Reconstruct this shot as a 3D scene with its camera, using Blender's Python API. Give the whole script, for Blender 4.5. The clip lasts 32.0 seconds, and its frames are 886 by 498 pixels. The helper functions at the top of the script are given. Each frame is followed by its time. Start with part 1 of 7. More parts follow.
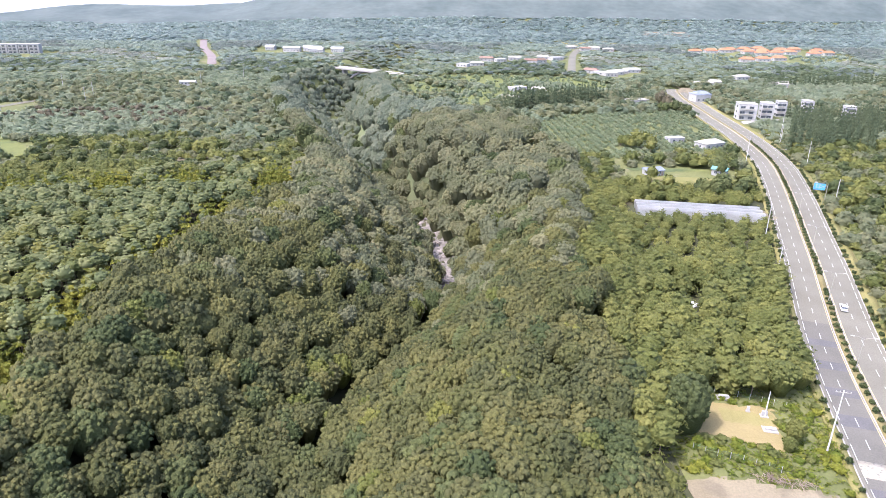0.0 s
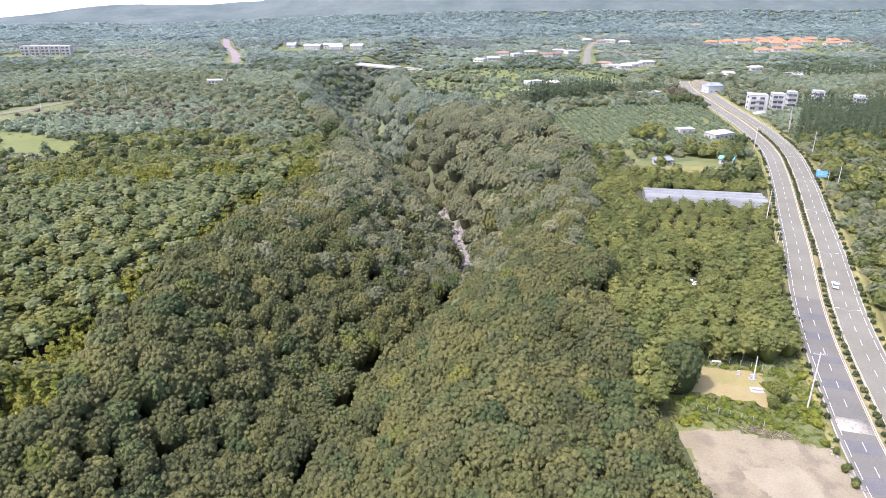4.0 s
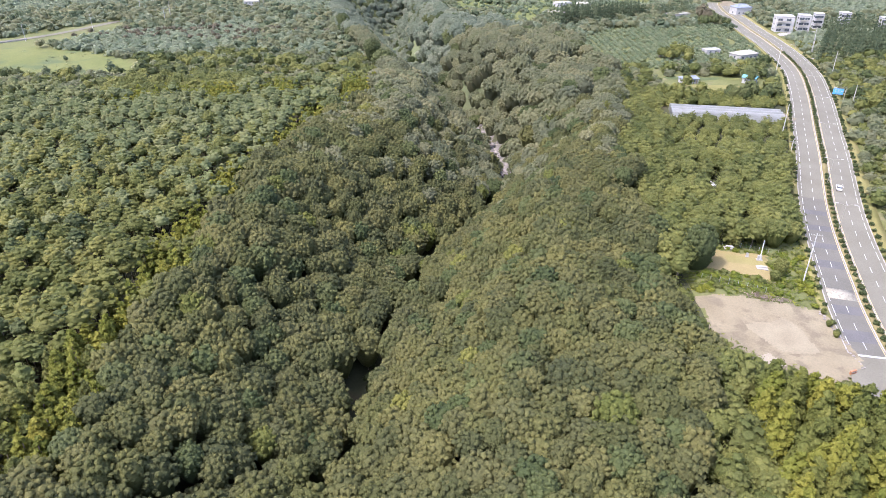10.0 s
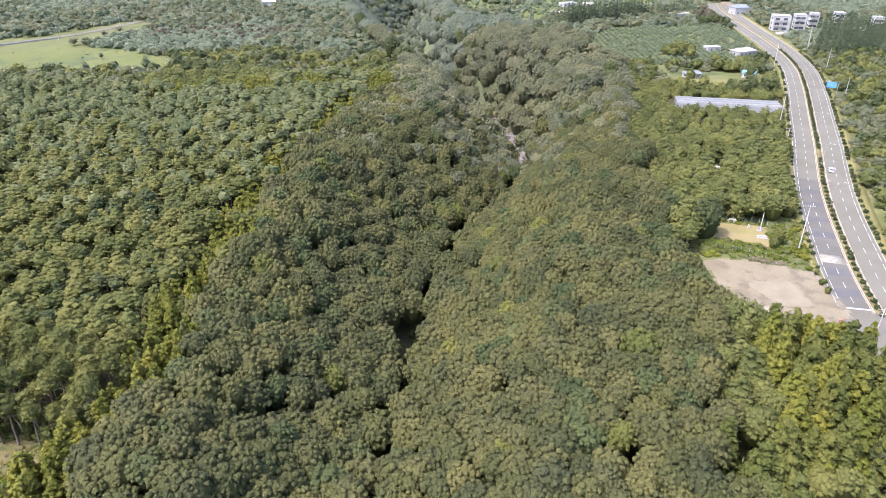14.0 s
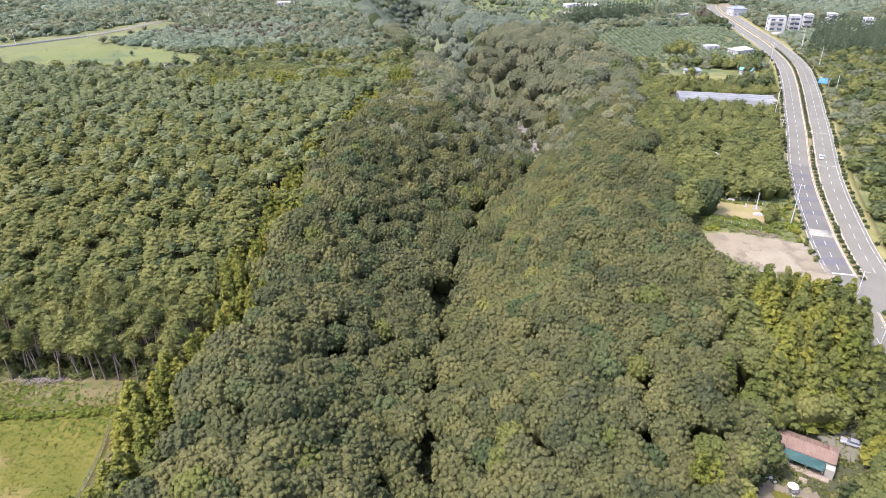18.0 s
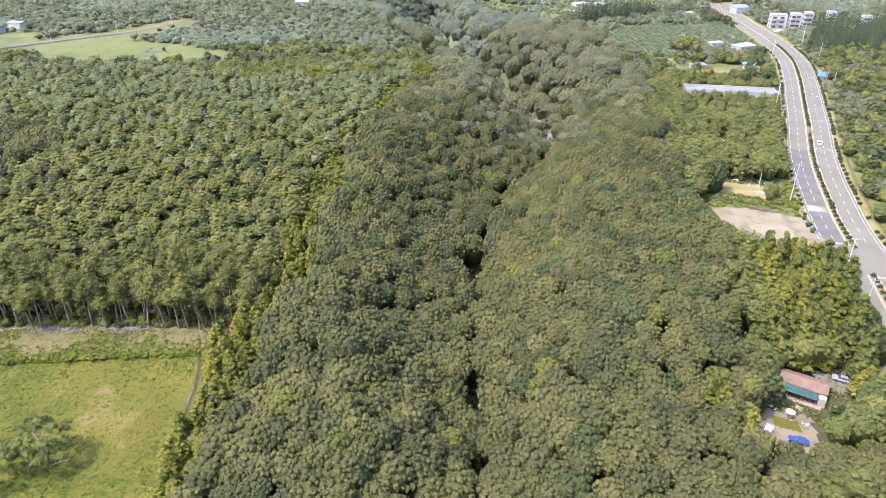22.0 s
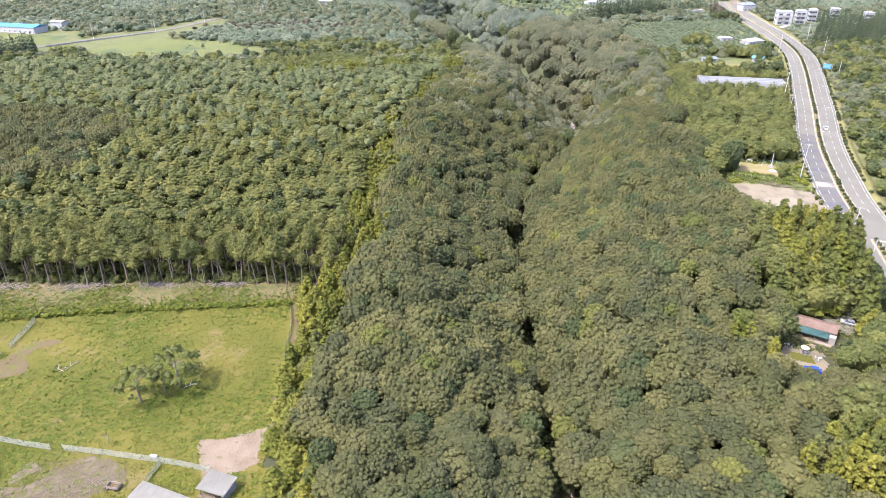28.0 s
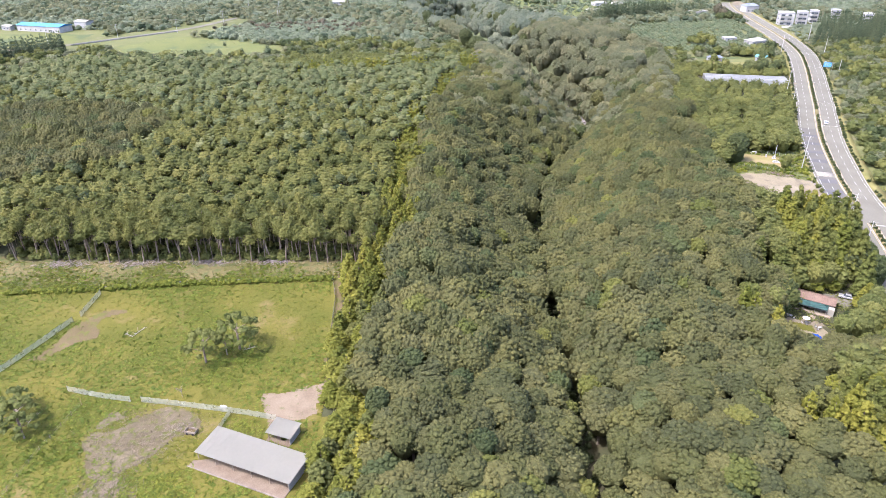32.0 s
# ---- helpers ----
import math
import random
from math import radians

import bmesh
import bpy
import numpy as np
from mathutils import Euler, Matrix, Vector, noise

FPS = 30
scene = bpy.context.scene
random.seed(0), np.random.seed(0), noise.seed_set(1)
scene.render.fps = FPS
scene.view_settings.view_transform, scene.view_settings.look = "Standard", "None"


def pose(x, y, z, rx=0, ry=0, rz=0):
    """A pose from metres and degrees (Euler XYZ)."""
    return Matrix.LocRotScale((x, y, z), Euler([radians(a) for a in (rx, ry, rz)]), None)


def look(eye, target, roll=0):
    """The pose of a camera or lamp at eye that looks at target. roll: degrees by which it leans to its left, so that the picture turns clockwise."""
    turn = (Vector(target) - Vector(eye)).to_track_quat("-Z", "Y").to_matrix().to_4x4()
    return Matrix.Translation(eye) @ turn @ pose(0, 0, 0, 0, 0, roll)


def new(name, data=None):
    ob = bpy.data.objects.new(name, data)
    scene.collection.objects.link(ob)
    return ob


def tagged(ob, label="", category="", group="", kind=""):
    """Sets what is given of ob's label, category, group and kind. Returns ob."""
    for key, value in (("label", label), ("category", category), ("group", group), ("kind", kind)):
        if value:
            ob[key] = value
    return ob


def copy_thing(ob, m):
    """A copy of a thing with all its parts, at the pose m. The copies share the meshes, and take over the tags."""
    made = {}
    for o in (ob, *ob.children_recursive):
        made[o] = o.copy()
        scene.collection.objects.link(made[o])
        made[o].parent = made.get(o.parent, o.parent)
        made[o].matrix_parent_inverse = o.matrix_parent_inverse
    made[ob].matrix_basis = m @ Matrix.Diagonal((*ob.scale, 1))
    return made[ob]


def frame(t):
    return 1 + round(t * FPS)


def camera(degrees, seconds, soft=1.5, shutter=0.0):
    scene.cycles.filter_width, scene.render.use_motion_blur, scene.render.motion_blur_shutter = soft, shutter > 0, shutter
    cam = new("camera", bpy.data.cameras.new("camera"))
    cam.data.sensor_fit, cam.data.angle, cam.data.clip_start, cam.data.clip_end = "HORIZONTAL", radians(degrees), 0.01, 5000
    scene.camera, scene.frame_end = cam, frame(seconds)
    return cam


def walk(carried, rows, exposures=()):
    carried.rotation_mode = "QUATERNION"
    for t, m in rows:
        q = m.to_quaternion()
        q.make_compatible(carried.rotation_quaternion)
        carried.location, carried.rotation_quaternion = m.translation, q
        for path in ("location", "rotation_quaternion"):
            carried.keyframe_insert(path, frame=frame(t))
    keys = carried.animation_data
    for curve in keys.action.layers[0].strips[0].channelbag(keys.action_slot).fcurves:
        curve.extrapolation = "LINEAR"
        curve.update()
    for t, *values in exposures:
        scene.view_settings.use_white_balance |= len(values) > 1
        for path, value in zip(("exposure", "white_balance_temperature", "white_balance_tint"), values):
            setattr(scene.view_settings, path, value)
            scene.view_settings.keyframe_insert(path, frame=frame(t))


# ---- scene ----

# ------------------------------------------------------------------ camera
cam = camera(67.62, 32.0, soft=0.6)
PATH = [
    (0, (-10.65, -7.66, 92.31), (-6.38, 85.32, 55.76), 1.06),
    (0.5, (-10.73, -9.46, 92.33), (-6.69, 83.36, 55.36), 0.57),
    (1, (-10.63, -11.47, 92.75), (-6.76, 81.25, 55.50), 0.26),
    (1.5, (-10.34, -13.45, 93.31), (-6.54, 79.20, 55.88), 0.15),
    (2, (-10.08, -15.66, 93.87), (-6.46, 76.99, 56.42), 0.13),
    (2.5, (-10.02, -18.03, 94.27), (-6.49, 74.79, 57.25), 0.16),
    (3, (-10.22, -20.61, 94.80), (-6.75, 72.14, 57.59), 0.19),
    (3.5, (-10.76, -23.30, 95.40), (-7.12, 69.40, 58.09), 0.23),
    (4, (-11.46, -26.00, 95.92), (-9.99, 66.74, 58.55), 0.02),
    (4.5, (-12.01, -28.85, 96.27), (-12.82, 63.58, 58.14), -0.07),
    (6.5, (-15.04, -39.19, 97.11), (-15.83, 53.17, 58.80), 0.01),
    (7, (-16.11, -41.79, 97.39), (-16.96, 50.43, 58.72), -0.01),
    (7.5, (-17.38, -44.50, 97.73), (-18.19, 47.22, 57.89), 0.01),
    (8, (-18.73, -47.46, 98.10), (-19.47, 43.02, 55.53), 0.02),
    (8.5, (-20.14, -50.37, 98.34), (-20.94, 39.22, 53.91), -0.01),
    (9, (-21.46, -53.43, 98.66), (-22.37, 35.21, 52.36), -0.13),
    (9.5, (-22.88, -56.54, 99.17), (-23.85, 31.73, 52.20), -0.15),
    (10, (-24.44, -59.55, 99.53), (-25.28, 28.68, 52.47), -0.12),
    (10.5, (-26.00, -62.77, 99.95), (-26.86, 25.44, 52.84), -0.12),
    (11, (-27.62, -66.03, 100.32), (-28.46, 22.20, 53.26), -0.10),
    (11.5, (-29.09, -69.21, 100.59), (-29.91, 19.06, 53.59), -0.08),
    (12, (-30.64, -72.25, 100.84), (-31.42, 15.98, 53.78), -0.04),
    (12.5, (-32.27, -75.35, 101.08), (-33.05, 12.93, 54.11), -0.09),
    (13, (-33.68, -78.60, 101.24), (-34.39, 9.73, 54.37), -0.14),
    (13.5, (-35.06, -81.75, 101.49), (-35.70, 6.58, 54.62), -0.14),
    (14, (-36.31, -84.97, 101.79), (-36.85, 3.37, 54.93), -0.09),
    (14.5, (-37.59, -88.26, 101.91), (-38.05, 0.10, 55.08), -0.04),
    (16.5, (-42.45, -100.36, 103.21), (-42.86, -11.90, 56.58), -0.02),
    (17, (-44.04, -103.61, 103.67), (-44.36, -15.13, 57.08), 0.03),
    (17.5, (-45.76, -107.06, 104.13), (-46.00, -18.61, 57.47), 0.09),
    (18, (-47.06, -110.45, 104.50), (-47.26, -22.01, 57.84), 0.07),
    (18.5, (-48.26, -113.82, 104.67), (-48.48, -25.29, 58.16), 0.02),
    (19, (-49.52, -117.58, 104.87), (-49.71, -29.11, 58.25), 0.10),
    (19.5, (-50.77, -121.01, 105.10), (-51.08, -32.53, 58.50), 0.12),
    (20, (-52.08, -124.34, 105.34), (-52.49, -35.84, 58.78), 0.11),
    (20.5, (-53.67, -127.48, 105.66), (-54.08, -39.01, 59.05), 0.14),
    (21, (-55.14, -130.52, 105.90), (-55.62, -42.10, 59.20), 0.17),
    (21.5, (-56.54, -133.35, 106.17), (-57.16, -44.89, 59.55), 0.02),
    (22, (-58.13, -136.00, 106.38), (-58.61, -47.52, 59.78), -0.01),
    (22.5, (-59.84, -138.49, 106.68), (-60.11, -50.05, 60.01), 0.00),
    (23, (-61.57, -140.95, 106.90), (-61.71, -52.52, 60.21), 0.04),
    (23.5, (-63.20, -143.38, 107.10), (-63.35, -54.94, 60.43), -0.05),
    (24, (-64.74, -145.72, 107.18), (-64.96, -57.25, 60.57), -0.13),
    (24.5, (-66.16, -148.18, 107.26), (-66.46, -59.72, 60.64), -0.21),
    (25, (-67.53, -150.58, 107.31), (-67.98, -62.07, 60.77), -0.32),
    (25.5, (-69.01, -153.18, 107.55), (-69.53, -64.68, 61.00), -0.30),
    (27.5, (-74.75, -163.19, 108.64), (-75.41, -74.73, 62.00), -0.24),
    (28, (-75.84, -165.66, 108.78), (-76.58, -77.17, 62.22), -0.24),
    (28.5, (-77.01, -167.97, 109.00), (-77.84, -79.48, 62.43), -0.25),
    (29, (-78.39, -170.27, 109.16), (-79.18, -81.73, 62.68), -0.15),
    (29.5, (-79.59, -172.51, 109.61), (-80.43, -83.92, 63.22), -0.18),
    (30, (-80.85, -174.87, 109.82), (-81.66, -86.31, 63.39), -0.13),
    (30.5, (-82.03, -177.28, 109.93), (-82.82, -88.70, 63.52), -0.17),
    (31, (-83.22, -179.79, 110.11), (-83.90, -91.23, 63.68), -0.11),
    (31.5, (-84.35, -182.46, 110.44), (-85.12, -93.93, 63.96), -0.09),
    (32, (-85.62, -185.12, 110.91), (-86.51, -96.56, 64.48), -0.18),
]
walk(cam, [(t, look(eye, target, roll)) for t, eye, target, roll in PATH], exposures=[(0, 2.17, 5930, 21.4), (2, 2.09, 5930, 21.4), (8, 2.05, 5930, 21.4), (13, 2.01, 5930, 21.4), (17, 2.03, 5930, 21.4), (20, 2.09, 5930, 21.4), (24, 2.20, 5930, 21.4), (28, 2.23, 5930, 21.4), (32, 2.19, 5930, 21.4)])

# ------------------------------------------------------------------ light
SUN_ELEV, SUN_AZ = 60.0, 242.0          # degrees; azimuth clockwise from +y
world = bpy.data.worlds.new("world")
world.use_nodes = True
scene.world = world
wn = world.node_tree
sky = wn.nodes.new("ShaderNodeTexSky")
sky.sky_type = "NISHITA"
sky.sun_disc = False
sky.sun_elevation, sky.sun_rotation = radians(SUN_ELEV), radians(SUN_AZ)
sky.air_density, sky.dust_density, sky.ozone_density = 1.0, 4.0, 1.0
wn.links.new(sky.outputs[0], wn.nodes["Background"].inputs[0])
wn.nodes["Background"].inputs[1].default_value = 0.15
sun_data = bpy.data.lights.new("sun", "SUN")
sun_data.energy, sun_data.angle, sun_data.color = 1.5, radians(0.8), (1.0, 0.95, 0.87)
sun = new("sun", sun_data)
sun_from = Vector((math.sin(radians(SUN_AZ)) * math.cos(radians(SUN_ELEV)),
                   math.cos(radians(SUN_AZ)) * math.cos(radians(SUN_ELEV)), math.sin(radians(SUN_ELEV))))
sun.matrix_world = look(sun_from * 300, (0, 0, 0))


# ------------------------------------------------------------------ materials
def nodes_of(m):
    m.use_nodes = True
    return m.node_tree.nodes, m.node_tree.links, m.node_tree.nodes["Principled BSDF"]


def surface(name, dark, light, rough=0.85, scale=0.3, fine=6.0, bump=0.25, metal=0.0, stain=None, stain_at=0.6, per_object=0.0, stain_scale=None, grain=0.28):
    """A procedural surface: two colours by a broad noise, a fine grain, bump, and a stain with its own shape."""
    m = bpy.data.materials.new(name)
    n, l, p = nodes_of(m)
    co = n.new("ShaderNodeNewGeometry").outputs["Position"]
    a = n.new("ShaderNodeTexNoise"); a.inputs["Scale"].default_value = scale; a.inputs["Detail"].default_value = 5
    b = n.new("ShaderNodeTexNoise"); b.inputs["Scale"].default_value = fine; b.inputs["Detail"].default_value = 4
    l.new(co, a.inputs["Vector"]); l.new(co, b.inputs["Vector"])
    r = n.new("ShaderNodeMapRange"); r.inputs[1].default_value, r.inputs[2].default_value = 0.3, 0.7
    l.new(a.outputs[0], r.inputs[0])
    mix = n.new("ShaderNodeMix"); mix.data_type = "RGBA"
    mix.inputs["A"].default_value, mix.inputs["B"].default_value = (*dark, 1), (*light, 1)
    l.new(r.outputs[0], mix.inputs["Factor"])
    out = mix.outputs["Result"]
    if stain:
        c = n.new("ShaderNodeTexNoise"); c.inputs["Scale"].default_value = stain_scale or scale * 2.3; c.inputs["Detail"].default_value = 6
        l.new(co, c.inputs["Vector"])
        q = n.new("ShaderNodeMapRange"); q.inputs[1].default_value, q.inputs[2].default_value = stain_at, stain_at + 0.12
        l.new(c.outputs[0], q.inputs[0])
        sm = n.new("ShaderNodeMix"); sm.data_type = "RGBA"; sm.inputs["B"].default_value = (*stain, 1)
        l.new(q.outputs[0], sm.inputs["Factor"]); l.new(out, sm.inputs["A"])
        out = sm.outputs["Result"]
    g = n.new("ShaderNodeMapRange"); g.inputs[3].default_value, g.inputs[4].default_value = 1 - grain, 1 + grain
    l.new(b.outputs[0], g.inputs[0])
    val = g.outputs[0]
    if per_object:
        oi = n.new("ShaderNodeObjectInfo")
        po = n.new("ShaderNodeMapRange"); po.inputs[3].default_value, po.inputs[4].default_value = 1 - per_object, 1 + per_object
        l.new(oi.outputs["Random"], po.inputs[0])
        mu = n.new("ShaderNodeMath"); mu.operation = "MULTIPLY"
        l.new(val, mu.inputs[0]); l.new(po.outputs[0], mu.inputs[1]); val = mu.outputs[0]
    hs = n.new("ShaderNodeHueSaturation"); l.new(out, hs.inputs["Color"]); l.new(val, hs.inputs["Value"])
    l.new(hs.outputs[0], p.inputs["Base Color"])
    p.inputs["Roughness"].default_value, p.inputs["Metallic"].default_value = rough, metal
    p.inputs["Specular IOR Level"].default_value = 0.5 if rough < 0.5 else 0.15
    if bump:
        bn = n.new("ShaderNodeBump"); bn.inputs["Strength"].default_value = bump; bn.inputs["Distance"].default_value = 0.1
        l.new(b.outputs[0], bn.inputs["Height"]); l.new(bn.outputs[0], p.inputs["Normal"])
    return m


def foliage(name, dark, light, tip, rough=0.65, patch=0.05, through_light=0.45, grain=1.9, relief=0.75, spread=1.0):
    """Leaves: hue by tree (attribute 'tint' or Object Info), by stand (broad noise) and by leaf spray (island)."""
    m = bpy.data.materials.new(name)
    n, l, p = nodes_of(m)
    geo = n.new("ShaderNodeNewGeometry")
    a = n.new("ShaderNodeTexNoise"); a.inputs["Scale"].default_value = patch; a.inputs["Detail"].default_value = 3
    l.new(geo.outputs["Position"], a.inputs["Vector"])
    at = n.new("ShaderNodeAttribute"); at.attribute_name = "tint"
    oi = n.new("ShaderNodeObjectInfo")
    s = n.new("ShaderNodeMath"); s.operation = "ADD"; l.new(at.outputs["Fac"], s.inputs[0]); l.new(oi.outputs["Random"], s.inputs[1])
    fr = n.new("ShaderNodeMath"); fr.operation = "FRACT"; l.new(s.outputs[0], fr.inputs[0])
    w = n.new("ShaderNodeMath"); w.operation = "MULTIPLY_ADD"; w.inputs[1].default_value = 0.55
    l.new(fr.outputs[0], w.inputs[0])
    r = n.new("ShaderNodeMapRange"); r.inputs[1].default_value, r.inputs[2].default_value = 0.3, 0.7
    r.inputs[3].default_value, r.inputs[4].default_value = 0.0, 0.45
    l.new(a.outputs[0], r.inputs[0]); l.new(r.outputs[0], w.inputs[2])
    mix = n.new("ShaderNodeMix"); mix.data_type = "RGBA"
    mix.inputs["A"].default_value, mix.inputs["B"].default_value = (*dark, 1), (*light, 1)
    l.new(w.outputs[0], mix.inputs["Factor"])
    isl = n.new("ShaderNodeMath"); isl.operation = "POWER"; isl.inputs[1].default_value = 3.0
    l.new(geo.outputs["Random Per Island"], isl.inputs[0])
    half = n.new("ShaderNodeMath"); half.operation = "MULTIPLY"; half.inputs[1].default_value = 0.4
    l.new(isl.outputs[0], half.inputs[0])
    tp = n.new("ShaderNodeMix"); tp.data_type = "RGBA"; tp.inputs["B"].default_value = (*tip, 1)
    l.new(half.outputs[0], tp.inputs["Factor"]); l.new(mix.outputs["Result"], tp.inputs["A"])
    f7 = n.new("ShaderNodeMath"); f7.operation = "MULTIPLY"; f7.inputs[1].default_value = 7.31
    l.new(s.outputs[0], f7.inputs[0])
    f8 = n.new("ShaderNodeMath"); f8.operation = "FRACT"; l.new(f7.outputs[0], f8.inputs[0])
    hr = n.new("ShaderNodeMapRange"); hr.inputs[3].default_value, hr.inputs[4].default_value = 0.488, 0.518
    vr = n.new("ShaderNodeMapRange"); vr.inputs[3].default_value, vr.inputs[4].default_value = 1 + 0.17 * spread, 1 - 0.18 * spread
    l.new(f8.outputs[0], hr.inputs[0]); l.new(f8.outputs[0], vr.inputs[0])
    hv = n.new("ShaderNodeHueSaturation"); hv.inputs["Saturation"].default_value = 1.04
    fine = n.new("ShaderNodeTexNoise"); fine.inputs["Scale"].default_value = grain; fine.inputs["Detail"].default_value = 4
    l.new(geo.outputs["Position"], fine.inputs["Vector"])
    fv = n.new("ShaderNodeMapRange"); fv.inputs[1].default_value, fv.inputs[2].default_value = 0.3, 0.7
    fv.inputs[3].default_value, fv.inputs[4].default_value = 1 - 0.16 * spread, 1 + 0.16 * spread
    l.new(fine.outputs[0], fv.inputs[0])
    vm = n.new("ShaderNodeMath"); vm.operation = "MULTIPLY"
    l.new(vr.outputs[0], vm.inputs[0]); l.new(fv.outputs[0], vm.inputs[1])
    bn = n.new("ShaderNodeBump"); bn.inputs["Strength"].default_value = relief; bn.inputs["Distance"].default_value = 0.6
    l.new(fine.outputs[0], bn.inputs["Height"]); l.new(bn.outputs[0], p.inputs["Normal"])
    l.new(tp.outputs["Result"], hv.inputs["Color"]); l.new(hr.outputs[0], hv.inputs["Hue"]); l.new(vm.outputs[0], hv.inputs["Value"])
    l.new(hv.outputs[0], p.inputs["Base Color"])
    p.inputs["Roughness"].default_value = rough
    p.inputs["Specular IOR Level"].default_value = 0.15
    tr = n.new("ShaderNodeBsdfTranslucent"); l.new(hv.outputs[0], tr.inputs["Color"])
    ms = n.new("ShaderNodeMixShader"); ms.inputs[0].default_value = through_light
    l.new(p.outputs[0], ms.inputs[1]); l.new(tr.outputs[0], ms.inputs[2])
    l.new(ms.outputs[0], n["Material Output"].inputs["Surface"])
    return m


LEAF = {
    "broad": foliage("evergreen_leaves", (0.064, 0.072, 0.035), (0.128, 0.127, 0.044), (0.146, 0.147, 0.055)),
    "fresh": foliage("fresh_leaves", (0.100, 0.113, 0.032), (0.150, 0.154, 0.042), (0.172, 0.172, 0.052)),
    # northern copies of the leaves: greyer, bluer base colours stand in for haze
    "broad_north": foliage("evergreen_leaves_hazed", (0.113, 0.126, 0.081), (0.215, 0.215, 0.114), (0.241, 0.241, 0.134), through_light=0.6, relief=0.2, spread=0.6),
    "pine_north": foliage("pine_needles_hazed", (0.134, 0.157, 0.075), (0.223, 0.241, 0.108), (0.223, 0.241, 0.108), through_light=0.6, relief=0.2, spread=0.6),
    "broad_far": foliage("gorge_leaves_hazed", (0.132, 0.159, 0.118), (0.224, 0.247, 0.169), (0.244, 0.269, 0.185), through_light=0.6, relief=0.2, spread=0.6),
    # scrub further off: paled and blued base colour for haze
    "scrub_mid": foliage("scrub_leaves_hazed", (0.177, 0.209, 0.138), (0.243, 0.279, 0.180), (0.280, 0.308, 0.216), through_light=0.65, relief=0.2, spread=0.4),
    "pine": foliage("pine_needles", (0.107, 0.119, 0.039), (0.185, 0.186, 0.058), (0.185, 0.186, 0.058), relief=0.5, through_light=0.55),
    "cedar": foliage("cedar_sprays", (0.126, 0.138, 0.031), (0.202, 0.201, 0.038), (0.227, 0.229, 0.052)),
    "conifer": foliage("conifer_sprays", (0.085, 0.102, 0.030), (0.142, 0.150, 0.040), (0.165, 0.170, 0.050)),
    "windbreak": foliage("windbreak_needles", (0.078, 0.104, 0.060), (0.112, 0.136, 0.074), (0.125, 0.150, 0.084)),
    "mixed": foliage("mixed_leaves", (0.083, 0.098, 0.034), (0.153, 0.159, 0.049), (0.194, 0.195, 0.064), relief=0.5),
    # scrub tones are bluer and flatter, with some haze in the colour
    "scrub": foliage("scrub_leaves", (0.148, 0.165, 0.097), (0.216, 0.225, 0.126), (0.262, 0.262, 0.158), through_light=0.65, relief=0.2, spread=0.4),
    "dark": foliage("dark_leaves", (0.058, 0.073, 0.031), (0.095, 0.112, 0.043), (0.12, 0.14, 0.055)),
    # citrus contrast is flattened too, as haze would do
    "orchard": foliage("citrus_leaves", (0.164, 0.202, 0.122), (0.222, 0.258, 0.151), (0.291, 0.320, 0.204), through_light=0.65, relief=0.2, spread=0.4),
    # far leaves are lightened and blued: aerial haze as base colour
    "far": foliage("hazed_woods", (0.185, 0.236, 0.189), (0.264, 0.309, 0.246), (0.302, 0.333, 0.266), patch=0.01, through_light=0.6, relief=0.2, spread=0.5),
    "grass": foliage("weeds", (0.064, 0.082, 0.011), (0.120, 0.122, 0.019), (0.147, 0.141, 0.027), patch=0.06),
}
# more far leaves with haze in the colour, strongest on the hillside
LEAF["far_dark"] = foliage("hazed_conifers", (0.137, 0.172, 0.152), (0.195, 0.219, 0.189), (0.233, 0.245, 0.209), patch=0.01, through_light=0.6, relief=0.2, spread=0.5)
LEAF["far_pale"] = foliage("hazed_scrub", (0.232, 0.263, 0.210), (0.315, 0.326, 0.275), (0.354, 0.351, 0.294), patch=0.01, through_light=0.6, relief=0.2, spread=0.5)
LEAF["farther"] = foliage("hazed_hillside", (0.178, 0.233, 0.210), (0.228, 0.279, 0.253), (0.258, 0.307, 0.273), patch=0.006, through_light=0.6, relief=0.2)
LEAF["weed_bright"] = foliage("creeper_leaves", (0.095, 0.123, 0.019), (0.160, 0.172, 0.031), (0.190, 0.198, 0.043))
LEAF["field_tree"] = foliage("field_tree_leaves", (0.085, 0.102, 0.032), (0.145, 0.155, 0.048), (0.18, 0.19, 0.065))
LEAF["clump"] = foliage("weed_clumps", (0.073, 0.102, 0.016), (0.120, 0.143, 0.026), (0.141, 0.160, 0.033), relief=0.4)
LEAF["stalks"] = foliage("dead_stalks", (0.112, 0.092, 0.059), (0.159, 0.134, 0.095), (0.181, 0.154, 0.113))
LEAF["shrub"] = foliage("clipped_shrub", (0.043, 0.060, 0.023), (0.072, 0.089, 0.036), (0.119, 0.128, 0.062))
BARK = surface("bark", (0.115, 0.086, 0.065), (0.245, 0.202, 0.158), 0.9, 0.6, 5.0, 0.5)
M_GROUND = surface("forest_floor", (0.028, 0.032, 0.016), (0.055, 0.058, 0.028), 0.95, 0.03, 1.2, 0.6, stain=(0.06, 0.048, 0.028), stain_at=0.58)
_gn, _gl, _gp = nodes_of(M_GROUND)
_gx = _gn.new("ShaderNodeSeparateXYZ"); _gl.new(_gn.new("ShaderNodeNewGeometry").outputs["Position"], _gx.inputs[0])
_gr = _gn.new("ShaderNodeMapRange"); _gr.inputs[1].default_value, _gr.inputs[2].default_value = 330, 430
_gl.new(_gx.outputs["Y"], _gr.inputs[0])
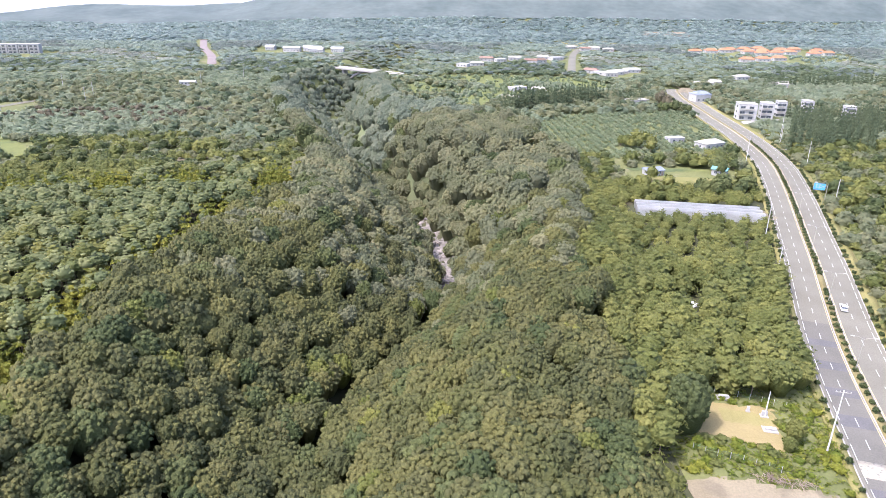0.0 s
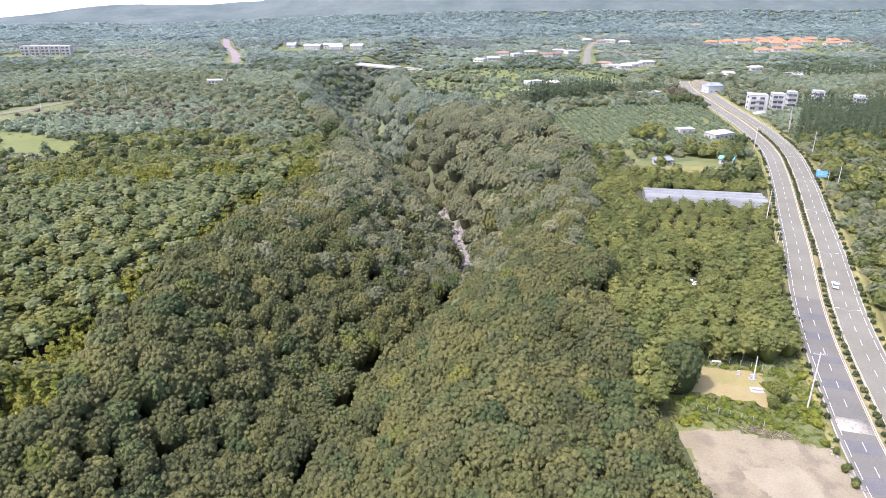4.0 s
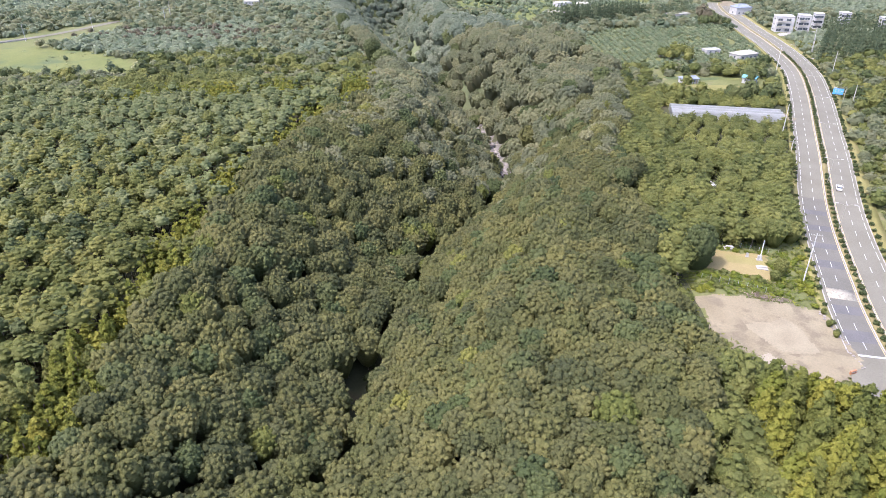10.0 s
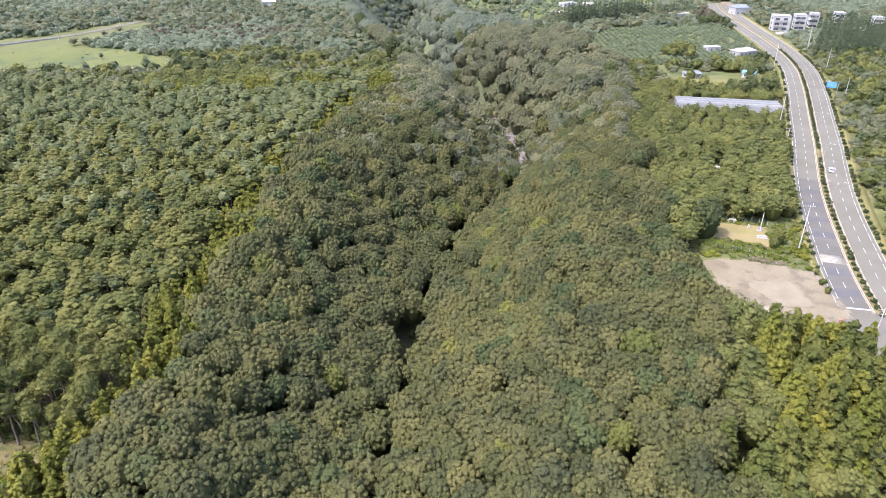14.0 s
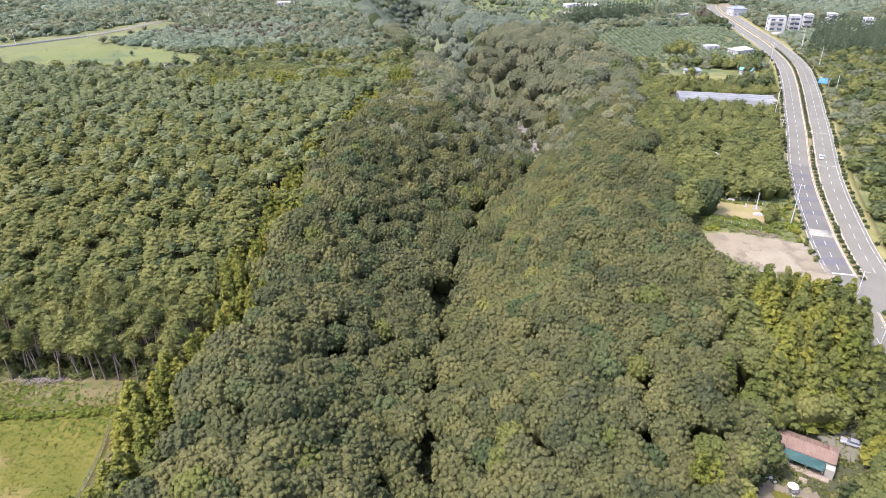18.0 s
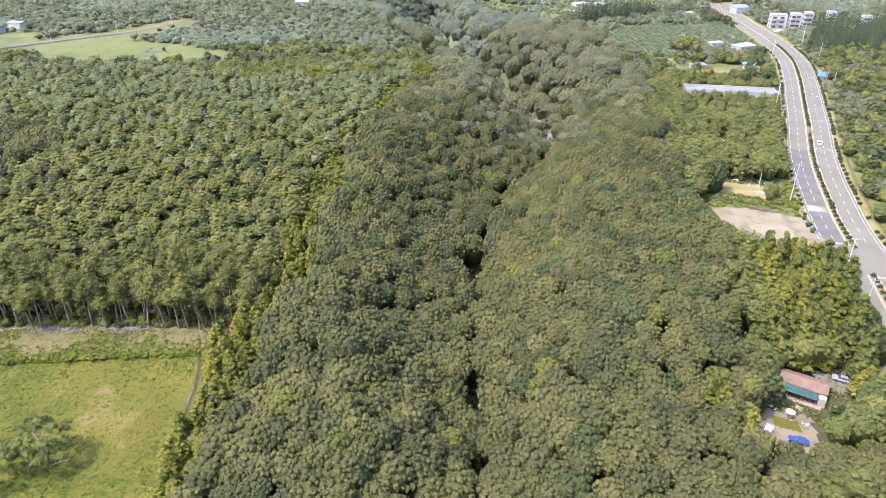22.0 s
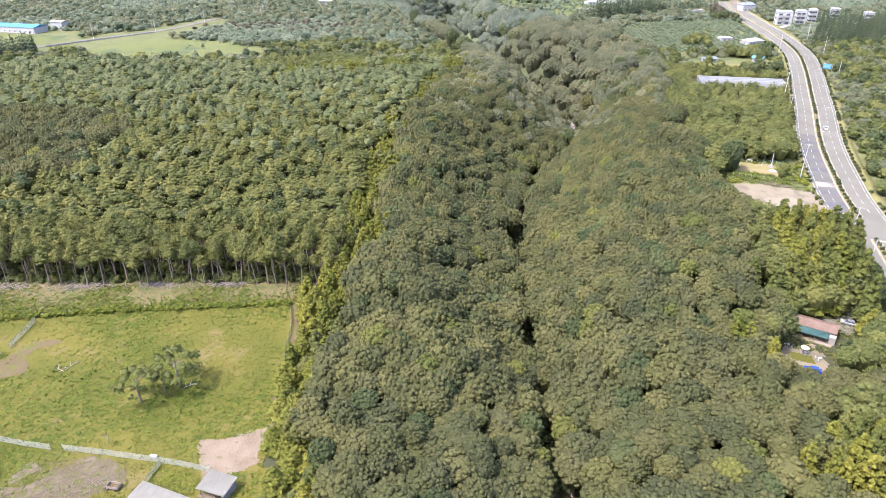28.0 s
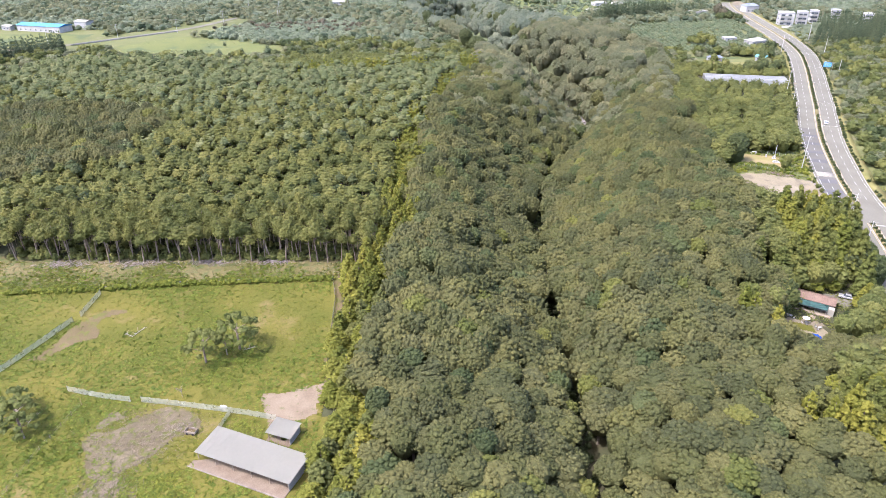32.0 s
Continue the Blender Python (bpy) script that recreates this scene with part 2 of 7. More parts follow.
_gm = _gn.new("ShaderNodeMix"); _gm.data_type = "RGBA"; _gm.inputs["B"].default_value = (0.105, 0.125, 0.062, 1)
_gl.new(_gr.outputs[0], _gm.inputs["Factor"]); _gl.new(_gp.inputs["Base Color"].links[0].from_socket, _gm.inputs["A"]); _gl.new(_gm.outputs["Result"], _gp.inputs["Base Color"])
M_MEADOW = surface("meadow_grass", (0.059, 0.065, 0.010), (0.102, 0.090, 0.018), 0.95, 0.06, 1.6, 0.9, stain=(0.118, 0.096, 0.034), stain_at=0.60, stain_scale=0.12)
M_FARFIELD = surface("mown_field", (0.080, 0.094, 0.028), (0.108, 0.116, 0.040), 0.95, 0.03, 0.8, 0.5, stain=(0.062, 0.080, 0.034), stain_at=0.52, stain_scale=0.045)
M_ASPHALT = surface("worn_asphalt", (0.106, 0.101, 0.078), (0.130, 0.123, 0.097), 0.9, 0.08, 3.0, 0.1)
M_ASPHALT_DARK = surface("newer_asphalt", (0.086, 0.083, 0.070), (0.105, 0.101, 0.085), 0.88, 0.1, 3.0, 0.1)
M_CONCRETE = surface("concrete", (0.211, 0.200, 0.183), (0.281, 0.270, 0.249), 0.9, 0.4, 4.0, 0.2)
M_PAINT = surface("road_paint_white", (0.295, 0.295, 0.283), (0.366, 0.366, 0.354), 0.7, 0.8, 6.0, 0.05)
M_YELLOW = surface("road_paint_yellow", (0.340, 0.247, 0.123), (0.408, 0.321, 0.186), 0.7, 0.8, 6.0, 0.05)
M_DIRT = surface("bare_earth", (0.142, 0.120, 0.078), (0.184, 0.158, 0.106), 0.95, 0.09, 2.5, 0.5, stain=(0.122, 0.105, 0.072), stain_at=0.50)
M_DRYGRASS = surface("dry_lawn", (0.165, 0.137, 0.059), (0.218, 0.176, 0.085), 0.95, 0.12, 2.5, 0.4)
M_VERGE = surface("verge_grass", (0.109, 0.109, 0.035), (0.176, 0.155, 0.063), 0.95, 0.1, 2.5, 0.4)
M_METALROOF = surface("galvanised_roof", (0.252, 0.244, 0.206), (0.266, 0.258, 0.218), 0.85, 0.15, 1.5, 0.0, grain=0.05)
M_WHITE = surface("white_wall", (0.300, 0.296, 0.280), (0.358, 0.354, 0.336), 0.7, 0.3, 3.0, 0.05)
M_GREYWALL = surface("grey_wall", (0.253, 0.253, 0.253), (0.316, 0.316, 0.309), 0.8, 0.3, 3.0, 0.08)
M_WOOD = surface("weathered_timber", (0.187, 0.148, 0.109), (0.281, 0.234, 0.187), 0.85, 0.8, 6.0, 0.2)
M_POLE = surface("pole_concrete", (0.351, 0.344, 0.330), (0.436, 0.428, 0.407), 0.8, 0.6, 5.0, 0.05)
M_GLASS = surface("window_glass", (0.04, 0.05, 0.06), (0.08, 0.09, 0.10), 0.12, 0.5, 2.0, 0.0)
M_TILE_RED = surface("clay_roof", (0.122, 0.083, 0.062), (0.158, 0.110, 0.084), 0.8, 0.5, 5.0, 0.2, per_object=0.2)
M_ORANGE = surface("orange_roof", (0.230, 0.107, 0.056), (0.274, 0.143, 0.081), 0.75, 0.3, 3.0, 0.1)
M_BLUE = surface("blue_sheet_roof", (0.054, 0.180, 0.342), (0.081, 0.243, 0.414), 0.8, 0.3, 3.0, 0.05)
M_TEAL = surface("teal_awning", (0.058, 0.128, 0.118), (0.082, 0.165, 0.150), 0.6, 0.3, 3.0, 0.05)
M_PLASTIC = surface("greenhouse_film", (0.232, 0.240, 0.232), (0.300, 0.308, 0.298), 0.45, 0.2, 2.0, 0.05)
M_ROCK = surface("grey_rock", (0.115, 0.104, 0.094), (0.225, 0.205, 0.188), 0.85, 0.3, 2.0, 0.6)
M_STONE = surface("basalt_wall", (0.10, 0.10, 0.10), (0.24, 0.23, 0.22), 0.9, 0.8, 5.0, 0.6)


# ------------------------------------------------------------------ land
GORGE_Y = [-400, -130, -40, 17, 70, 88, 105, 146, 171, 190, 215, 250, 296, 334, 392, 470, 550, 640, 690, 730, 800, 900]
GORGE_X = [-56, -53, -50, -51, -48, -46, -42, -33, -20, -10, -1, 5, 0, -9, -30, -54, -72, -88, -80, -62, -42, -30]


def gorge_u(x, y):
    gx = np.interp(y, GORGE_Y, GORGE_X)
    return x - gx


def bump(x, y, cx, cy, r):
    return np.exp(-((x - cx) ** 2 + (y - cy) ** 2) / r ** 2)


def land(x, y, gorge=True):
    """Height of the ground: a gentle rise to the north, hollows, the gorge, and the far hills."""
    x, y = np.asarray(x, float), np.asarray(y, float)
    h = 8 * np.tanh((y - 95) / 200) + 0.018 * np.clip(y - 600, 0, 700) * np.interp(x, [-600, -100], [0, 1])
    h = h - 4 * bump(x, y, 32, -8, 30) + 2.5 * bump(x, y, 56, 102, 15)
    if gorge:
        u = gorge_u(x, y)
        w = np.where(u < 0, np.interp(y, [-60, 10, 70, 170, 250], [22.0, 40.0, 56.0, 57.0, 54.0]), np.interp(y, [-60, 10, 70, 150, 220, 275], [20.0, 36.0, 50.0, 48.0, 44.0, 31.0]))
        s = np.clip(1 - np.abs(u) / w, 0, 1)
        deep = np.interp(y, [-400, -60, 10, 70, 150, 250, 320, 400, 650, 850, 1000], [6, 9, 15, 22, 26, 30, 35, 38, 38, 28, 0])
        trench = deep * (s * s * (3 - 2 * s)) ** 0.85
        # a side gully that comes in from the orchards
        along = np.clip(((x + 2) * 80 + (y - 318) * 34) / (80.0 ** 2 + 34.0 ** 2), 0, 1)
        off = np.hypot(x + 2 - 80 * along, y - 318 - 34 * along)
        gully = (24 - 18 * along) * np.clip(1 - off / 17, 0, 1) ** 1.2
        h = h - np.maximum(trench, gully)
    far = np.clip((y - 1300) / 900, 0, 1)
    far = far * far * (3 - 2 * far)
    ridge = np.interp(x, [-3500, -1600, -1200, -900, -600, -420, 300, 1200, 3500], [-40, -30, -14, 12, 24, 45, 130, 150, 120])
    h = h + far * (ridge + 5 * np.sin(x / 170.0 + 1) + 3 * np.sin(x / 67.0))
    return h - 90 * np.clip((y - 2250) / 1200, 0, 1)


def gz(x, y):
    return float(land(x, y))


def mesh_of(name, verts, faces, material, smooth=False):
    me = bpy.data.meshes.new(name)
    me.from_pydata([tuple(v) for v in verts], [], [tuple(f) for f in faces])
    me.materials.append(material)
    if smooth:
        me.polygons.foreach_set("use_smooth", [True] * len(me.polygons))
    me.update()
    return me


def fast_mesh(name, verts, loops, counts, material, tint=None):
    """A mesh from arrays: verts (n, 3), flat corner indices, corners a face."""
    me = bpy.data.meshes.new(name)
    verts = np.asarray(verts, np.float32)
    loops, counts = np.asarray(loops, np.int32), np.asarray(counts, np.int32)
    me.vertices.add(len(verts)); me.vertices.foreach_set("co", verts.ravel())
    me.loops.add(len(loops)); me.loops.foreach_set("vertex_index", loops)
    me.polygons.add(len(counts))
    me.polygons.foreach_set("loop_start", np.concatenate([[0], np.cumsum(counts)[:-1]]).astype(np.int32))
    me.polygons.foreach_set("loop_total", counts)
    if tint is not None:
        at = me.attributes.new("tint", "FLOAT", "POINT")
        at.data.foreach_set("value", np.asarray(tint, np.float32))
    me.materials.append(material)
    me.update(calc_edges=True)
    return me


def part(name, bm, material, parent, label=""):
    me = bpy.data.meshes.new(name)
    bm.to_mesh(me)
    bm.free()
    me.materials.append(material)
    ob = new(name, me)
    ob.parent = parent
    return tagged(ob, label)


def thing(name, at, label, category, group="", rz=0.0, kind=""):
    ob = new(name)
    ob.empty_display_size = 0.2
    ob.matrix_world = pose(at[0], at[1], at[2], 0, 0, rz)
    return tagged(ob, label, category, group, kind)


def box(bm, x0, x1, y0, y1, z0, z1, m=None):
    r = bmesh.ops.create_cube(bm, size=1.0)
    t = Matrix.Translation(((x0 + x1) / 2, (y0 + y1) / 2, (z0 + z1) / 2)) @ Matrix.Diagonal((x1 - x0, y1 - y0, z1 - z0, 1))
    bmesh.ops.transform(bm, matrix=(m or Matrix()) @ t, verts=r["verts"])
    return r["verts"]


def bx(x0, x1, y0, y1, z0, z1, bevel=0.0):
    bm = bmesh.new()
    box(bm, x0, x1, y0, y1, z0, z1)
    if bevel:
        bmesh.ops.bevel(bm, geom=bm.edges[:], offset=bevel, segments=2, affect="EDGES", profile=0.5)
    return bm


def tube(bm, a, b, r0, r1, sides=8):
    a, b = Vector(a), Vector(b)
    d = b - a
    m = Matrix.Translation((a + b) / 2) @ d.to_track_quat("Z", "Y").to_matrix().to_4x4()
    bmesh.ops.create_cone(bm, cap_ends=True, segments=sides, radius1=r0, radius2=r1, depth=d.length, matrix=m)
    return bm


def rod(a, b, r0, r1=None, sides=8):
    return tube(bmesh.new(), a, b, r0, r0 if r1 is None else r1, sides)


# ground sheet, finer near the flight
def steps(a, b, fine_a, fine_b, fine, grow):
    mid = list(np.arange(fine_a, fine_b + 0.1, fine))
    lo, hi, s = [], [], fine
    v = fine_a
    while v > a:
        s *= grow; v -= s; lo.append(v)
    s, v = fine, fine_b
    while v < b:
        s *= grow; v += s; hi.append(v)
    return np.array(lo[::-1] + mid + hi)


def inside(px, py, poly):
    px, py = np.asarray(px, float), np.asarray(py, float)
    hit = np.zeros(px.shape, bool)
    j = len(poly) - 1
    for i in range(len(poly)):
        xi, yi = poly[i]; xj, yj = poly[j]
        c = ((yi > py) != (yj > py)) & (px < (xj - xi) * (py - yi) / ((yj - yi) or 1e-9) + xi)
        hit ^= c
        j = i
    return hit


def wob(x, y, s=4.0):
    return np.sin(x / s + 1.3 * np.sin(y / s * 0.7)) + np.sin(y / s * 1.31 + 0.6 * np.sin(x / s * 1.7))


def patch(name, poly, material, label, category, lift=0.08, cell=1.0, ragged=0.7):
    """A sheet over the land inside a polygon, with an uneven rim."""
    xs = np.arange(min(p[0] for p in poly) - 2, max(p[0] for p in poly) + 2, cell)
    ys = np.arange(min(p[1] for p in poly) - 2, max(p[1] for p in poly) + 2, cell)
    X, Y = np.meshgrid(xs, ys)
    n, m = len(xs), len(ys)
    idx = (np.arange(m - 1)[:, None] * n + np.arange(n - 1)[None, :]).ravel()
    cx, cy = (X[:-1, :-1] + cell / 2).ravel(), (Y[:-1, :-1] + cell / 2).ravel()
    keep = inside(cx + ragged * wob(cx, cy), cy + ragged * wob(cy + 9, cx), poly)
    q = idx[keep]
    q = np.stack([q, q + 1, q + 1 + n, q + n], 1)
    used = np.unique(q)
    back = np.full(n * m, -1); back[used] = np.arange(len(used))
    V = np.stack([X.ravel()[used], Y.ravel()[used], (land(X, Y).ravel()[used] + lift)], 1)
    jit = np.random.default_rng(5).normal(0, cell * 0.18, (len(used), 2))
    V[:, :2] += jit
    ob = new(name, fast_mesh(name, V, back[q].ravel(), np.full(len(q), 4), material))
    ob.data.polygons.foreach_set("use_smooth", np.ones(len(q), bool))
    return tagged(ob, label, category, kind="structure")


# ------------------------------------------------------------------ the road
ROAD = [(35, -130), (50, -75), (61, -30), (69, 3), (76, 33), (81, 52.6), (84.7, 71), (87.2, 82.3), (90.3, 94.3), (93.2, 103.6), (97.7, 118.1), (103.1, 134.5),
        (110.1, 153.4), (119.4, 175.6), (131, 202.4), (144.6, 235.5), (162.2, 277.6), (174.6, 309.1), (183.4, 333.4), (191, 361.3), (197.5, 393.4),
        (203.5, 431), (209, 475), (215.5, 520), (221, 560), (230, 600), (236, 618)]


def spline(pts, step=2.0):
    P = [Vector((*p, 0)) for p in pts]
    P = [2 * P[0] - P[1]] + P + [2 * P[-1] - P[-2]]
    out = []
    for i in range(1, len(P) - 2):
        a, b, c, d = P[i - 1:i + 3]
        k = max(2, int((c - b).length / 0.5))
        for j in range(k):
            t = j / k
            out.append(0.5 * ((2 * b) + (c - a) * t + (2 * a - 5 * b + 4 * c - d) * t * t + (3 * b - a - 3 * c + d) * t ** 3))
    out.append(P[-2])
    s = np.concatenate([[0], np.cumsum([(q - p).length for p, q in zip(out, out[1:])])])
    arr = np.array([[p.x, p.y] for p in out])
    n = int(s[-1] / step)
    t = np.linspace(0, s[-1], n + 1)
    xy = np.stack([np.interp(t, s, arr[:, 0]), np.interp(t, s, arr[:, 1])], 1)
    d = np.gradient(xy, axis=0)
    d /= np.linalg.norm(d, axis=1)[:, None]
    return t, xy, d


RS, RXY, RD = spline(ROAD, 1.0)
RN = np.stack([RD[:, 1], -RD[:, 0]], 1)        # to the right of travel north


def road_at(s, off):
    x = np.interp(s, RS, RXY[:, 0]) + off * np.interp(s, RS, RN[:, 0])
    y = np.interp(s, RS, RXY[:, 1]) + off * np.interp(s, RS, RN[:, 1])
    return x, y


def s_of(x, y):
    return float(RS[np.argmin((RXY[:, 0] - x) ** 2 + (RXY[:, 1] - y) ** 2)])


def road_z(s):
    x, y = road_at(s, 0.0)
    return land(x, y, False)


def ribbon_mesh(name, s0, s1, o0, o1, z0, material, step=2.0, thick=0.0):
    """A strip along the road between two offsets; with thick, a kerb-like solid."""
    n = max(1, int(math.ceil((s1 - s0) / step)))
    s = np.linspace(s0, s1, n + 1)
    ax, ay = road_at(s, o0); bx_, by = road_at(s, o1)
    z = road_z(s) + z0
    V = [np.stack([ax, ay, z], 1), np.stack([bx_, by, z], 1)]
    i = np.arange(n)
    F = [np.stack([i, i + n + 1, i + n + 2, i + 1], 1)]
    if thick:
        V += [np.stack([ax, ay, z - thick], 1), np.stack([bx_, by, z - thick], 1)]
        k = n + 1
        F += [np.stack([i, i + 1, i + 2 * k + 1, i + 2 * k], 1), np.stack([i + k, i + 3 * k, i + 3 * k + 1, i + k + 1], 1),
              np.array([[0, 2 * k, 3 * k, k], [n, n + k, n + 3 * k, n + 2 * k]])]
    F = np.concatenate(F)
    return fast_mesh(name, np.concatenate(V), F.ravel(), np.full(len(F), 4), material)


def road_off(x, y):
    d = (np.asarray(x)[..., None] - RXY[::4, 0]) ** 2 + (np.asarray(y)[..., None] - RXY[::4, 1]) ** 2
    i = d.argmin(-1)
    return (x - RXY[::4, 0][i]) * RN[::4, 0][i] + (y - RXY[::4, 1][i]) * RN[::4, 1][i]


gxs, gys = steps(-4500, 4500, -300, 300, 4.0, 1.07), steps(-900, 4800, -150, 620, 4.0, 1.06)
GX, GY = np.meshgrid(gxs, gys)
GZ = land(GX, GY) + 0.25 * np.sin(GX / 3.1) * np.sin(GY / 2.7) * (np.abs(gorge_u(GX, GY)) < 60) - 0.05
_k = (np.abs(GX) < 330) & (GY < 720) & (GY > -160)
_o = np.full(GX.shape, 99.0)
_o[_k] = np.abs(road_off(GX[_k], GY[_k]))
GZ = np.where(_o < 15, GZ - 0.45, GZ)
nx, ny = len(gxs), len(gys)
ii = (np.arange(ny - 1)[:, None] * nx + np.arange(nx - 1)[None, :]).ravel()
quads = np.stack([ii, ii + 1, ii + 1 + nx, ii + nx], 1)
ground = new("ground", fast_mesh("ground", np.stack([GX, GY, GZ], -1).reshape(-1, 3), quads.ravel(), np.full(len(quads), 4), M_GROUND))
M_ROUGH = surface("rough_grass", (0.075, 0.086, 0.030), (0.112, 0.116, 0.046), 0.95, 0.04, 1.2, 0.5, stain=(0.14, 0.125, 0.075), stain_at=0.62)
ground.data.materials.append(M_ROUGH)
cx, cy = ((GX[1:, 1:] + GX[:-1, :-1]) / 2).ravel(), ((GY[1:, 1:] + GY[:-1, :-1]) / 2).ravel()
_ro = np.zeros(len(cx))
_k = (np.abs(cx) < 330) & (cy < 720) & (cy > -160)
_ro[_k] = road_off(cx[_k], cy[_k])
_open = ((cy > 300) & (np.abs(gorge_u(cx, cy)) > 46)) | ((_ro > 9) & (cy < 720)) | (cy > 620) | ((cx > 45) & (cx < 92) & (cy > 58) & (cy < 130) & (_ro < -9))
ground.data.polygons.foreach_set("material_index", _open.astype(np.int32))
ground.data.polygons.foreach_set("use_smooth", np.ones(len(quads), bool))
tagged(ground, "undulating green ground with leaf litter and a gorge", "ground", kind="structure")


S_END = RS[-1]
S_GAP0, S_GAP1 = s_of(80.6, 52.0), s_of(85.0, 70.5)    # the junction's opening in the median
road = new("road", ribbon_mesh("road", 0, S_END, -10.2, 10.2, 0.10, M_ASPHALT))
tagged(road, "pale worn asphalt dual carriageway with a planted median", "road", kind="structure")

# ------------------------------------------------------------------ zones
LOT = [(43, 98), (44, 77), (49, 70), (61, 61), (70, 63), (78, 75), (77, 91), (61, 95)]
YARD = [(58, 125), (75, 121), (68, 105), (52, 110)]
CAFE_COURT = [(22, -6), (34, -10), (33, -19), (27, -27), (17, -26), (11, -18), (14, -11)]
CAFE_LOT = [(24, 3), (33, 6), (50, 6), (49, -2), (42, -10), (36, -18), (24, -6)]
FIELD = [(-320, 25), (-121.5, 16), (-118, -40), (-116.2, -60), (-114.5, -140), (-330, -140)]
MEADOW_N = [(-358, 362), (-326, 412), (-266, 394), (-220, 363), (-209, 331), (-262, 322), (-344, 332)]
GH_POLY = [(76, 252), (83, 270), (142, 262), (139, 238)]
WASTE = [(43, 98), (48, 106), (56, 129), (79, 123), (93, 122), (80, 60), (60, 58), (44, 76)]
FARMS = [(132, 366), (136, 398), (180, 398), (182, 366)]
BRIDGE_GAP = [(-110, 775), (-18, 699), (-18, 676), (-110, 752)]
LEFT_ROAD = [(-570, 285), (-440, 318), (-382, 340), (-338, 380), (-298, 424), (-272, 498), (-312, 512), (-342, 455), (-382, 414), (-445, 368), (-570, 336)]
LEFT_LAWN = [(-570, 335), (-395, 385), (-385, 440), (-480, 452), (-570, 420)]
FIELDS_N = [(-5, 500), (-20, 620), (20, 700), (150, 690), (190, 620), (60, 540), (40, 500)]
VILLAS = [(216, 446), (222, 482), (258, 492), (266, 472), (240, 456)]
PLOT = [(94, 292), (94, 330), (154, 326), (150, 290)]
ORCHARD = [(62, 345), (60, 420), (95, 470), (190, 500), (196, 400), (160, 350)]
PINE_TOP_X, PINE_TOP_Y = [-400, -345, -280, -195, -122, -70], [225, 278, 284, 262, 280, 292]
CEDAR_Y, CEDAR_X = [-140, -92, -32, 12, 68, 125, 203, 288, 330], [-108, -108, -109, -105, -100, -101, -89, -66, -62]
BROAD_PATCH = [(-330, 165), (-270, 174), (-240, 161), (-233, 125), (-240, 88), (-270, 68), (-330, 80)]


HUT = [(67, 164), (67, 179), (78, 179), (78, 164)]
LAWN_TREE = [(43, 107), (43, 119), (56, 120), (57, 106)]
CLEAR = [HUT, LAWN_TREE, LOT, YARD, CAFE_COURT, CAFE_LOT, FIELD, MEADOW_N, GH_POLY, PLOT, WASTE, FARMS, BRIDGE_GAP, VILLAS, LEFT_ROAD, LEFT_LAWN]


def seen_wedge(x, y, pad=25):
    """Ground that the flight looks over."""
    r = np.minimum(0.72 * (y + 10) + 15, 5000)
    east = 0.76 * (y + 60) + 25
    west = -(0.70 * (y + 150) + 130)
    return (x < np.maximum(east, 75) + pad) & (x > west - pad)


def scatter(x0, x1, y0, y1, gap, jitter, rng):
    X, Y = np.meshgrid(np.arange(x0, x1, gap), np.arange(y0, y1, gap * 0.87))
    X = X + (np.arange(X.shape[0])[:, None] % 2) * gap / 2
    X = X + rng.uniform(-jitter, jitter, X.shape) * gap
    Y = Y + rng.uniform(-jitter, jitter, Y.shape) * gap
    x, y = X.ravel(), Y.ravel()
    k = seen_wedge(x, y)
    return x[k], y[k]


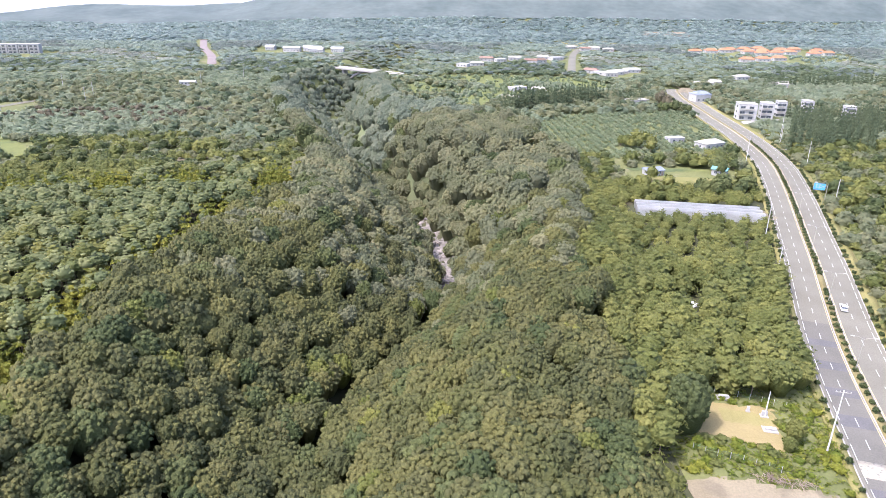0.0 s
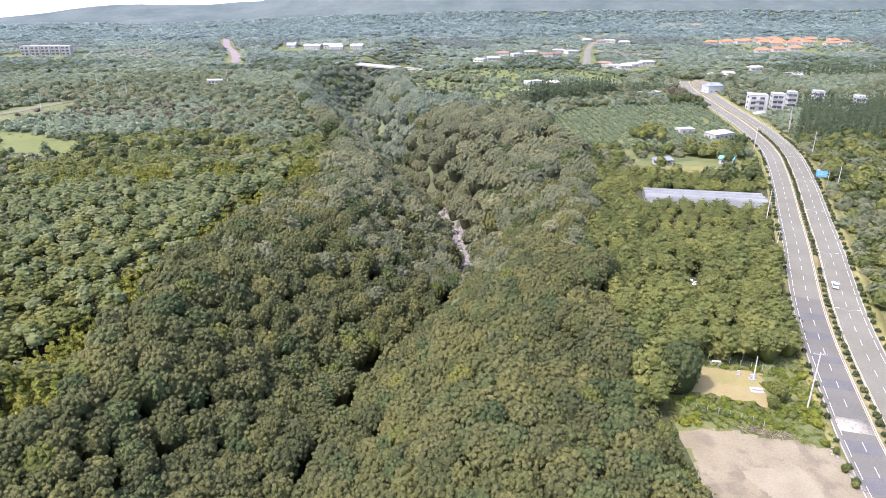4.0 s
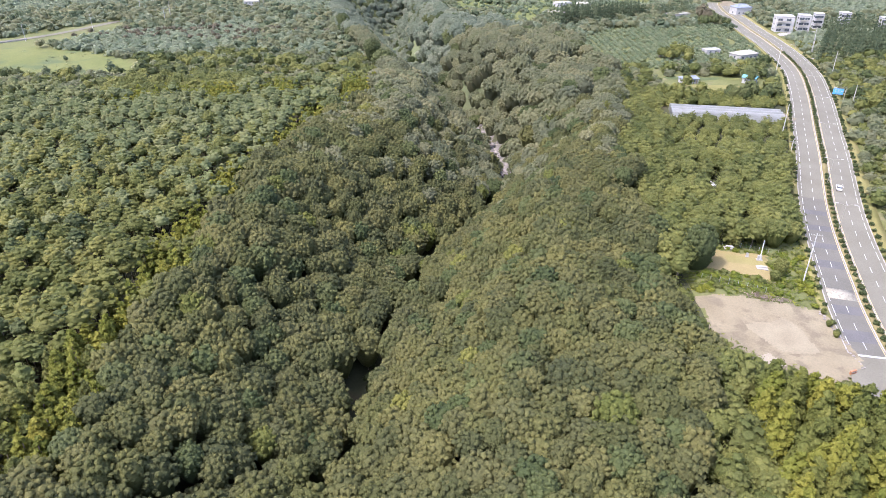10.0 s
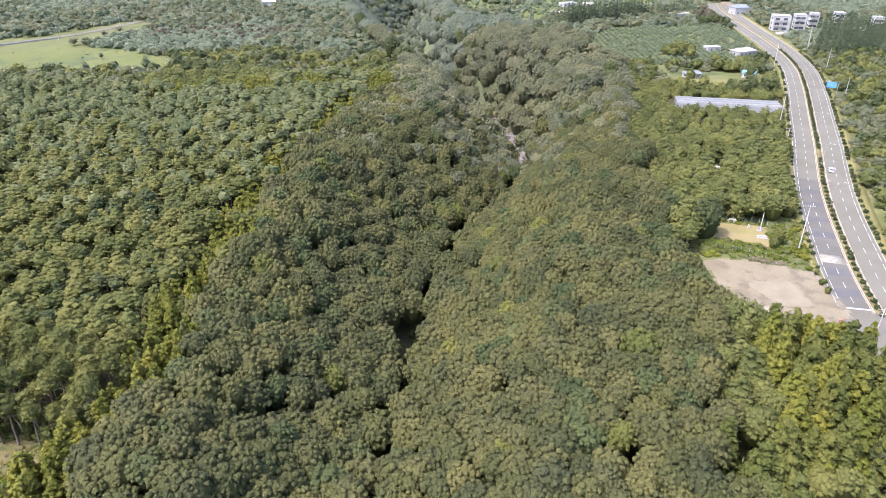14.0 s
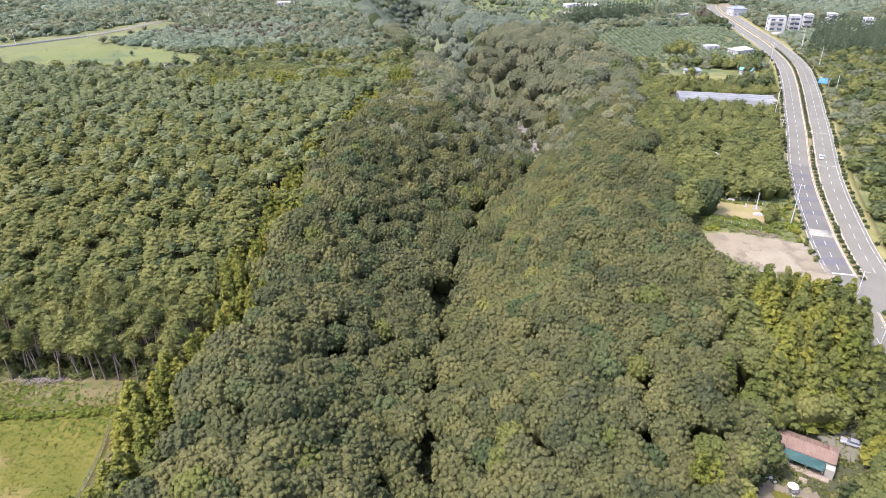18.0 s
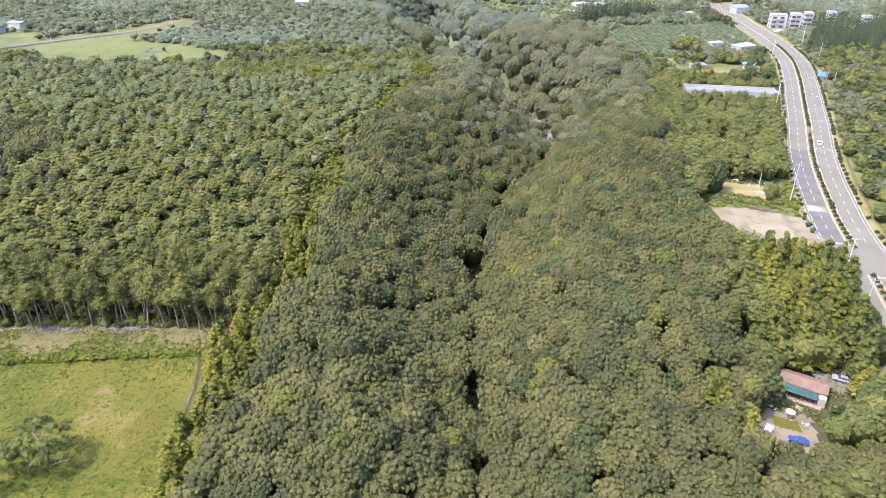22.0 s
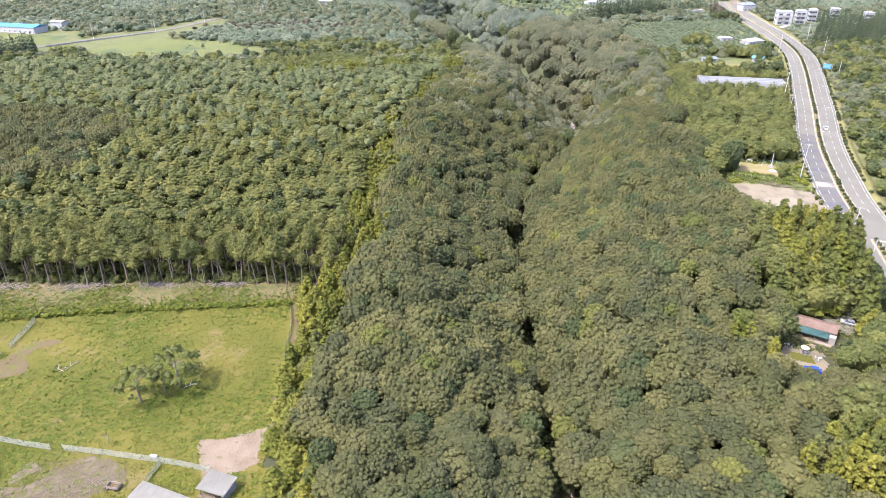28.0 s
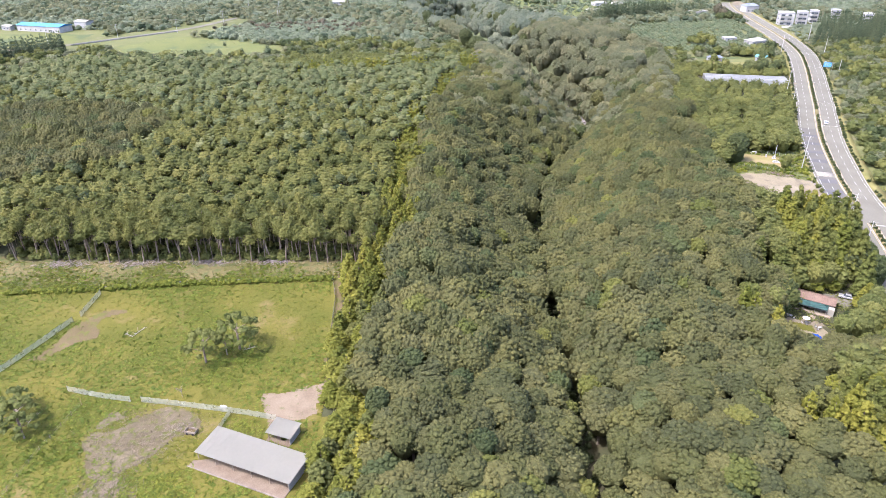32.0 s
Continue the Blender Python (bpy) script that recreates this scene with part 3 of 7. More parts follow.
def zone(x, y):
    """0 none, 1 broadleaf, 2 pine, 3 cedar, 4 mixed wood, 5 scrub, 6 low thicket."""
    u = gorge_u(x, y)
    xb = np.interp(y, CEDAR_Y, CEDAR_X)
    n1 = wob(x, y, 11.0)
    z = np.full(x.shape, 5)
    near = y < 300
    z[near] = 4
    east_broad = np.interp(y, [-140, -40, 20, 60, 120, 200, 260, 330, 390, 430, 480], [10, 8, 22, 34, 38, 45, 62, 66, 70, 40, 5])
    broad = (x > xb) & (x < east_broad + 3 * n1) & (y < 480)
    z[broad] = 1
    z[(np.abs(u + 5) < 48) & (y >= 280) & (y < 750)] = 1
    west = (x < xb) & (y < np.interp(x, PINE_TOP_X, PINE_TOP_Y))
    z[west] = 2
    z[west & inside(x + 4 * n1, y, BROAD_PATCH)] = 1
    z[west & (y > np.interp(x, PINE_TOP_X, PINE_TOP_Y) - 26) & (x > -185) & (wob(x, y, 6.0) > -0.2)] = 3
    z[(x - xb + 2 * n1 < 2.0) & (x - xb + 2 * n1 > np.where(y < 22, -10.5, -9.5)) & (y < 292) & (wob(x, y, 3.0) > np.where(y < 60, -1.7, -0.9))] = 3
    ced = inside(x, y, [(33, 12), (40, 50), (52, 57), (66, 56), (66, 34), (58, 14)])
    z[ced] = 3
    z[inside(x, y, [(30, 9), (33, 18), (60, 18), (62, -20), (50, -18), (50, 9)])] = 3
    z[inside(x, y, [(-4, -66), (2, -58), (14, -50), (30, -52), (52, -44), (52, -66), (20, -70)])] = 3
    z[np.hypot(x - 5.3, y + 13.2) < 3.2] = 3
    z[np.hypot(x - 11, y + 21) < 3] = 3
    z[np.hypot(x - 36, y + 28) < 6] = 3
    z[inside(x, y, [(10, -40), (10, -25), (18, -23), (27, -27), (34, -20), (40, -22), (46, -35)])] = 6
    z[inside(x, y, [(16, 6), (20, 18), (32, 14), (26, 4)])] = 3
    off = road_off(x, y)
    z[(off > 0) & (y < 640)] = 5
    for poly in CLEAR:
        z[inside(x, y, poly)] = 0
    z[inside(x, y, ORCHARD)] = 0
    z[inside(x, y, FIELDS_N) & (wob(x, y, 14.0) < 0.7)] = 0
    z[(np.abs(off) < 14.5) & (y < 626)] = 0
    return z


# ------------------------------------------------------------------ tree shapes
def unit_ico(fine=1):
    bm = bmesh.new()
    bmesh.ops.create_icosphere(bm, subdivisions=fine, radius=1.0)
    v = np.array([p.co[:] for p in bm.verts]); f = np.array([[q.index for q in g.verts] for g in bm.faces])
    bm.free()
    return v, f


ICO_V, ICO_F = unit_ico()
DOME_V, DOME_F = unit_ico(2)
SKIRT_V, SKIRT_F = DOME_V * np.where(DOME_V[:, 2:] < 0, np.array([[0.9, 0.9, 2.2]]), 1.0), DOME_F
DOME_F = DOME_F[DOME_V[DOME_F][:, :, 2].mean(1) > -0.35]
OCT_V = np.array([(1, 0, 0), (0, 1, 0), (-1, 0, 0), (0, -1, 0), (0, 0, 1), (0, 0, -1)], float) * 1.15
OCT_F = np.array([(0, 1, 4), (1, 2, 4), (2, 3, 4), (3, 0, 4)])
CAP_V, CAP_F = ICO_V, ICO_F[ICO_V[ICO_F][:, :, 2].mean(1) > -0.1]


class Shape:
    """Collects vertices and faces of one template."""
    def __init__(self):
        self.v, self.loops, self.counts, self.n = [], [], [], 0

    def add(self, v, f):
        f = np.asarray(f)
        self.v.append(np.asarray(v)); self.loops.append((f + self.n).ravel()); self.counts.append(np.full(len(f), f.shape[1]))
        self.n += len(v)

    def cards(self, c, nrm, size, rng, slim=0.62, bend=0.25):
        """Small bent leaf sprays at c, facing nrm."""
        k = len(c)
        nrm = nrm / np.linalg.norm(nrm, axis=1)[:, None]
        t = np.cross(nrm, rng.normal(size=(k, 3))); t /= np.linalg.norm(t, axis=1)[:, None] + 1e-9
        b = np.cross(nrm, t)
        s = (size * rng.uniform(0.7, 1.35, k))[:, None]
        v = np.stack([c - t * s, c + b * s * slim - nrm * s * bend, c + t * s, c - b * s * slim - nrm * s * bend], 1).reshape(-1, 3)
        self.add(v, np.arange(4 * k).reshape(-1, 4))

    def arrays(self):
        return np.concatenate(self.v), np.concatenate(self.loops), np.concatenate(self.counts)


def dirs(k, rng, up=0.0):
    d = rng.normal(size=(k, 3)); d[:, 2] = np.abs(d[:, 2]) * (1 + up) - 0.25
    return d / np.linalg.norm(d, axis=1)[:, None]


def turned(v, a):
    return v @ np.array([[math.cos(a), math.sin(a), 0], [-math.sin(a), math.cos(a), 0], [0, 0, 1]])


def broad_crown(seed, lobes, sprays, size, core=0.40, flat=0.85, fine=True):
    """A domed crown, 1 m in radius: clumps of foliage over a dome, each with loose leaf sprays."""
    rng, s = np.random.default_rng(seed), Shape()
    if lobes > 20:
        s.add(SKIRT_V * rng.uniform(0.93, 1.07, (len(SKIRT_V), 1)) * np.array([0.80, 0.80, 0.68]), SKIRT_F)
    sx, sy = rng.uniform(0.86, 1.14, 2)
    for i in range(lobes):
        t = (i + 0.5) / lobes
        zc, a = 0.97 - 1.30 * t, i * 2.39996 + rng.uniform(-0.35, 0.35)
        rr = math.sqrt(max(0, 1 - zc * zc)) * 0.80 * rng.uniform(0.84, 1.10)
        c = np.array([rr * math.cos(a) * sx, rr * math.sin(a) * sy, 0.72 * zc * rng.uniform(0.86, 1.10)])
        r = core * rng.uniform(0.70, 1.30)
        bv, bf = (DOME_V, DOME_F) if fine else (CAP_V, CAP_F)
        out = c / (np.linalg.norm(c) + 1e-6)
        s.add(c + turned(bv * rng.uniform(0.80, 1.16, (len(bv), 1)), rng.uniform(0, 6.28)) * r * np.array([1, 1, flat]), bf)
        if sprays:
            d = dirs(sprays, rng, 0.6) + 0.5 * out
            d /= np.linalg.norm(d, axis=1)[:, None]
            s.cards(c + d * (r * rng.uniform(0.90, 1.20, sprays))[:, None] * np.array([1, 1, flat]), d + rng.normal(0, 0.55, d.shape) + np.array([0, 0, 0.2]), size, rng)
    return s.arrays()


def bush_crown(seed, sprays, size, fine=True):
    """A small rounded crown, 1 m in radius: one dome bristling with leaf sprays."""
    rng, s = np.random.default_rng(seed), Shape()
    dv, df = (DOME_V, DOME_F) if fine else (ICO_V, ICO_F)
    s.add(dv * rng.uniform(0.80, 1.12, (len(dv), 1)) * np.array([0.70, 0.70, 0.66]), df)
    d = dirs(sprays, rng, 0.35)
    s.cards(d * rng.uniform(0.66, 0.98, (sprays, 1)) * np.array([1, 1, 0.85]), d + rng.normal(0, 0.5, d.shape) + np.array([0, 0, 0.3]), size, rng, 0.6, 0.2)
    return s.arrays()


def pine_crown(seed, tiers, sprays, size, core=True):
    """A rounded open crown of layered needle tufts, 1 m in radius, 0 to 1.9 high."""
    rng, s = np.random.default_rng(seed), Shape()
    s.add(ICO_V * rng.uniform(0.85, 1.1, (12, 1)) * np.array([0.78, 0.78, 0.80]) + np.array([0, 0, 0.45]), ICO_F)
    for i in range(tiers):
        t = i / max(1, tiers - 1)
        zc, rad = 1.6 * t, (1.0 - 0.86 * t ** 1.6) * (0.70 + 0.25 * min(1, t * 4))
        k = max(1, int(round(8.5 * rad)))
        a0 = rng.uniform(0, 6.28)
        for j in range(k):
            a = a0 + 6.283 * j / k + rng.uniform(-0.35, 0.35)
            q = rad * rng.uniform(0.55, 0.95)
            c = np.array([q * math.cos(a), q * math.sin(a), zc + rng.uniform(-0.15, 0.15) - 0.10 * q])
            r = 0.26 * rng.uniform(0.7, 1.3)
            if core:
                s.add(c + turned(CAP_V * rng.uniform(0.65, 1.1, (len(CAP_V), 1)), a) * r * np.array([1, 1, 0.75]), CAP_F)
            d = dirs(sprays, rng, 0.9) + np.array([math.cos(a), math.sin(a), 0.3]) * 0.5
            s.cards(c + d * r * 1.1, np.cross(d, rng.normal(size=d.shape)) + np.array([0, 0, 0.35]), size, rng, 0.24, 0.1)
    return s.arrays()


def cedar_crown(seed, rings, sprays, size, taper=0.55):
    """A narrow cone of drooping sprays, 1 m in radius, 0 to 3 high."""
    rng, s = np.random.default_rng(seed), Shape()
    for i in range(rings):
        t = i / (rings - 1)
        zc, rad = 2.9 * t, (1 - t) ** taper * 0.92 + 0.05
        k = max(2, int(round(7 * rad + 1)))
        for j in range(k):
            a = 6.283 * (j + rng.uniform(0, 0.8)) / k
            rr = rad * rng.uniform(0.55, 0.95) * 0.8
            c = np.array([rr * math.cos(a), rr * math.sin(a), zc + rng.uniform(-0.1, 0.1)])
            r = 0.30 * (1 - 0.55 * t) * rng.uniform(0.8, 1.2)
            s.add(c + OCT_V * rng.uniform(0.7, 1.1, (6, 1)) * r * np.array([1, 1, 1.2]), OCT_F)
            d = dirs(sprays, rng, 0.2)
            s.cards(c + d * r * 1.05, d + rng.normal(0, 0.4, d.shape), size, rng, 0.5)
    return s.arrays()


def trunk_arrays(h, r0, r1, sides=5, limbs=0, seed=0, reach=0.5):
    """A tapered trunk from 0 to h with limbs."""
    rng, s = np.random.default_rng(seed), Shape()

    def stick(a, b, ra, rb, k):
        a, b = np.array(a, float), np.array(b, float)
        d = (b - a) / np.linalg.norm(b - a)
        t = np.cross(d, [0.3, 0.9, 0.1]); t /= np.linalg.norm(t); q = np.cross(d, t)
        an = np.arange(k) * 2 * math.pi / k
        ring = np.cos(an)[:, None] * t + np.sin(an)[:, None] * q
        i = np.arange(k)
        s.add(np.concatenate([a + ring * ra, b + ring * rb]), np.stack([i, (i + 1) % k, (i + 1) % k + k, i + k], 1))
    lean = rng.normal(0, 0.03 * h, 2)
    stick((0, 0, -0.6), (lean[0] * 0.5, lean[1] * 0.5, h * 0.5), r0, (r0 + r1) / 2, sides)
    stick((lean[0] * 0.5, lean[1] * 0.5, h * 0.5), (lean[0], lean[1], h), (r0 + r1) / 2, r1, sides)
    for i in range(limbs):
        z = h * rng.uniform(0.5, 0.92); a = rng.uniform(0, 6.28)
        stick((lean[0] * z / h, lean[1] * z / h, z), (reach * math.cos(a), reach * math.sin(a), z + reach * 0.6), r1 * 0.9, r1 * 0.3, 4)
    return s.arrays()


def shape_mesh(name, arr, material):
    return fast_mesh(name, *arr, material)


# a stand of trees as one mesh of crowns and one of trunks
def stand(name, label, crowns, trunks, x, y, z, rad, hgt, material, rng, category="woodland"):
    """crowns: templates (unit radius). rad: crown radii; hgt: vertical scale of the crown; z: foot of the crown."""
    V, L, C, T = [], [], [], []
    n = 0
    pick = rng.integers(0, len(crowns), len(x))
    ang = rng.uniform(0, 6.283, len(x))
    tint = rng.uniform(0, 1, len(x))
    for k, (cv, cl, cc) in enumerate(crowns):
        m = np.where(pick == k)[0]
        if not len(m):
            continue
        c, s = np.cos(ang[m])[:, None], np.sin(ang[m])[:, None]
        vx = (cv[None, :, 0] * c - cv[None, :, 1] * s) * rad[m][:, None] + x[m][:, None]
        vy = (cv[None, :, 0] * s + cv[None, :, 1] * c) * rad[m][:, None] + y[m][:, None]
        vz = cv[None, :, 2] * hgt[m][:, None] + z[m][:, None]
        V.append(np.stack([vx, vy, vz], -1).reshape(-1, 3))
        L.append((cl[None, :] + (np.arange(len(m)) * len(cv))[:, None] + n).ravel())
        C.append(np.tile(cc, len(m)))
        T.append(np.repeat(tint[m], len(cv)))
        n += len(m) * len(cv)
    ob = new(name, fast_mesh(name, np.concatenate(V), np.concatenate(L), np.concatenate(C), material, np.concatenate(T)))
    ob.data.polygons.foreach_set("use_smooth", np.ones(len(ob.data.polygons), bool))
    tagged(ob, label, category, kind="stuff")
    if trunks is not None:
        tv, tl, tc = trunks
        g = land(x, y)
        top = (z - g)[:, None] + 0.3 * rad[:, None]
        vx = tv[None, :, 0] + x[:, None]; vy = tv[None, :, 1] + y[:, None]
        vz = tv[None, :, 2] * top + g[:, None]
        k = len(x)
        tr = new("trunks", fast_mesh("trunks", np.stack([vx, vy, vz], -1).reshape(-1, 3), (tl[None, :] + (np.arange(k) * len(tv))[:, None]).ravel(), np.tile(tc, k), BARK))
        tr.parent = ob
        tagged(tr, kind="stuff")
    return ob


RNG = np.random.default_rng(11)
BROAD_LOW = [broad_crown(20 + i, 78, 2, 0.062, 0.145, fine=False) for i in range(6)]
BROAD_MID = [broad_crown(30 + i, 52, 1, 0.08, 0.17, fine=False) for i in range(5)]
BROAD_BUSH = [bush_crown(36 + i, 44, 0.24) for i in range(5)]
BROAD_FAR = [bush_crown(42 + i, 40, 0.24) for i in range(5)]
BROAD_DIST = [bush_crown(50 + i, 15, 0.36, False) for i in range(5)]
PINE_LOW = [pine_crown(60 + i, 5, 2, 0.13) for i in range(6)]
PINE_MID = [pine_crown(72 + i, 6, 7, 0.115) for i in range(5)]
PINE_DIST = [pine_crown(66 + i, 4, 1, 0.14) for i in range(5)]
CEDAR_LOW = [cedar_crown(80 + i, 6, 4, 0.20) for i in range(4)]
TRUNK_LOW = trunk_arrays(1.0, 0.16, 0.09, 4)
TRUNK_PINE = trunk_arrays(1.0, 0.11, 0.06, 4)

BROAD_NEAR = [broad_crown(100 + i, 120, 8, 0.040, 0.115) for i in range(6)]
PINE_NEAR = [pine_crown(120 + i, 7, 12, 0.12) for i in range(5)]
CEDAR_FULL = [cedar_crown(150 + i, 22, 12, 0.078, 0.75) for i in range(4)]
CEDAR_NEAR = [cedar_crown(140 + i, 12, 11, 0.12) for i in range(4)]


def tree_prototype(name, label, crown, trunk, leaf, group, category="tree"):
    t = thing(name, (0, 0, -500), label, category, group)
    for nm, arr, mt in (("trunk", trunk, BARK), ("crown", crown, leaf)):
        ob = new(nm, shape_mesh(nm, arr, mt)); ob.parent = t
        ob.data.polygons.foreach_set("use_smooth", np.ones(len(ob.data.polygons), bool))
    return t


def plant(protos, x, y, rad, tall, rng, lean=1.0):
    """Sets copies of the prototypes, which are 1 m in crown radius, at places."""
    k = rng.integers(0, len(protos), len(x))
    k = np.where((k >= 6) & (rng.uniform(size=len(x)) < 0.65), k - 6, k)
    last = []
    for i in range(len(x)):
        m = pose(x[i], y[i], gz(x[i], y[i]), rng.normal(0, lean), rng.normal(0, lean), rng.uniform(0, 360)) @ Matrix.Diagonal((rad[i], rad[i], tall[i], 1))
        if i < len(protos):
            last.append((protos[i], m))
        else:
            copy_thing(protos[k[i]], m)
    for p, m in last:
        p.matrix_basis = m


def lot_gap(x, y):
    """Distance from the bare lot's rim."""
    best = np.full(np.shape(x), 1e9)
    for (ax, ay), (bx_, by) in zip(LOT, LOT[1:] + LOT[:1]):
        dx, dy = bx_ - ax, by - ay
        t = np.clip(((x - ax) * dx + (y - ay) * dy) / (dx * dx + dy * dy), 0, 1)
        best = np.minimum(best, np.hypot(x - ax - t * dx, y - ay - t * dy))
    return best


def below_lot(x, y, tall):
    """Trees get lower towards the lot, whose rim was cleared."""
    return np.where(y < 100, np.minimum(tall, np.maximum(1.6, 0.9 * lot_gap(x, y) + 1.0)), tall)


def lifted(arr, dz, sz=1.0):
    v = arr[0].copy(); v[:, 2] = v[:, 2] * sz + dz
    return v, arr[1], arr[2]


# broadleaf wood over the gorge
x, y = scatter(-340, 90, -128, 800, 5.6, 0.36, RNG)
zz = zone(x, y); k = zz == 1; x, y = x[k], y[k]
rad = RNG.uniform(3.4, 5.3, len(x)); u = np.abs(gorge_u(x, y))
eastern = gorge_u(x, y) > 0
tall = np.where(eastern, RNG.uniform(-0.8, 0.8, len(x)), RNG.uniform(-1.4, 1.4, len(x))) + 1.1 * wob(x, y, 8.0) + np.interp(y, [-60, -10, 25, 200, 300], [10.0, 12.0, 13.6, 13.0, 12.0])
sel = (y < -44) & (x > -112) & (x < 30) & (y > -122)
take = np.where(sel)[0]
keep = np.ones(len(x), bool); keep[take] = False
slit = 2.5 + 0.5 * np.sin(y / 9.0) + 0.4 * np.sin(y / 4.1 + 1)
keep &= ~((u < slit) & (y < 240)) & ~((u < 1.5) & (y >= 340) & (y < 700)) & ~((u < np.interp(y, [225, 245, 320, 340], [3.0, 4.8, 4.6, 3.2])) & (y >= 225) & (y < 340))
near_b = [a[take] for a in (x, y, rad, tall)]
x, y, rad, tall, eastern = x[keep], y[keep], rad[keep], tall[keep], eastern[keep]
thin = (y < 245) | (RNG.uniform(size=len(x)) < 0.66)
x, y, rad, tall, eastern = x[thin], y[thin], rad[thin], tall[thin], eastern[thin]
rad, tall = np.where(y > 245, rad * 1.22, rad), np.where(y > 245, tall + RNG.normal(0, 1.3, len(x)), tall)
low_floor = (y > 245) & (np.abs(gorge_u(x, y)) < 13)
tall = np.where(low_floor, tall - 4.5, tall)
tall = tall * np.interp(y, [420, 600, 650], [1.0, 0.65, 0.4])
tall = below_lot(x, y, tall); rad = np.minimum(rad, 1.2 + 0.45 * tall)
fz = land(x, y) + tall - rad * 0.68
odd = RNG.uniform(size=len(x))
# canopy to the north takes the leaf copies with haze in their colour
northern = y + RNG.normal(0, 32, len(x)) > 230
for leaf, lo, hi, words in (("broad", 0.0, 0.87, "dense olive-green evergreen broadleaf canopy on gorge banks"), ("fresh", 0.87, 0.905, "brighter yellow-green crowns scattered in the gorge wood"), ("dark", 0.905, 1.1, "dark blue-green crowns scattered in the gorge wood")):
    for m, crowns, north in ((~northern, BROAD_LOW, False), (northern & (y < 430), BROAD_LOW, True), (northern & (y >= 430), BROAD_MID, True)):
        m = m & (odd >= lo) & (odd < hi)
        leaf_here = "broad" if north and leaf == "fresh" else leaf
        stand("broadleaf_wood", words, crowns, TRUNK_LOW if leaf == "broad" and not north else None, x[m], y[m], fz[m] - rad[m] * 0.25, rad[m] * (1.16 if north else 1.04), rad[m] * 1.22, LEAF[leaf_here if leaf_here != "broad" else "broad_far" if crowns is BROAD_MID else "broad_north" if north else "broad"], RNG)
near_trees = [tree_prototype("broadleaf_tree", "evergreen broadleaf tree with a dense domed olive crown", lifted(c, 2.1, 0.88), trunk_arrays(2.0, 0.09, 0.05, 6, 5, i, 0.45), LEAF["broad"], "trees of the gorge wood") for i, c in enumerate(BROAD_NEAR)]
near_trees += [tree_prototype("broadleaf_tree", "young broadleaf tree with a fresh yellow-green crown", lifted(BROAD_NEAR[0], 2.1, 0.88), trunk_arrays(2.0, 0.09, 0.05, 6, 5, 7, 0.45), LEAF["fresh"], "trees of the gorge wood"),
               tree_prototype("broadleaf_tree", "evergreen broadleaf tree with a dense dark green crown", lifted(BROAD_NEAR[1], 2.1, 0.88), trunk_arrays(2.0, 0.09, 0.05, 6, 5, 8, 0.45), LEAF["dark"], "trees of the gorge wood")]
nx_, ny_, nr, nt = near_b
ok = np.abs(gorge_u(nx_, ny_)) > 2.6 + 0.5 * np.sin(ny_ / 9.0) + 0.5 * np.sin(ny_ / 4.1 + 1)
nx_, ny_, nr, nt = nx_[ok], ny_[ok], nr[ok], nt[ok]
plant(near_trees, nx_, ny_, nr * 1.03, nt / 2.55, RNG)

# dark-leaved undergrowth, added to cover the pale gorge floor and deepen its shade
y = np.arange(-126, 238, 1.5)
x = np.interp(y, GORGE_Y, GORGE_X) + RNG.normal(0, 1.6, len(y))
stand("undergrowth", "dark undergrowth added to darken the gorge floor", BROAD_FAR, None, x, y, land(x, y) + 0.6, RNG.uniform(1.0, 1.9, len(y)), RNG.uniform(0.9, 1.6, len(y)), LEAF["dark"], RNG, "undergrowth")

# pine plantation
x, y = scatter(-430, -60, 22, 300, 4.2, 0.36, RNG)
zz = zone(x, y); k = zz == 2; x, y = x[k], y[k]
rad = RNG.uniform(2.0, 3.1, len(x)); tall = RNG.uniform(11, 16, len(x))
front = (y < 47) & (x > -245)
nf = [a[front] for a in (x, y, rad, tall)]
x, y, rad, tall = [a[~front] for a in (x, y, rad, tall)]
pz = land(x, y) + tall - 4.6
odd = RNG.uniform(size=len(x))
# pines further off get needles with the haze mixed into their colour
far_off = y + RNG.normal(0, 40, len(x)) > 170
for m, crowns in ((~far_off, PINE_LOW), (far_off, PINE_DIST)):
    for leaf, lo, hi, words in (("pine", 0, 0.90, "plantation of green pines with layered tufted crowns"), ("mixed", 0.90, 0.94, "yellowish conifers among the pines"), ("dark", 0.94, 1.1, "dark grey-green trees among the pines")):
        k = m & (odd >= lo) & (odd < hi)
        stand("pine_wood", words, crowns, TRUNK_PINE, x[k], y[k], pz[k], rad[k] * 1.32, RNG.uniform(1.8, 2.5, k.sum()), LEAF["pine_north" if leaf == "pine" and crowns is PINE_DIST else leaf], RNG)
protos = [tree_prototype("pine_tree", "slender pine with a bare pale trunk and tufted green crown", lifted(c, 4.2), trunk_arrays(5.6, 0.085, 0.03, 6, 7, 30 + i, 0.6), LEAF["pine"], "pines along the field edge") for i, c in enumerate(PINE_NEAR)]
plant(protos, nf[0], nf[1], nf[2] * RNG.uniform(0.9, 1.3, len(nf[0])), nf[3] / 6.0, RNG, 4.0)

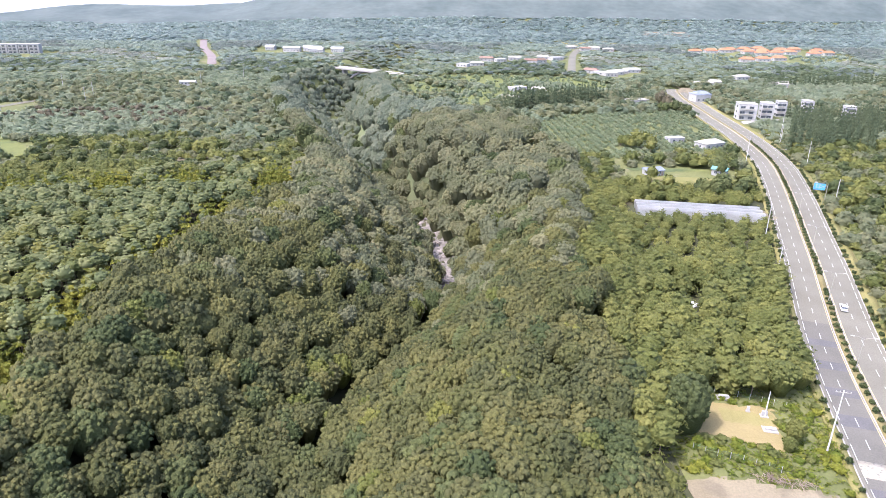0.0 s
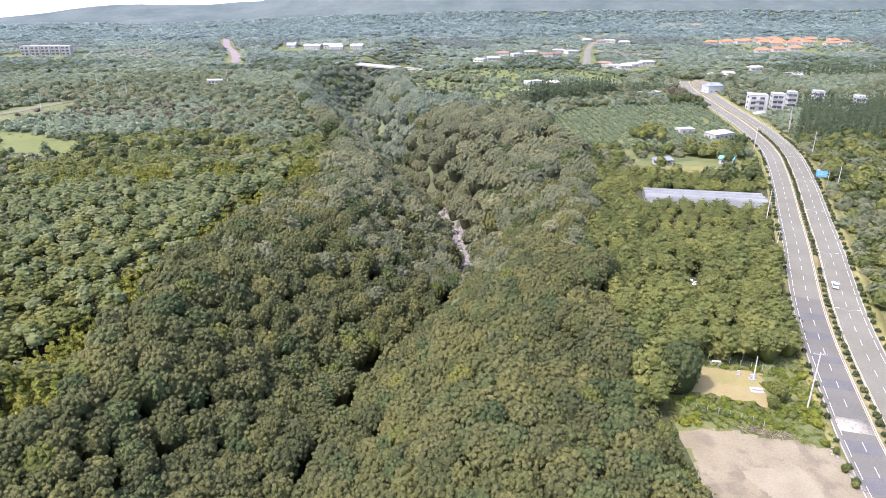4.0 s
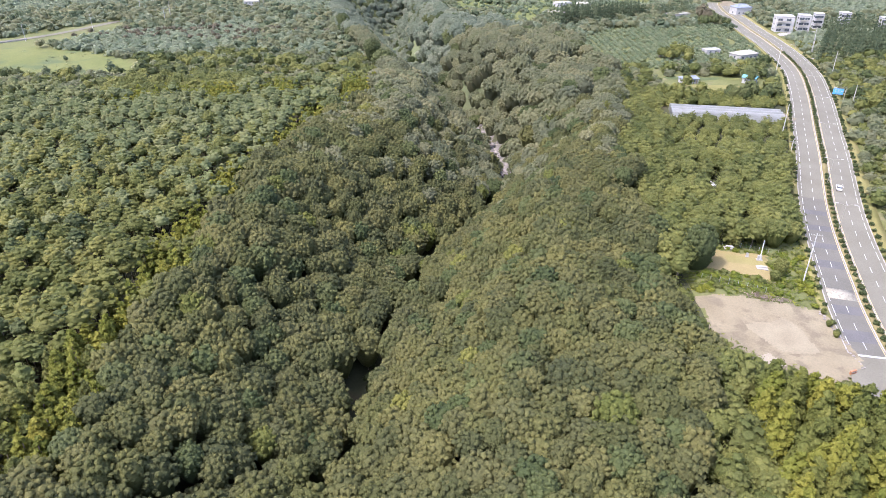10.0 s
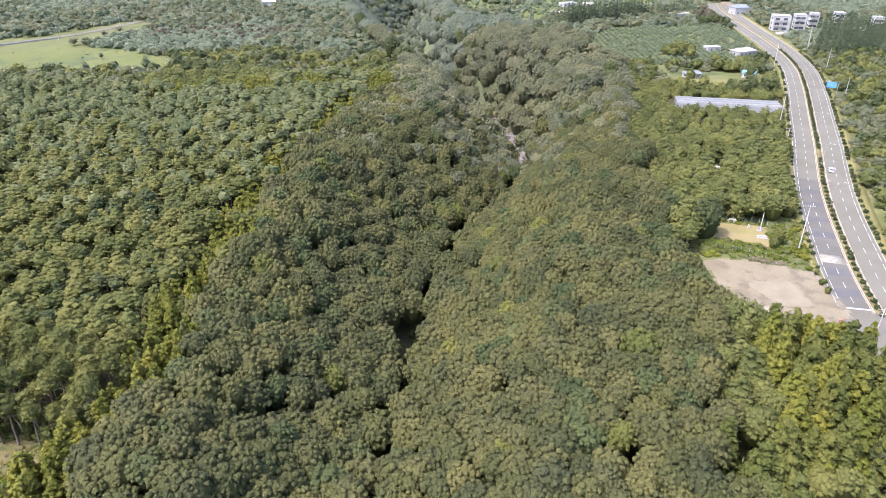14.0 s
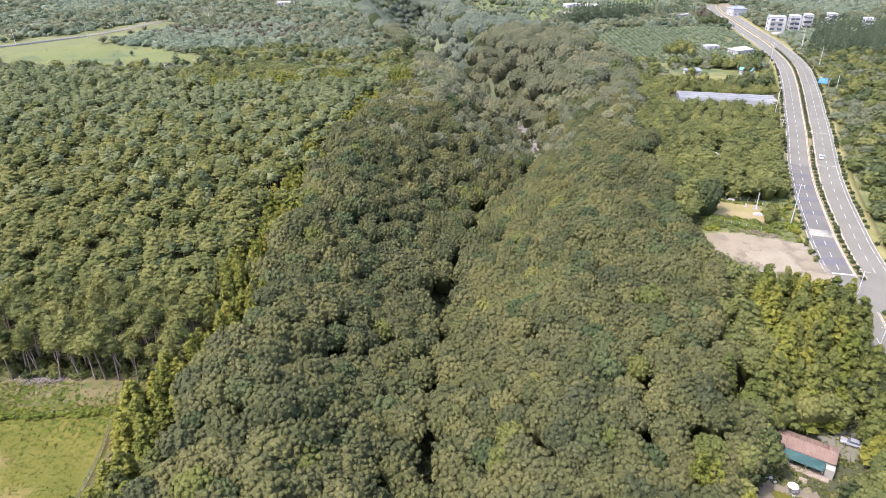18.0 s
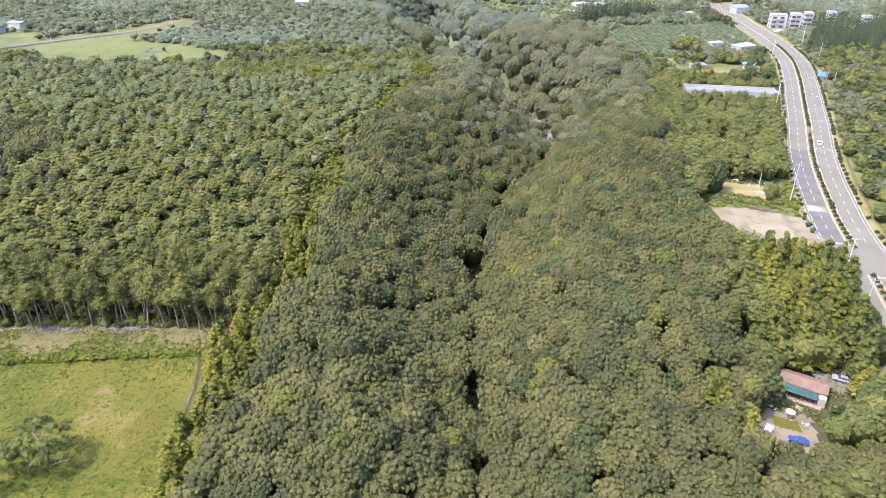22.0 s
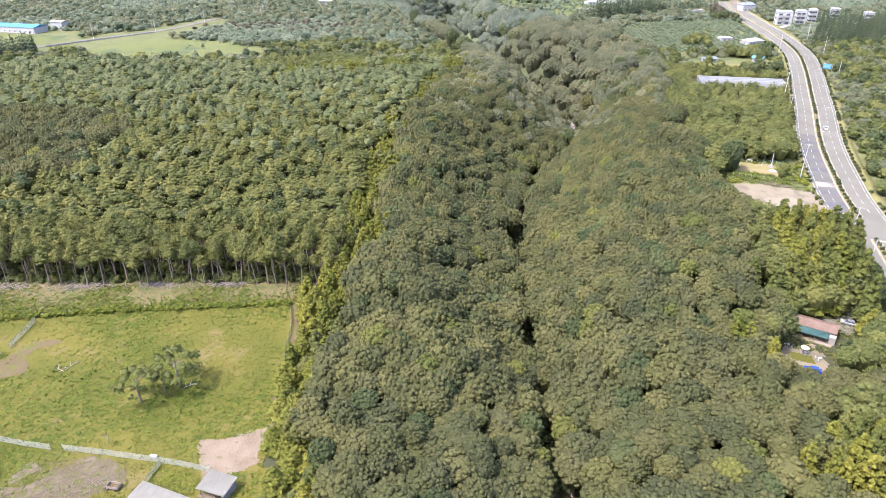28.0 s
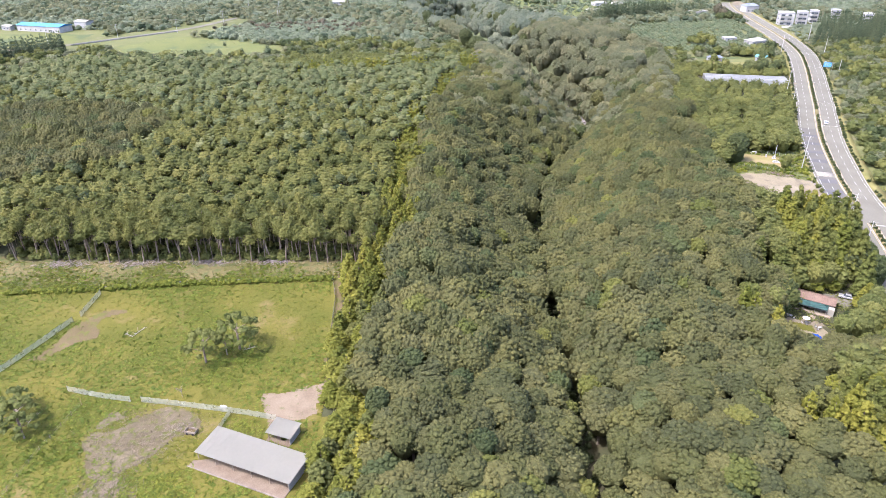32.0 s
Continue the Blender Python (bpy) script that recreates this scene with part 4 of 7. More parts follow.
# cedars
x, y = scatter(-190, 90, -128, 300, 4.4, 0.36, RNG)
zz = zone(x, y); k = zz == 3; x, y = x[k], y[k]
rad = RNG.uniform(3.0, 4.4, len(x)); tall = RNG.uniform(6.0, 9.0, len(x)) + np.where(x > 0, 2.5, np.interp(y, [-30, 5, 40], [-0.5, 3.0, 5.0]))
tall = np.where((x > 14) & (y > 2), RNG.uniform(16, 21, len(x)), np.where((x > 0) & (y < 2), tall + 3, tall))
tall = below_lot(x, y, tall); rad = np.where(x > 0, np.minimum(rad, 0.8 + 0.3 * tall), rad)
nearc = (y < 70)
protos = [tree_prototype("cedar_tree", "conical yellow-green cedar with drooping sprays", lifted(c, 0.6), trunk_arrays(3.2, 0.1, 0.03, 6, 0, 60 + i), LEAF[("cedar", "cedar", "mixed", "cedar")[i]], "cedars of the windbreak") for i, c in enumerate(CEDAR_NEAR)]
k = nearc & (x <= 14)
plant(protos, x[k], y[k], rad[k], tall[k] / 3.5, RNG)
protos = [tree_prototype("conifer_tree", "tall conical conifer with layered mid-green boughs" if lf == "conifer" else "tall conical conifer with bright yellow-green boughs", lifted(c, 0.4), trunk_arrays(2.4, 0.1, 0.03, 6, 0, 70 + i), LEAF[lf], "conifers round the cafe") for i, (c, lf) in enumerate(zip(CEDAR_FULL, ("cedar", "conifer", "cedar", "conifer")))]
k = nearc & (x > 14) & (RNG.uniform(size=len(x)) < 0.72)
cafe_x, cafe_y = np.array([38.0, 44.0, 32.0, 49.0, 47.5, 45.0, 51.0]), np.array([9.5, 9.0, 12.0, -2.0, -9.0, -22.0, -15.0])
cafe_r, cafe_h = np.array([5.4, 4.6, 4.8, 4.2, 4.6, 4.6, 4.8]), np.array([14.0, 12.5, 14.0, 9.5, 9.0, 10.0, 12.0])
plant(protos, np.append(x[k], cafe_x), np.append(y[k], cafe_y), np.append(rad[k] * 1.4, cafe_r), np.append(tall[k], cafe_h) / 3.5, RNG)
x, y, rad, tall = [a[~nearc] for a in (x, y, rad, tall)]
stand("cedar_row", "row of yellow-green cedars edging the pines", CEDAR_LOW, None, x, y, land(x, y) + 1.0, rad, tall / 3.6, LEAF["cedar"], RNG)

# mixed wood beside the road
x, y = scatter(-200, 420, -60, 300, 5.2, 0.36, RNG)
zz = zone(x, y); k = zz == 4; x, y = x[k], y[k]
rad = RNG.uniform(3.0, 4.6, len(x)); tall = RNG.uniform(7, 11, len(x))
tall = np.where((x < 62) & (y < 130), tall + 2.5, tall)
low = inside(x, y, [(66, 196), (70, 300), (160, 300), (150, 196)])
rad, tall = np.where(low, rad * 0.75, rad), np.where(low, tall * 0.5, tall)
tall = below_lot(x, y, tall); rad = np.minimum(rad, 1.2 + 0.45 * tall)
half = RNG.uniform(size=len(x)) < 0.6
stand("mixed_wood", "mixed green wood of pines beside the road", PINE_MID, TRUNK_LOW, x[half], y[half], land(x, y)[half] + tall[half] - 1.5 * rad[half], rad[half] * 1.15, rad[half] * 0.9, LEAF["mixed"], RNG)
stand("mixed_wood", "mixed green broadleaf wood beside the road", BROAD_LOW, TRUNK_LOW, x[~half], y[~half], land(x, y)[~half] + tall[~half] - rad[~half], rad[~half], rad[~half], LEAF["mixed"], RNG)

# scrub and small trees to the north and east of the road
lx, ly = scatter(8, 50, -42, -22, 4.0, 0.36, RNG)
k = zone(lx, ly) == 6; lx, ly = lx[k], ly[k]
lt = np.clip(1.0 * (-20 - ly), 3.2, 9.0)
stand("thicket", "green trees growing up to the edge of the cafe court", BROAD_LOW, TRUNK_LOW, lx, ly, land(lx, ly) + lt - 0.28 * lt - 0.6, 1.4 + 0.24 * lt, 1.2 + 0.24 * lt, LEAF["broad"], RNG)
x, y = scatter(-620, 620, -60, 660, 6.4, 0.4, RNG)
zz = zone(x, y); k = (zz == 5) & (RNG.uniform(size=len(x)) < 0.93); x, y = x[k], y[k]
rad = RNG.uniform(2.2, 4.6, len(x))
kind_of = np.searchsorted([0.42, 0.86], RNG.uniform(size=len(x))) * (wob(x, y, 40.0) < 0.6)
# beyond y 380 scrub and mixed trees swap to paler leaves, haze painted in
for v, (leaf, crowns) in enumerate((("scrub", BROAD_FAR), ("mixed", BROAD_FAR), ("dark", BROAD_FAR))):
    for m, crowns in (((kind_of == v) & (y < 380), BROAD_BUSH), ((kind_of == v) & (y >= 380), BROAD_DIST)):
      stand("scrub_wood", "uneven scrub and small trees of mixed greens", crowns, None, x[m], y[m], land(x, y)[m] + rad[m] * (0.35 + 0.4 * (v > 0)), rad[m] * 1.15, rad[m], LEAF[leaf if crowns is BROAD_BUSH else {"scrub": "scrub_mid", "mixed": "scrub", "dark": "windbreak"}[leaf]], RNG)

x, y = scatter(60, 330, 20, 420, 6.0, 0.4, RNG)
k = (zone(x, y) == 5) & (road_off(x, y) > 16) & (wob(x, y, 17.0) > -1.3); x, y = x[k], y[k]
rad = RNG.uniform(1.7, 3.2, len(x))
stand("roadside_thicket", "dense low green thicket beyond the road verge", BROAD_BUSH, None, x, y, land(x, y) + rad * 0.45, rad * 1.15, rad * 0.8, LEAF["mixed"], RNG)

# orchard bushes in rows
X, Y = np.meshgrid(np.arange(55, 200, 4.2), np.arange(340, 505, 4.2))
x, y = (X + RNG.uniform(-0.6, 0.6, X.shape)).ravel(), (Y + RNG.uniform(-0.6, 0.6, X.shape)).ravel()
k = inside(x, y, ORCHARD) & (np.abs(road_off(x, y)) > 15) & (RNG.uniform(size=len(x)) < 0.9); x, y = x[k], y[k]
rad = RNG.uniform(1.5, 2.2, len(x))
stand("orchard", "low grey-green citrus bushes in rows", BROAD_FAR, None, x, y, land(x, y) + 0.7, rad, rad * 0.9, LEAF["orchard"], RNG, "orchard")

# distant woods, leaving the hamlets, the estate and the far roads open
HAMLETS = [(44, 766, 1), (60, 775, 0), (76, 823, 2), (92, 815, 1), (112, 835, 0), (128, 807, 2), (140, 812, 2), (150, 850, 0), (165, 842, 1), (196, 703, 0), (188, 712, 1), (204, 715, 0), (214, 725, 1),
           (180, 725, 2), (228, 735, 0), (100, 590, 0), (82, 600, 1), (270, 640, 0), (285, 650, 0), (330, 690, 0), (345, 640, 0), (352, 644, 0), (230, 960, 2), (246, 975, 0), (215, 985, 0), (262, 955, 0), (66, 540, 0), (92, 520, 0)]
OPEN = [[(372, 815), (372, 1000), (610, 1000), (600, 905), (500, 820)], [(-222, 860), (-222, 940), (-96, 925), (-96, 865)], [(-560, 830), (-560, 885), (-455, 885), (-455, 830)], [(225, 590), (420, 625), (435, 672), (235, 630)]]
LANES = [[(158, 720), (176, 800), (200, 900), (226, 980)], [(-236, 740), (-262, 850), (-300, 950), (-338, 1080)]]
for far_y0, far_y1, gap, r0, r1 in ((640, 1040, 8.8, 3.4, 5.6), (1040, 1500, 15.0, 6.5, 9.5)):
    x, y = scatter(-1150 if far_y0 < 1000 else -1500, 1250 if far_y0 < 1000 else 1700, far_y0, far_y1, gap, 0.42, RNG)
    k = (np.abs(gorge_u(x, y) + 5) > np.where(y < 750, 47, -1)) & (wob(x, y, 60) > -1.95) & ((np.abs(road_off(x, y)) > 16) | (y > 626))
    for hx, hy, _ in HAMLETS:
        k &= ~((np.abs(x - hx) < 11) & (y < hy + 8) & (y > hy - 30))
    for poly in OPEN + [BRIDGE_GAP, FIELDS_N]:
        k &= ~inside(x, y, poly)
    for ln in LANES:
        k &= ~((np.abs(x - np.interp(y, [p[1] for p in ln], [p[0] for p in ln])) < 11) & (y > ln[0][1]) & (y < ln[-1][1]))
    x, y = x[k], y[k]
    rad = RNG.uniform(r0, r1, len(x))
    stands = wob(x, y, 47.0) + 0.4 * wob(x, y, 13.0)
    # past about y 790 the stands use the most strongly haze-coloured leaves
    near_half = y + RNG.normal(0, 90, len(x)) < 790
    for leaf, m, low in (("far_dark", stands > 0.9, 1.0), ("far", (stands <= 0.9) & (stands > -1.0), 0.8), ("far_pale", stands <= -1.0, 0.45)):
        words = {"far_dark": "dark conifer stands on the rising land", "far_pale": "scrub and rough fields paled for haze in the distance"}.get(leaf, "green woods toned grey for haze on the rising land")
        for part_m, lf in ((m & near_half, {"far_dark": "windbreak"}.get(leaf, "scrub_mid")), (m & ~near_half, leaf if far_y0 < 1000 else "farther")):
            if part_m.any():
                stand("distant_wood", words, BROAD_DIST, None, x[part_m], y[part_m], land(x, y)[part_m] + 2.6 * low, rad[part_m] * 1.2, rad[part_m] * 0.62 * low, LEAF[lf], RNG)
x, y = scatter(-130, 0, 630, 780, 6.0, 0.36, RNG)
k = inside(x, y, BRIDGE_GAP); x, y = x[k], y[k]
stand("gorge_trees", "trees growing low in the gorge under the bridge", BROAD_MID, None, x, y, np.minimum(np.maximum(land(x, y) + 6, -6), 1), np.full(len(x), 5.0), np.full(len(x), 5.0), LEAF["broad_far"], RNG)

# ------------------------------------------------------------------ bare and grassy ground
patch("dirt_lot", LOT, M_DIRT, "pale bare earth lot beside the road", "bare earth")
patch("grass_yard", YARD, M_DRYGRASS, "mown dry yellow lawn of a walled plot", "lawn")
patch("meadow", FIELD, M_MEADOW, "bright green weedy field with bare patches", "field", cell=2.0)
patch("mown_field", MEADOW_N, M_FARFIELD, "smooth bright green mown field", "field", cell=4.0, ragged=2.0)
patch("yard_ground", [(40, 6), (50, 7), (50, 1), (43, -1)], M_ASPHALT, "grey paved strip behind the cafe", "yard", cell=0.7)
patch("courtyard", [(22, -6), (33, -10), (32.5, -19.5), (26.5, -26), (19, -23), (15, -15)], M_DIRT, "pale earth courtyard by the cafe", "courtyard")

# ------------------------------------------------------------------ road furniture and markings
def strip(name, s0, s1, o0, o1, z0, material, parent, thick=0.0, label="", step=2.0):
    ob = new(name, ribbon_mesh(name, s0, s1, o0, o1, z0, material, step, thick))
    ob.parent = parent
    return tagged(ob, label)


def spot(s, off, lift=0.0):
    x, y = road_at(s, off)
    return float(x), float(y), float(road_z(s)) + lift


def heading(s):
    return math.degrees(math.atan2(-float(np.interp(s, RS, RD[:, 0])), float(np.interp(s, RS, RD[:, 1]))))


S_BOX = s_of(90.0, 98.6)
S_DARK = s_of(113, 160)
strip("dark_surfacing", S_GAP1 + 1, S_DARK, -9.4, -1.6, 0.115, M_ASPHALT_DARK, road, label="darker relaid asphalt")
M_BAND = surface("anti_skid_band", (0.078, 0.076, 0.075), (0.095, 0.092, 0.090), 0.9, 0.2, 3.0, 0.1)
for i, ln in enumerate((5.0, 4.2, 3.8, 4.6, 3.6, 4.0, 3.4)):
    s0 = S_GAP1 + 7 + i * 12.2
    if abs(s0 - S_BOX) > 5:
        strip("anti_skid_band", s0, s0 + ln, -9.2, -1.75, 0.125, M_BAND, road, label="dark anti-skid band")
strip("speed_table", S_BOX - 2.6, S_BOX + 2.6, -9.2, -1.7, 0.16, surface("speed_table_paint", (0.20, 0.185, 0.145), (0.27, 0.25, 0.20), 0.85, 0.6, 3.0, 0.1, stain=(0.13, 0.125, 0.11), stain_at=0.55), road, thick=0.1, label="worn pale yellow speed table")
for lo, hi in ((0, S_GAP0), (S_GAP1, S_END)):
    for o in (-1.62, 1.62):
        strip("yellow_line", lo, hi, o - 0.09, o + 0.09, 0.13, M_YELLOW, road)
for side in (-1, 1):
    s = 0.0
    while s < S_END - 3:
        if not (side < 0 and S_GAP0 - 4 < s < S_GAP1 + 2):
            o = side * 9.0
            strip("edge_line", s, s + 5.4, o - 0.09, o + 0.09, 0.132, M_PAINT, road)
        s += 7.0
    s = 0.0
    dash0 = ribbon_mesh("lane_dash", 0, 0.1, 0, 0.1, 0, M_PAINT)
    bm = bmesh.new(); box(bm, -0.085, 0.085, -1.6, 1.6, -0.01, 0.012)
    bm.to_mesh(dash0); bm.free()
    s = 4.0
    while s < S_END - 3:
        if not (S_GAP0 - 1 < s < S_GAP1 + 1):
            d = new("lane_dash", dash0)
            d.parent = road
            x, y, z = spot(s, side * 5.35, 0.137)
            pitch = math.degrees(math.atan2(float(road_z(s + 2) - road_z(s - 2)), 4))
            d.matrix_world = pose(x, y, z, pitch, 0, heading(s))
        s += 8.0
strip("stop_line", S_GAP1 + 1.2, S_GAP1 + 1.9, -9.0, -1.7, 0.14, M_PAINT, road)
strip("stop_line", S_GAP0 - 1.5, S_GAP0 - 0.9, 1.7, 9.0, 0.14, M_PAINT, road)
M_MEDIAN = surface("median_grass", (0.109, 0.094, 0.039), (0.172, 0.148, 0.070), 0.95, 0.3, 3.0, 0.4)
for lo, hi in ((0, S_GAP0), (S_GAP1, S_END)):
    med = new("median", ribbon_mesh("median", lo, hi, -1.05, 1.05, 0.30, M_MEDIAN, 2.0, 0.25))
    tagged(med, "narrow median strip with dry grass and clipped shrubs", "median", kind="structure")
    for o in (-1.2, 1.2):
        strip("kerb", lo, hi, o - 0.14, o + 0.14, 0.28, M_CONCRETE, med, thick=0.22)
for side in (-1, 1):
    for lo, hi in (((0, S_GAP0 - 4), (S_GAP1 + 2, S_END)) if side < 0 else ((0, S_END),)):
        k = new("kerb", ribbon_mesh("kerb", lo, hi, side * 10.2 - 0.15, side * 10.2 + 0.15, 0.22, M_CONCRETE, 2.0, 0.25))
        tagged(k, "pale concrete road kerb", "kerb", kind="structure")
        v = new("verge", ribbon_mesh("verge", lo, hi, side * 10.35, side * (14.5 if side > 0 else 12.6), 0.16, M_VERGE, 2.0, 0.3))
        tagged(v, "dry yellowish grass verge", "verge", kind="structure")
# side road at the junction, running west to the lot and cafe
junction = new("road", fast_mesh("side_road", [(74.5, 54, gz(74.5, 54) + 0.09), (77, 68, gz(77, 68) + 0.09), (72, 67.5, gz(72, 67.5) + 0.09), (69, 60, gz(69, 60) + 0.09)], [0, 1, 2, 3], [4], M_ASPHALT))
tagged(junction, "short asphalt spur leading off the junction", "road", kind="structure")

SHRUB = [broad_crown(200 + i, 7, 12, 0.22, 0.5, 0.9) for i in range(3)]
shrub_me = [shape_mesh("road_shrub", lifted(a, 0.55), LEAF["shrub"]) for a in SHRUB]


def shrub(s, off, r, group, label):
    ob = new("road_shrub", shrub_me[RNG.integers(0, 3)])
    x, y, z = spot(s, off, 0.18)
    ob.matrix_world = pose(x, y, z, 0, 0, RNG.uniform(0, 360)) @ Matrix.Diagonal((r, r, r * 1.05, 1))
    tagged(ob, label, "shrub", group)


s = S_GAP1 - 1
s_far = s_of(197, 393)
while s < s_far:
    if not (s_of(122, 182) < s < s_of(127, 194) and RNG.uniform() < 0.8):
        shrub(s, RNG.uniform(-0.15, 0.15), RNG.uniform(0.62, 0.85), "clipped shrubs of the median", "small round clipped evergreen shrub on the median")
    s += 3.5 + RNG.uniform(-0.4, 0.4)
s = S_GAP0
for i in range(9):
    shrub(s - 1 - i * 3.5, 0.0, 0.75, "clipped shrubs of the median", "small round clipped evergreen shrub on the median")
s = S_GAP1 + 3
while s < s_far:
    if RNG.uniform() < 0.9:
        shrub(s, 10.95 + RNG.uniform(-0.2, 0.2), RNG.uniform(0.6, 0.95), "shrubs along the kerb", "small round shrub on the dry grass verge")
    if RNG.uniform() < 0.75 and s > S_GAP1 + 5:
        shrub(s + 1.5, -10.95 + RNG.uniform(-0.2, 0.2), RNG.uniform(0.5, 0.9), "shrubs along the kerb", "small round shrub on the verge by the wood")
    s += 4.4 + RNG.uniform(-1, 1)


def utility_pole(x, y, tall, rz, arms=2, label="tall grey concrete utility pole with steel crossarms"):
    t = thing("utility_pole", (x, y, gz(x, y)), label, "pole", "utility poles", rz)
    part("shaft", rod((0, 0, -0.5), (0, 0, tall), 0.20, 0.11, 10), M_POLE, t)
    for i in range(arms):
        z = tall - 0.5 - 1.4 * i
        w = 1.5 - 0.25 * i
        part("crossarm", bx(-w, w, -0.06, 0.06, z - 0.06, z + 0.06), M_METALROOF, t)
        for q in (-w + 0.1, -w * 0.4, w * 0.4, w - 0.1):
            part("insulator", rod((q, 0, z + 0.06), (q, 0, z + 0.34), 0.06, 0.04, 6), M_WHITE, t)
    return t


for x, y, tall, rz, arms in ((77.9, 105.3, 16, -15, 1), (114, 196.5, 9, -20, 1), (123.4, 224.7, 15, -20, 0), (178.5, 270.3, 11, -25, 0), (196.8, 327.2, 15, -15, 0),
                             (217.1, 393.6, 16, -10, 0), (213.0, 385.0, 12, -10, 0), (173.9, 346.8, 13, -15, 1), (77.5, 60.0, 9, -15, 2), (66.5, 30.5, 12, -15, 2), (70.5, 117.8, 7, 0, 0),
                             (-168.0, 300.0, 8, 30, 0), (-330, 430, 12, 20, 1), (-420, 380, 12, 20, 1), (-300, 470, 13, 20, 1), (-255, 500, 13, 20, 1), (-372, 404, 12, 20, 1)):
    utility_pole(x, y, tall, rz, arms)


def street_lamp(s):
    x, y, z = spot(s, 0.0, 0.3)
    t = thing("street_lamp", (x, y, z), "pale steel street lamp with two curved arms on the median", "street lamp", "median street lamps", heading(s))
    part("pole", rod((0, 0, -0.3), (0, 0, 9.4), 0.13, 0.07, 8), M_METALROOF, t)
    for q in (-1, 1):
        bm = rod((0, 0, 9.2), (q * 1.3, 0, 9.75), 0.06, 0.05, 6)
        tube(bm, (q * 1.3, 0, 9.75), (q * 2.3, 0, 9.85), 0.05, 0.045, 6)
        arm = part("arm", bm, M_METALROOF, t)
        part("lamp_head", bx(min(q * 2.2, q * 3.2), max(q * 2.2, q * 3.2), -0.17, 0.17, 9.74, 9.92, 0.04), M_WHITE, arm)


for x, y in ((103.5, 136), (119, 174.5), (136, 214), (152, 252), (168, 291), (182, 330), (192, 367)):
    street_lamp(s_of(x, y))

# blue direction sign on a cantilever pole
t = thing("road_sign", (174.0, 271.2, gz(174, 271.2)), "large blue direction sign with white lines on a cantilever pole", "road sign", rz=-20)
part("pole", rod((0, 0, -0.4), (0, 0, 8.6), 0.17, 0.13, 10), M_METALROOF, t)
part("arm", rod((0, 0, 7.6), (-5.0, 0, 7.6), 0.09, 0.08, 8), M_METALROOF, t)
part("arm", rod((0, 0, 6.3), (-5.0, 0, 6.3), 0.09, 0.08, 8), M_METALROOF, t)
M_SIGN = surface("sign_blue", (0.05, 0.22, 0.58), (0.07, 0.27, 0.64), 0.45, 0.3, 2.0, 0.0)
board = part("board", bx(-5.6, -0.9, -0.20, -0.12, 5.6, 8.5, 0.02), M_SIGN, t)
for x0, x1, z0, z1 in ((-4.9, -3.9, 7.7, 8.0), (-3.6, -2.5, 7.7, 8.0), (-4.6, -4.4, 6.2, 7.4), (-4.6, -2.2, 6.7, 6.9), (-2.1, -1.2, 7.0, 7.3), (-3.4, -3.2, 6.1, 7.5)):
    part("marking", bx(x0, x1, -0.225, -0.205, z0, z1), M_WHITE, board)
part("small_board", bx(-5.5, -4.2, -0.2, -0.12, 8.55, 9.2), M_WHITE, t)


# ------------------------------------------------------------------ vehicles
M_TYRE = surface("tyre_rubber", (0.02, 0.02, 0.02), (0.035, 0.035, 0.035), 0.9, 2, 8, 0.1)
M_CARWHITE = surface("white_car_paint", (0.534, 0.534, 0.534), (0.562, 0.562, 0.562), 0.25, 0.5, 3.0, 0.0)
M_CARBLUE = surface("blue_car_paint", (0.012, 0.042, 0.180), (0.018, 0.054, 0.216), 0.25, 0.5, 3.0, 0.0)
M_CARGREY = surface("silver_car_paint", (0.312, 0.320, 0.328), (0.359, 0.367, 0.374), 0.3, 0.5, 3.0, 0.0, 0.5)
M_LIGHT = surface("lamp_glass", (0.6, 0.6, 0.6), (0.7, 0.7, 0.7), 0.1, 1.0, 3.0, 0.0)
M_TAIL = surface("tail_glass", (0.35, 0.02, 0.02), (0.42, 0.03, 0.03), 0.2, 1.0, 3.0, 0.0)


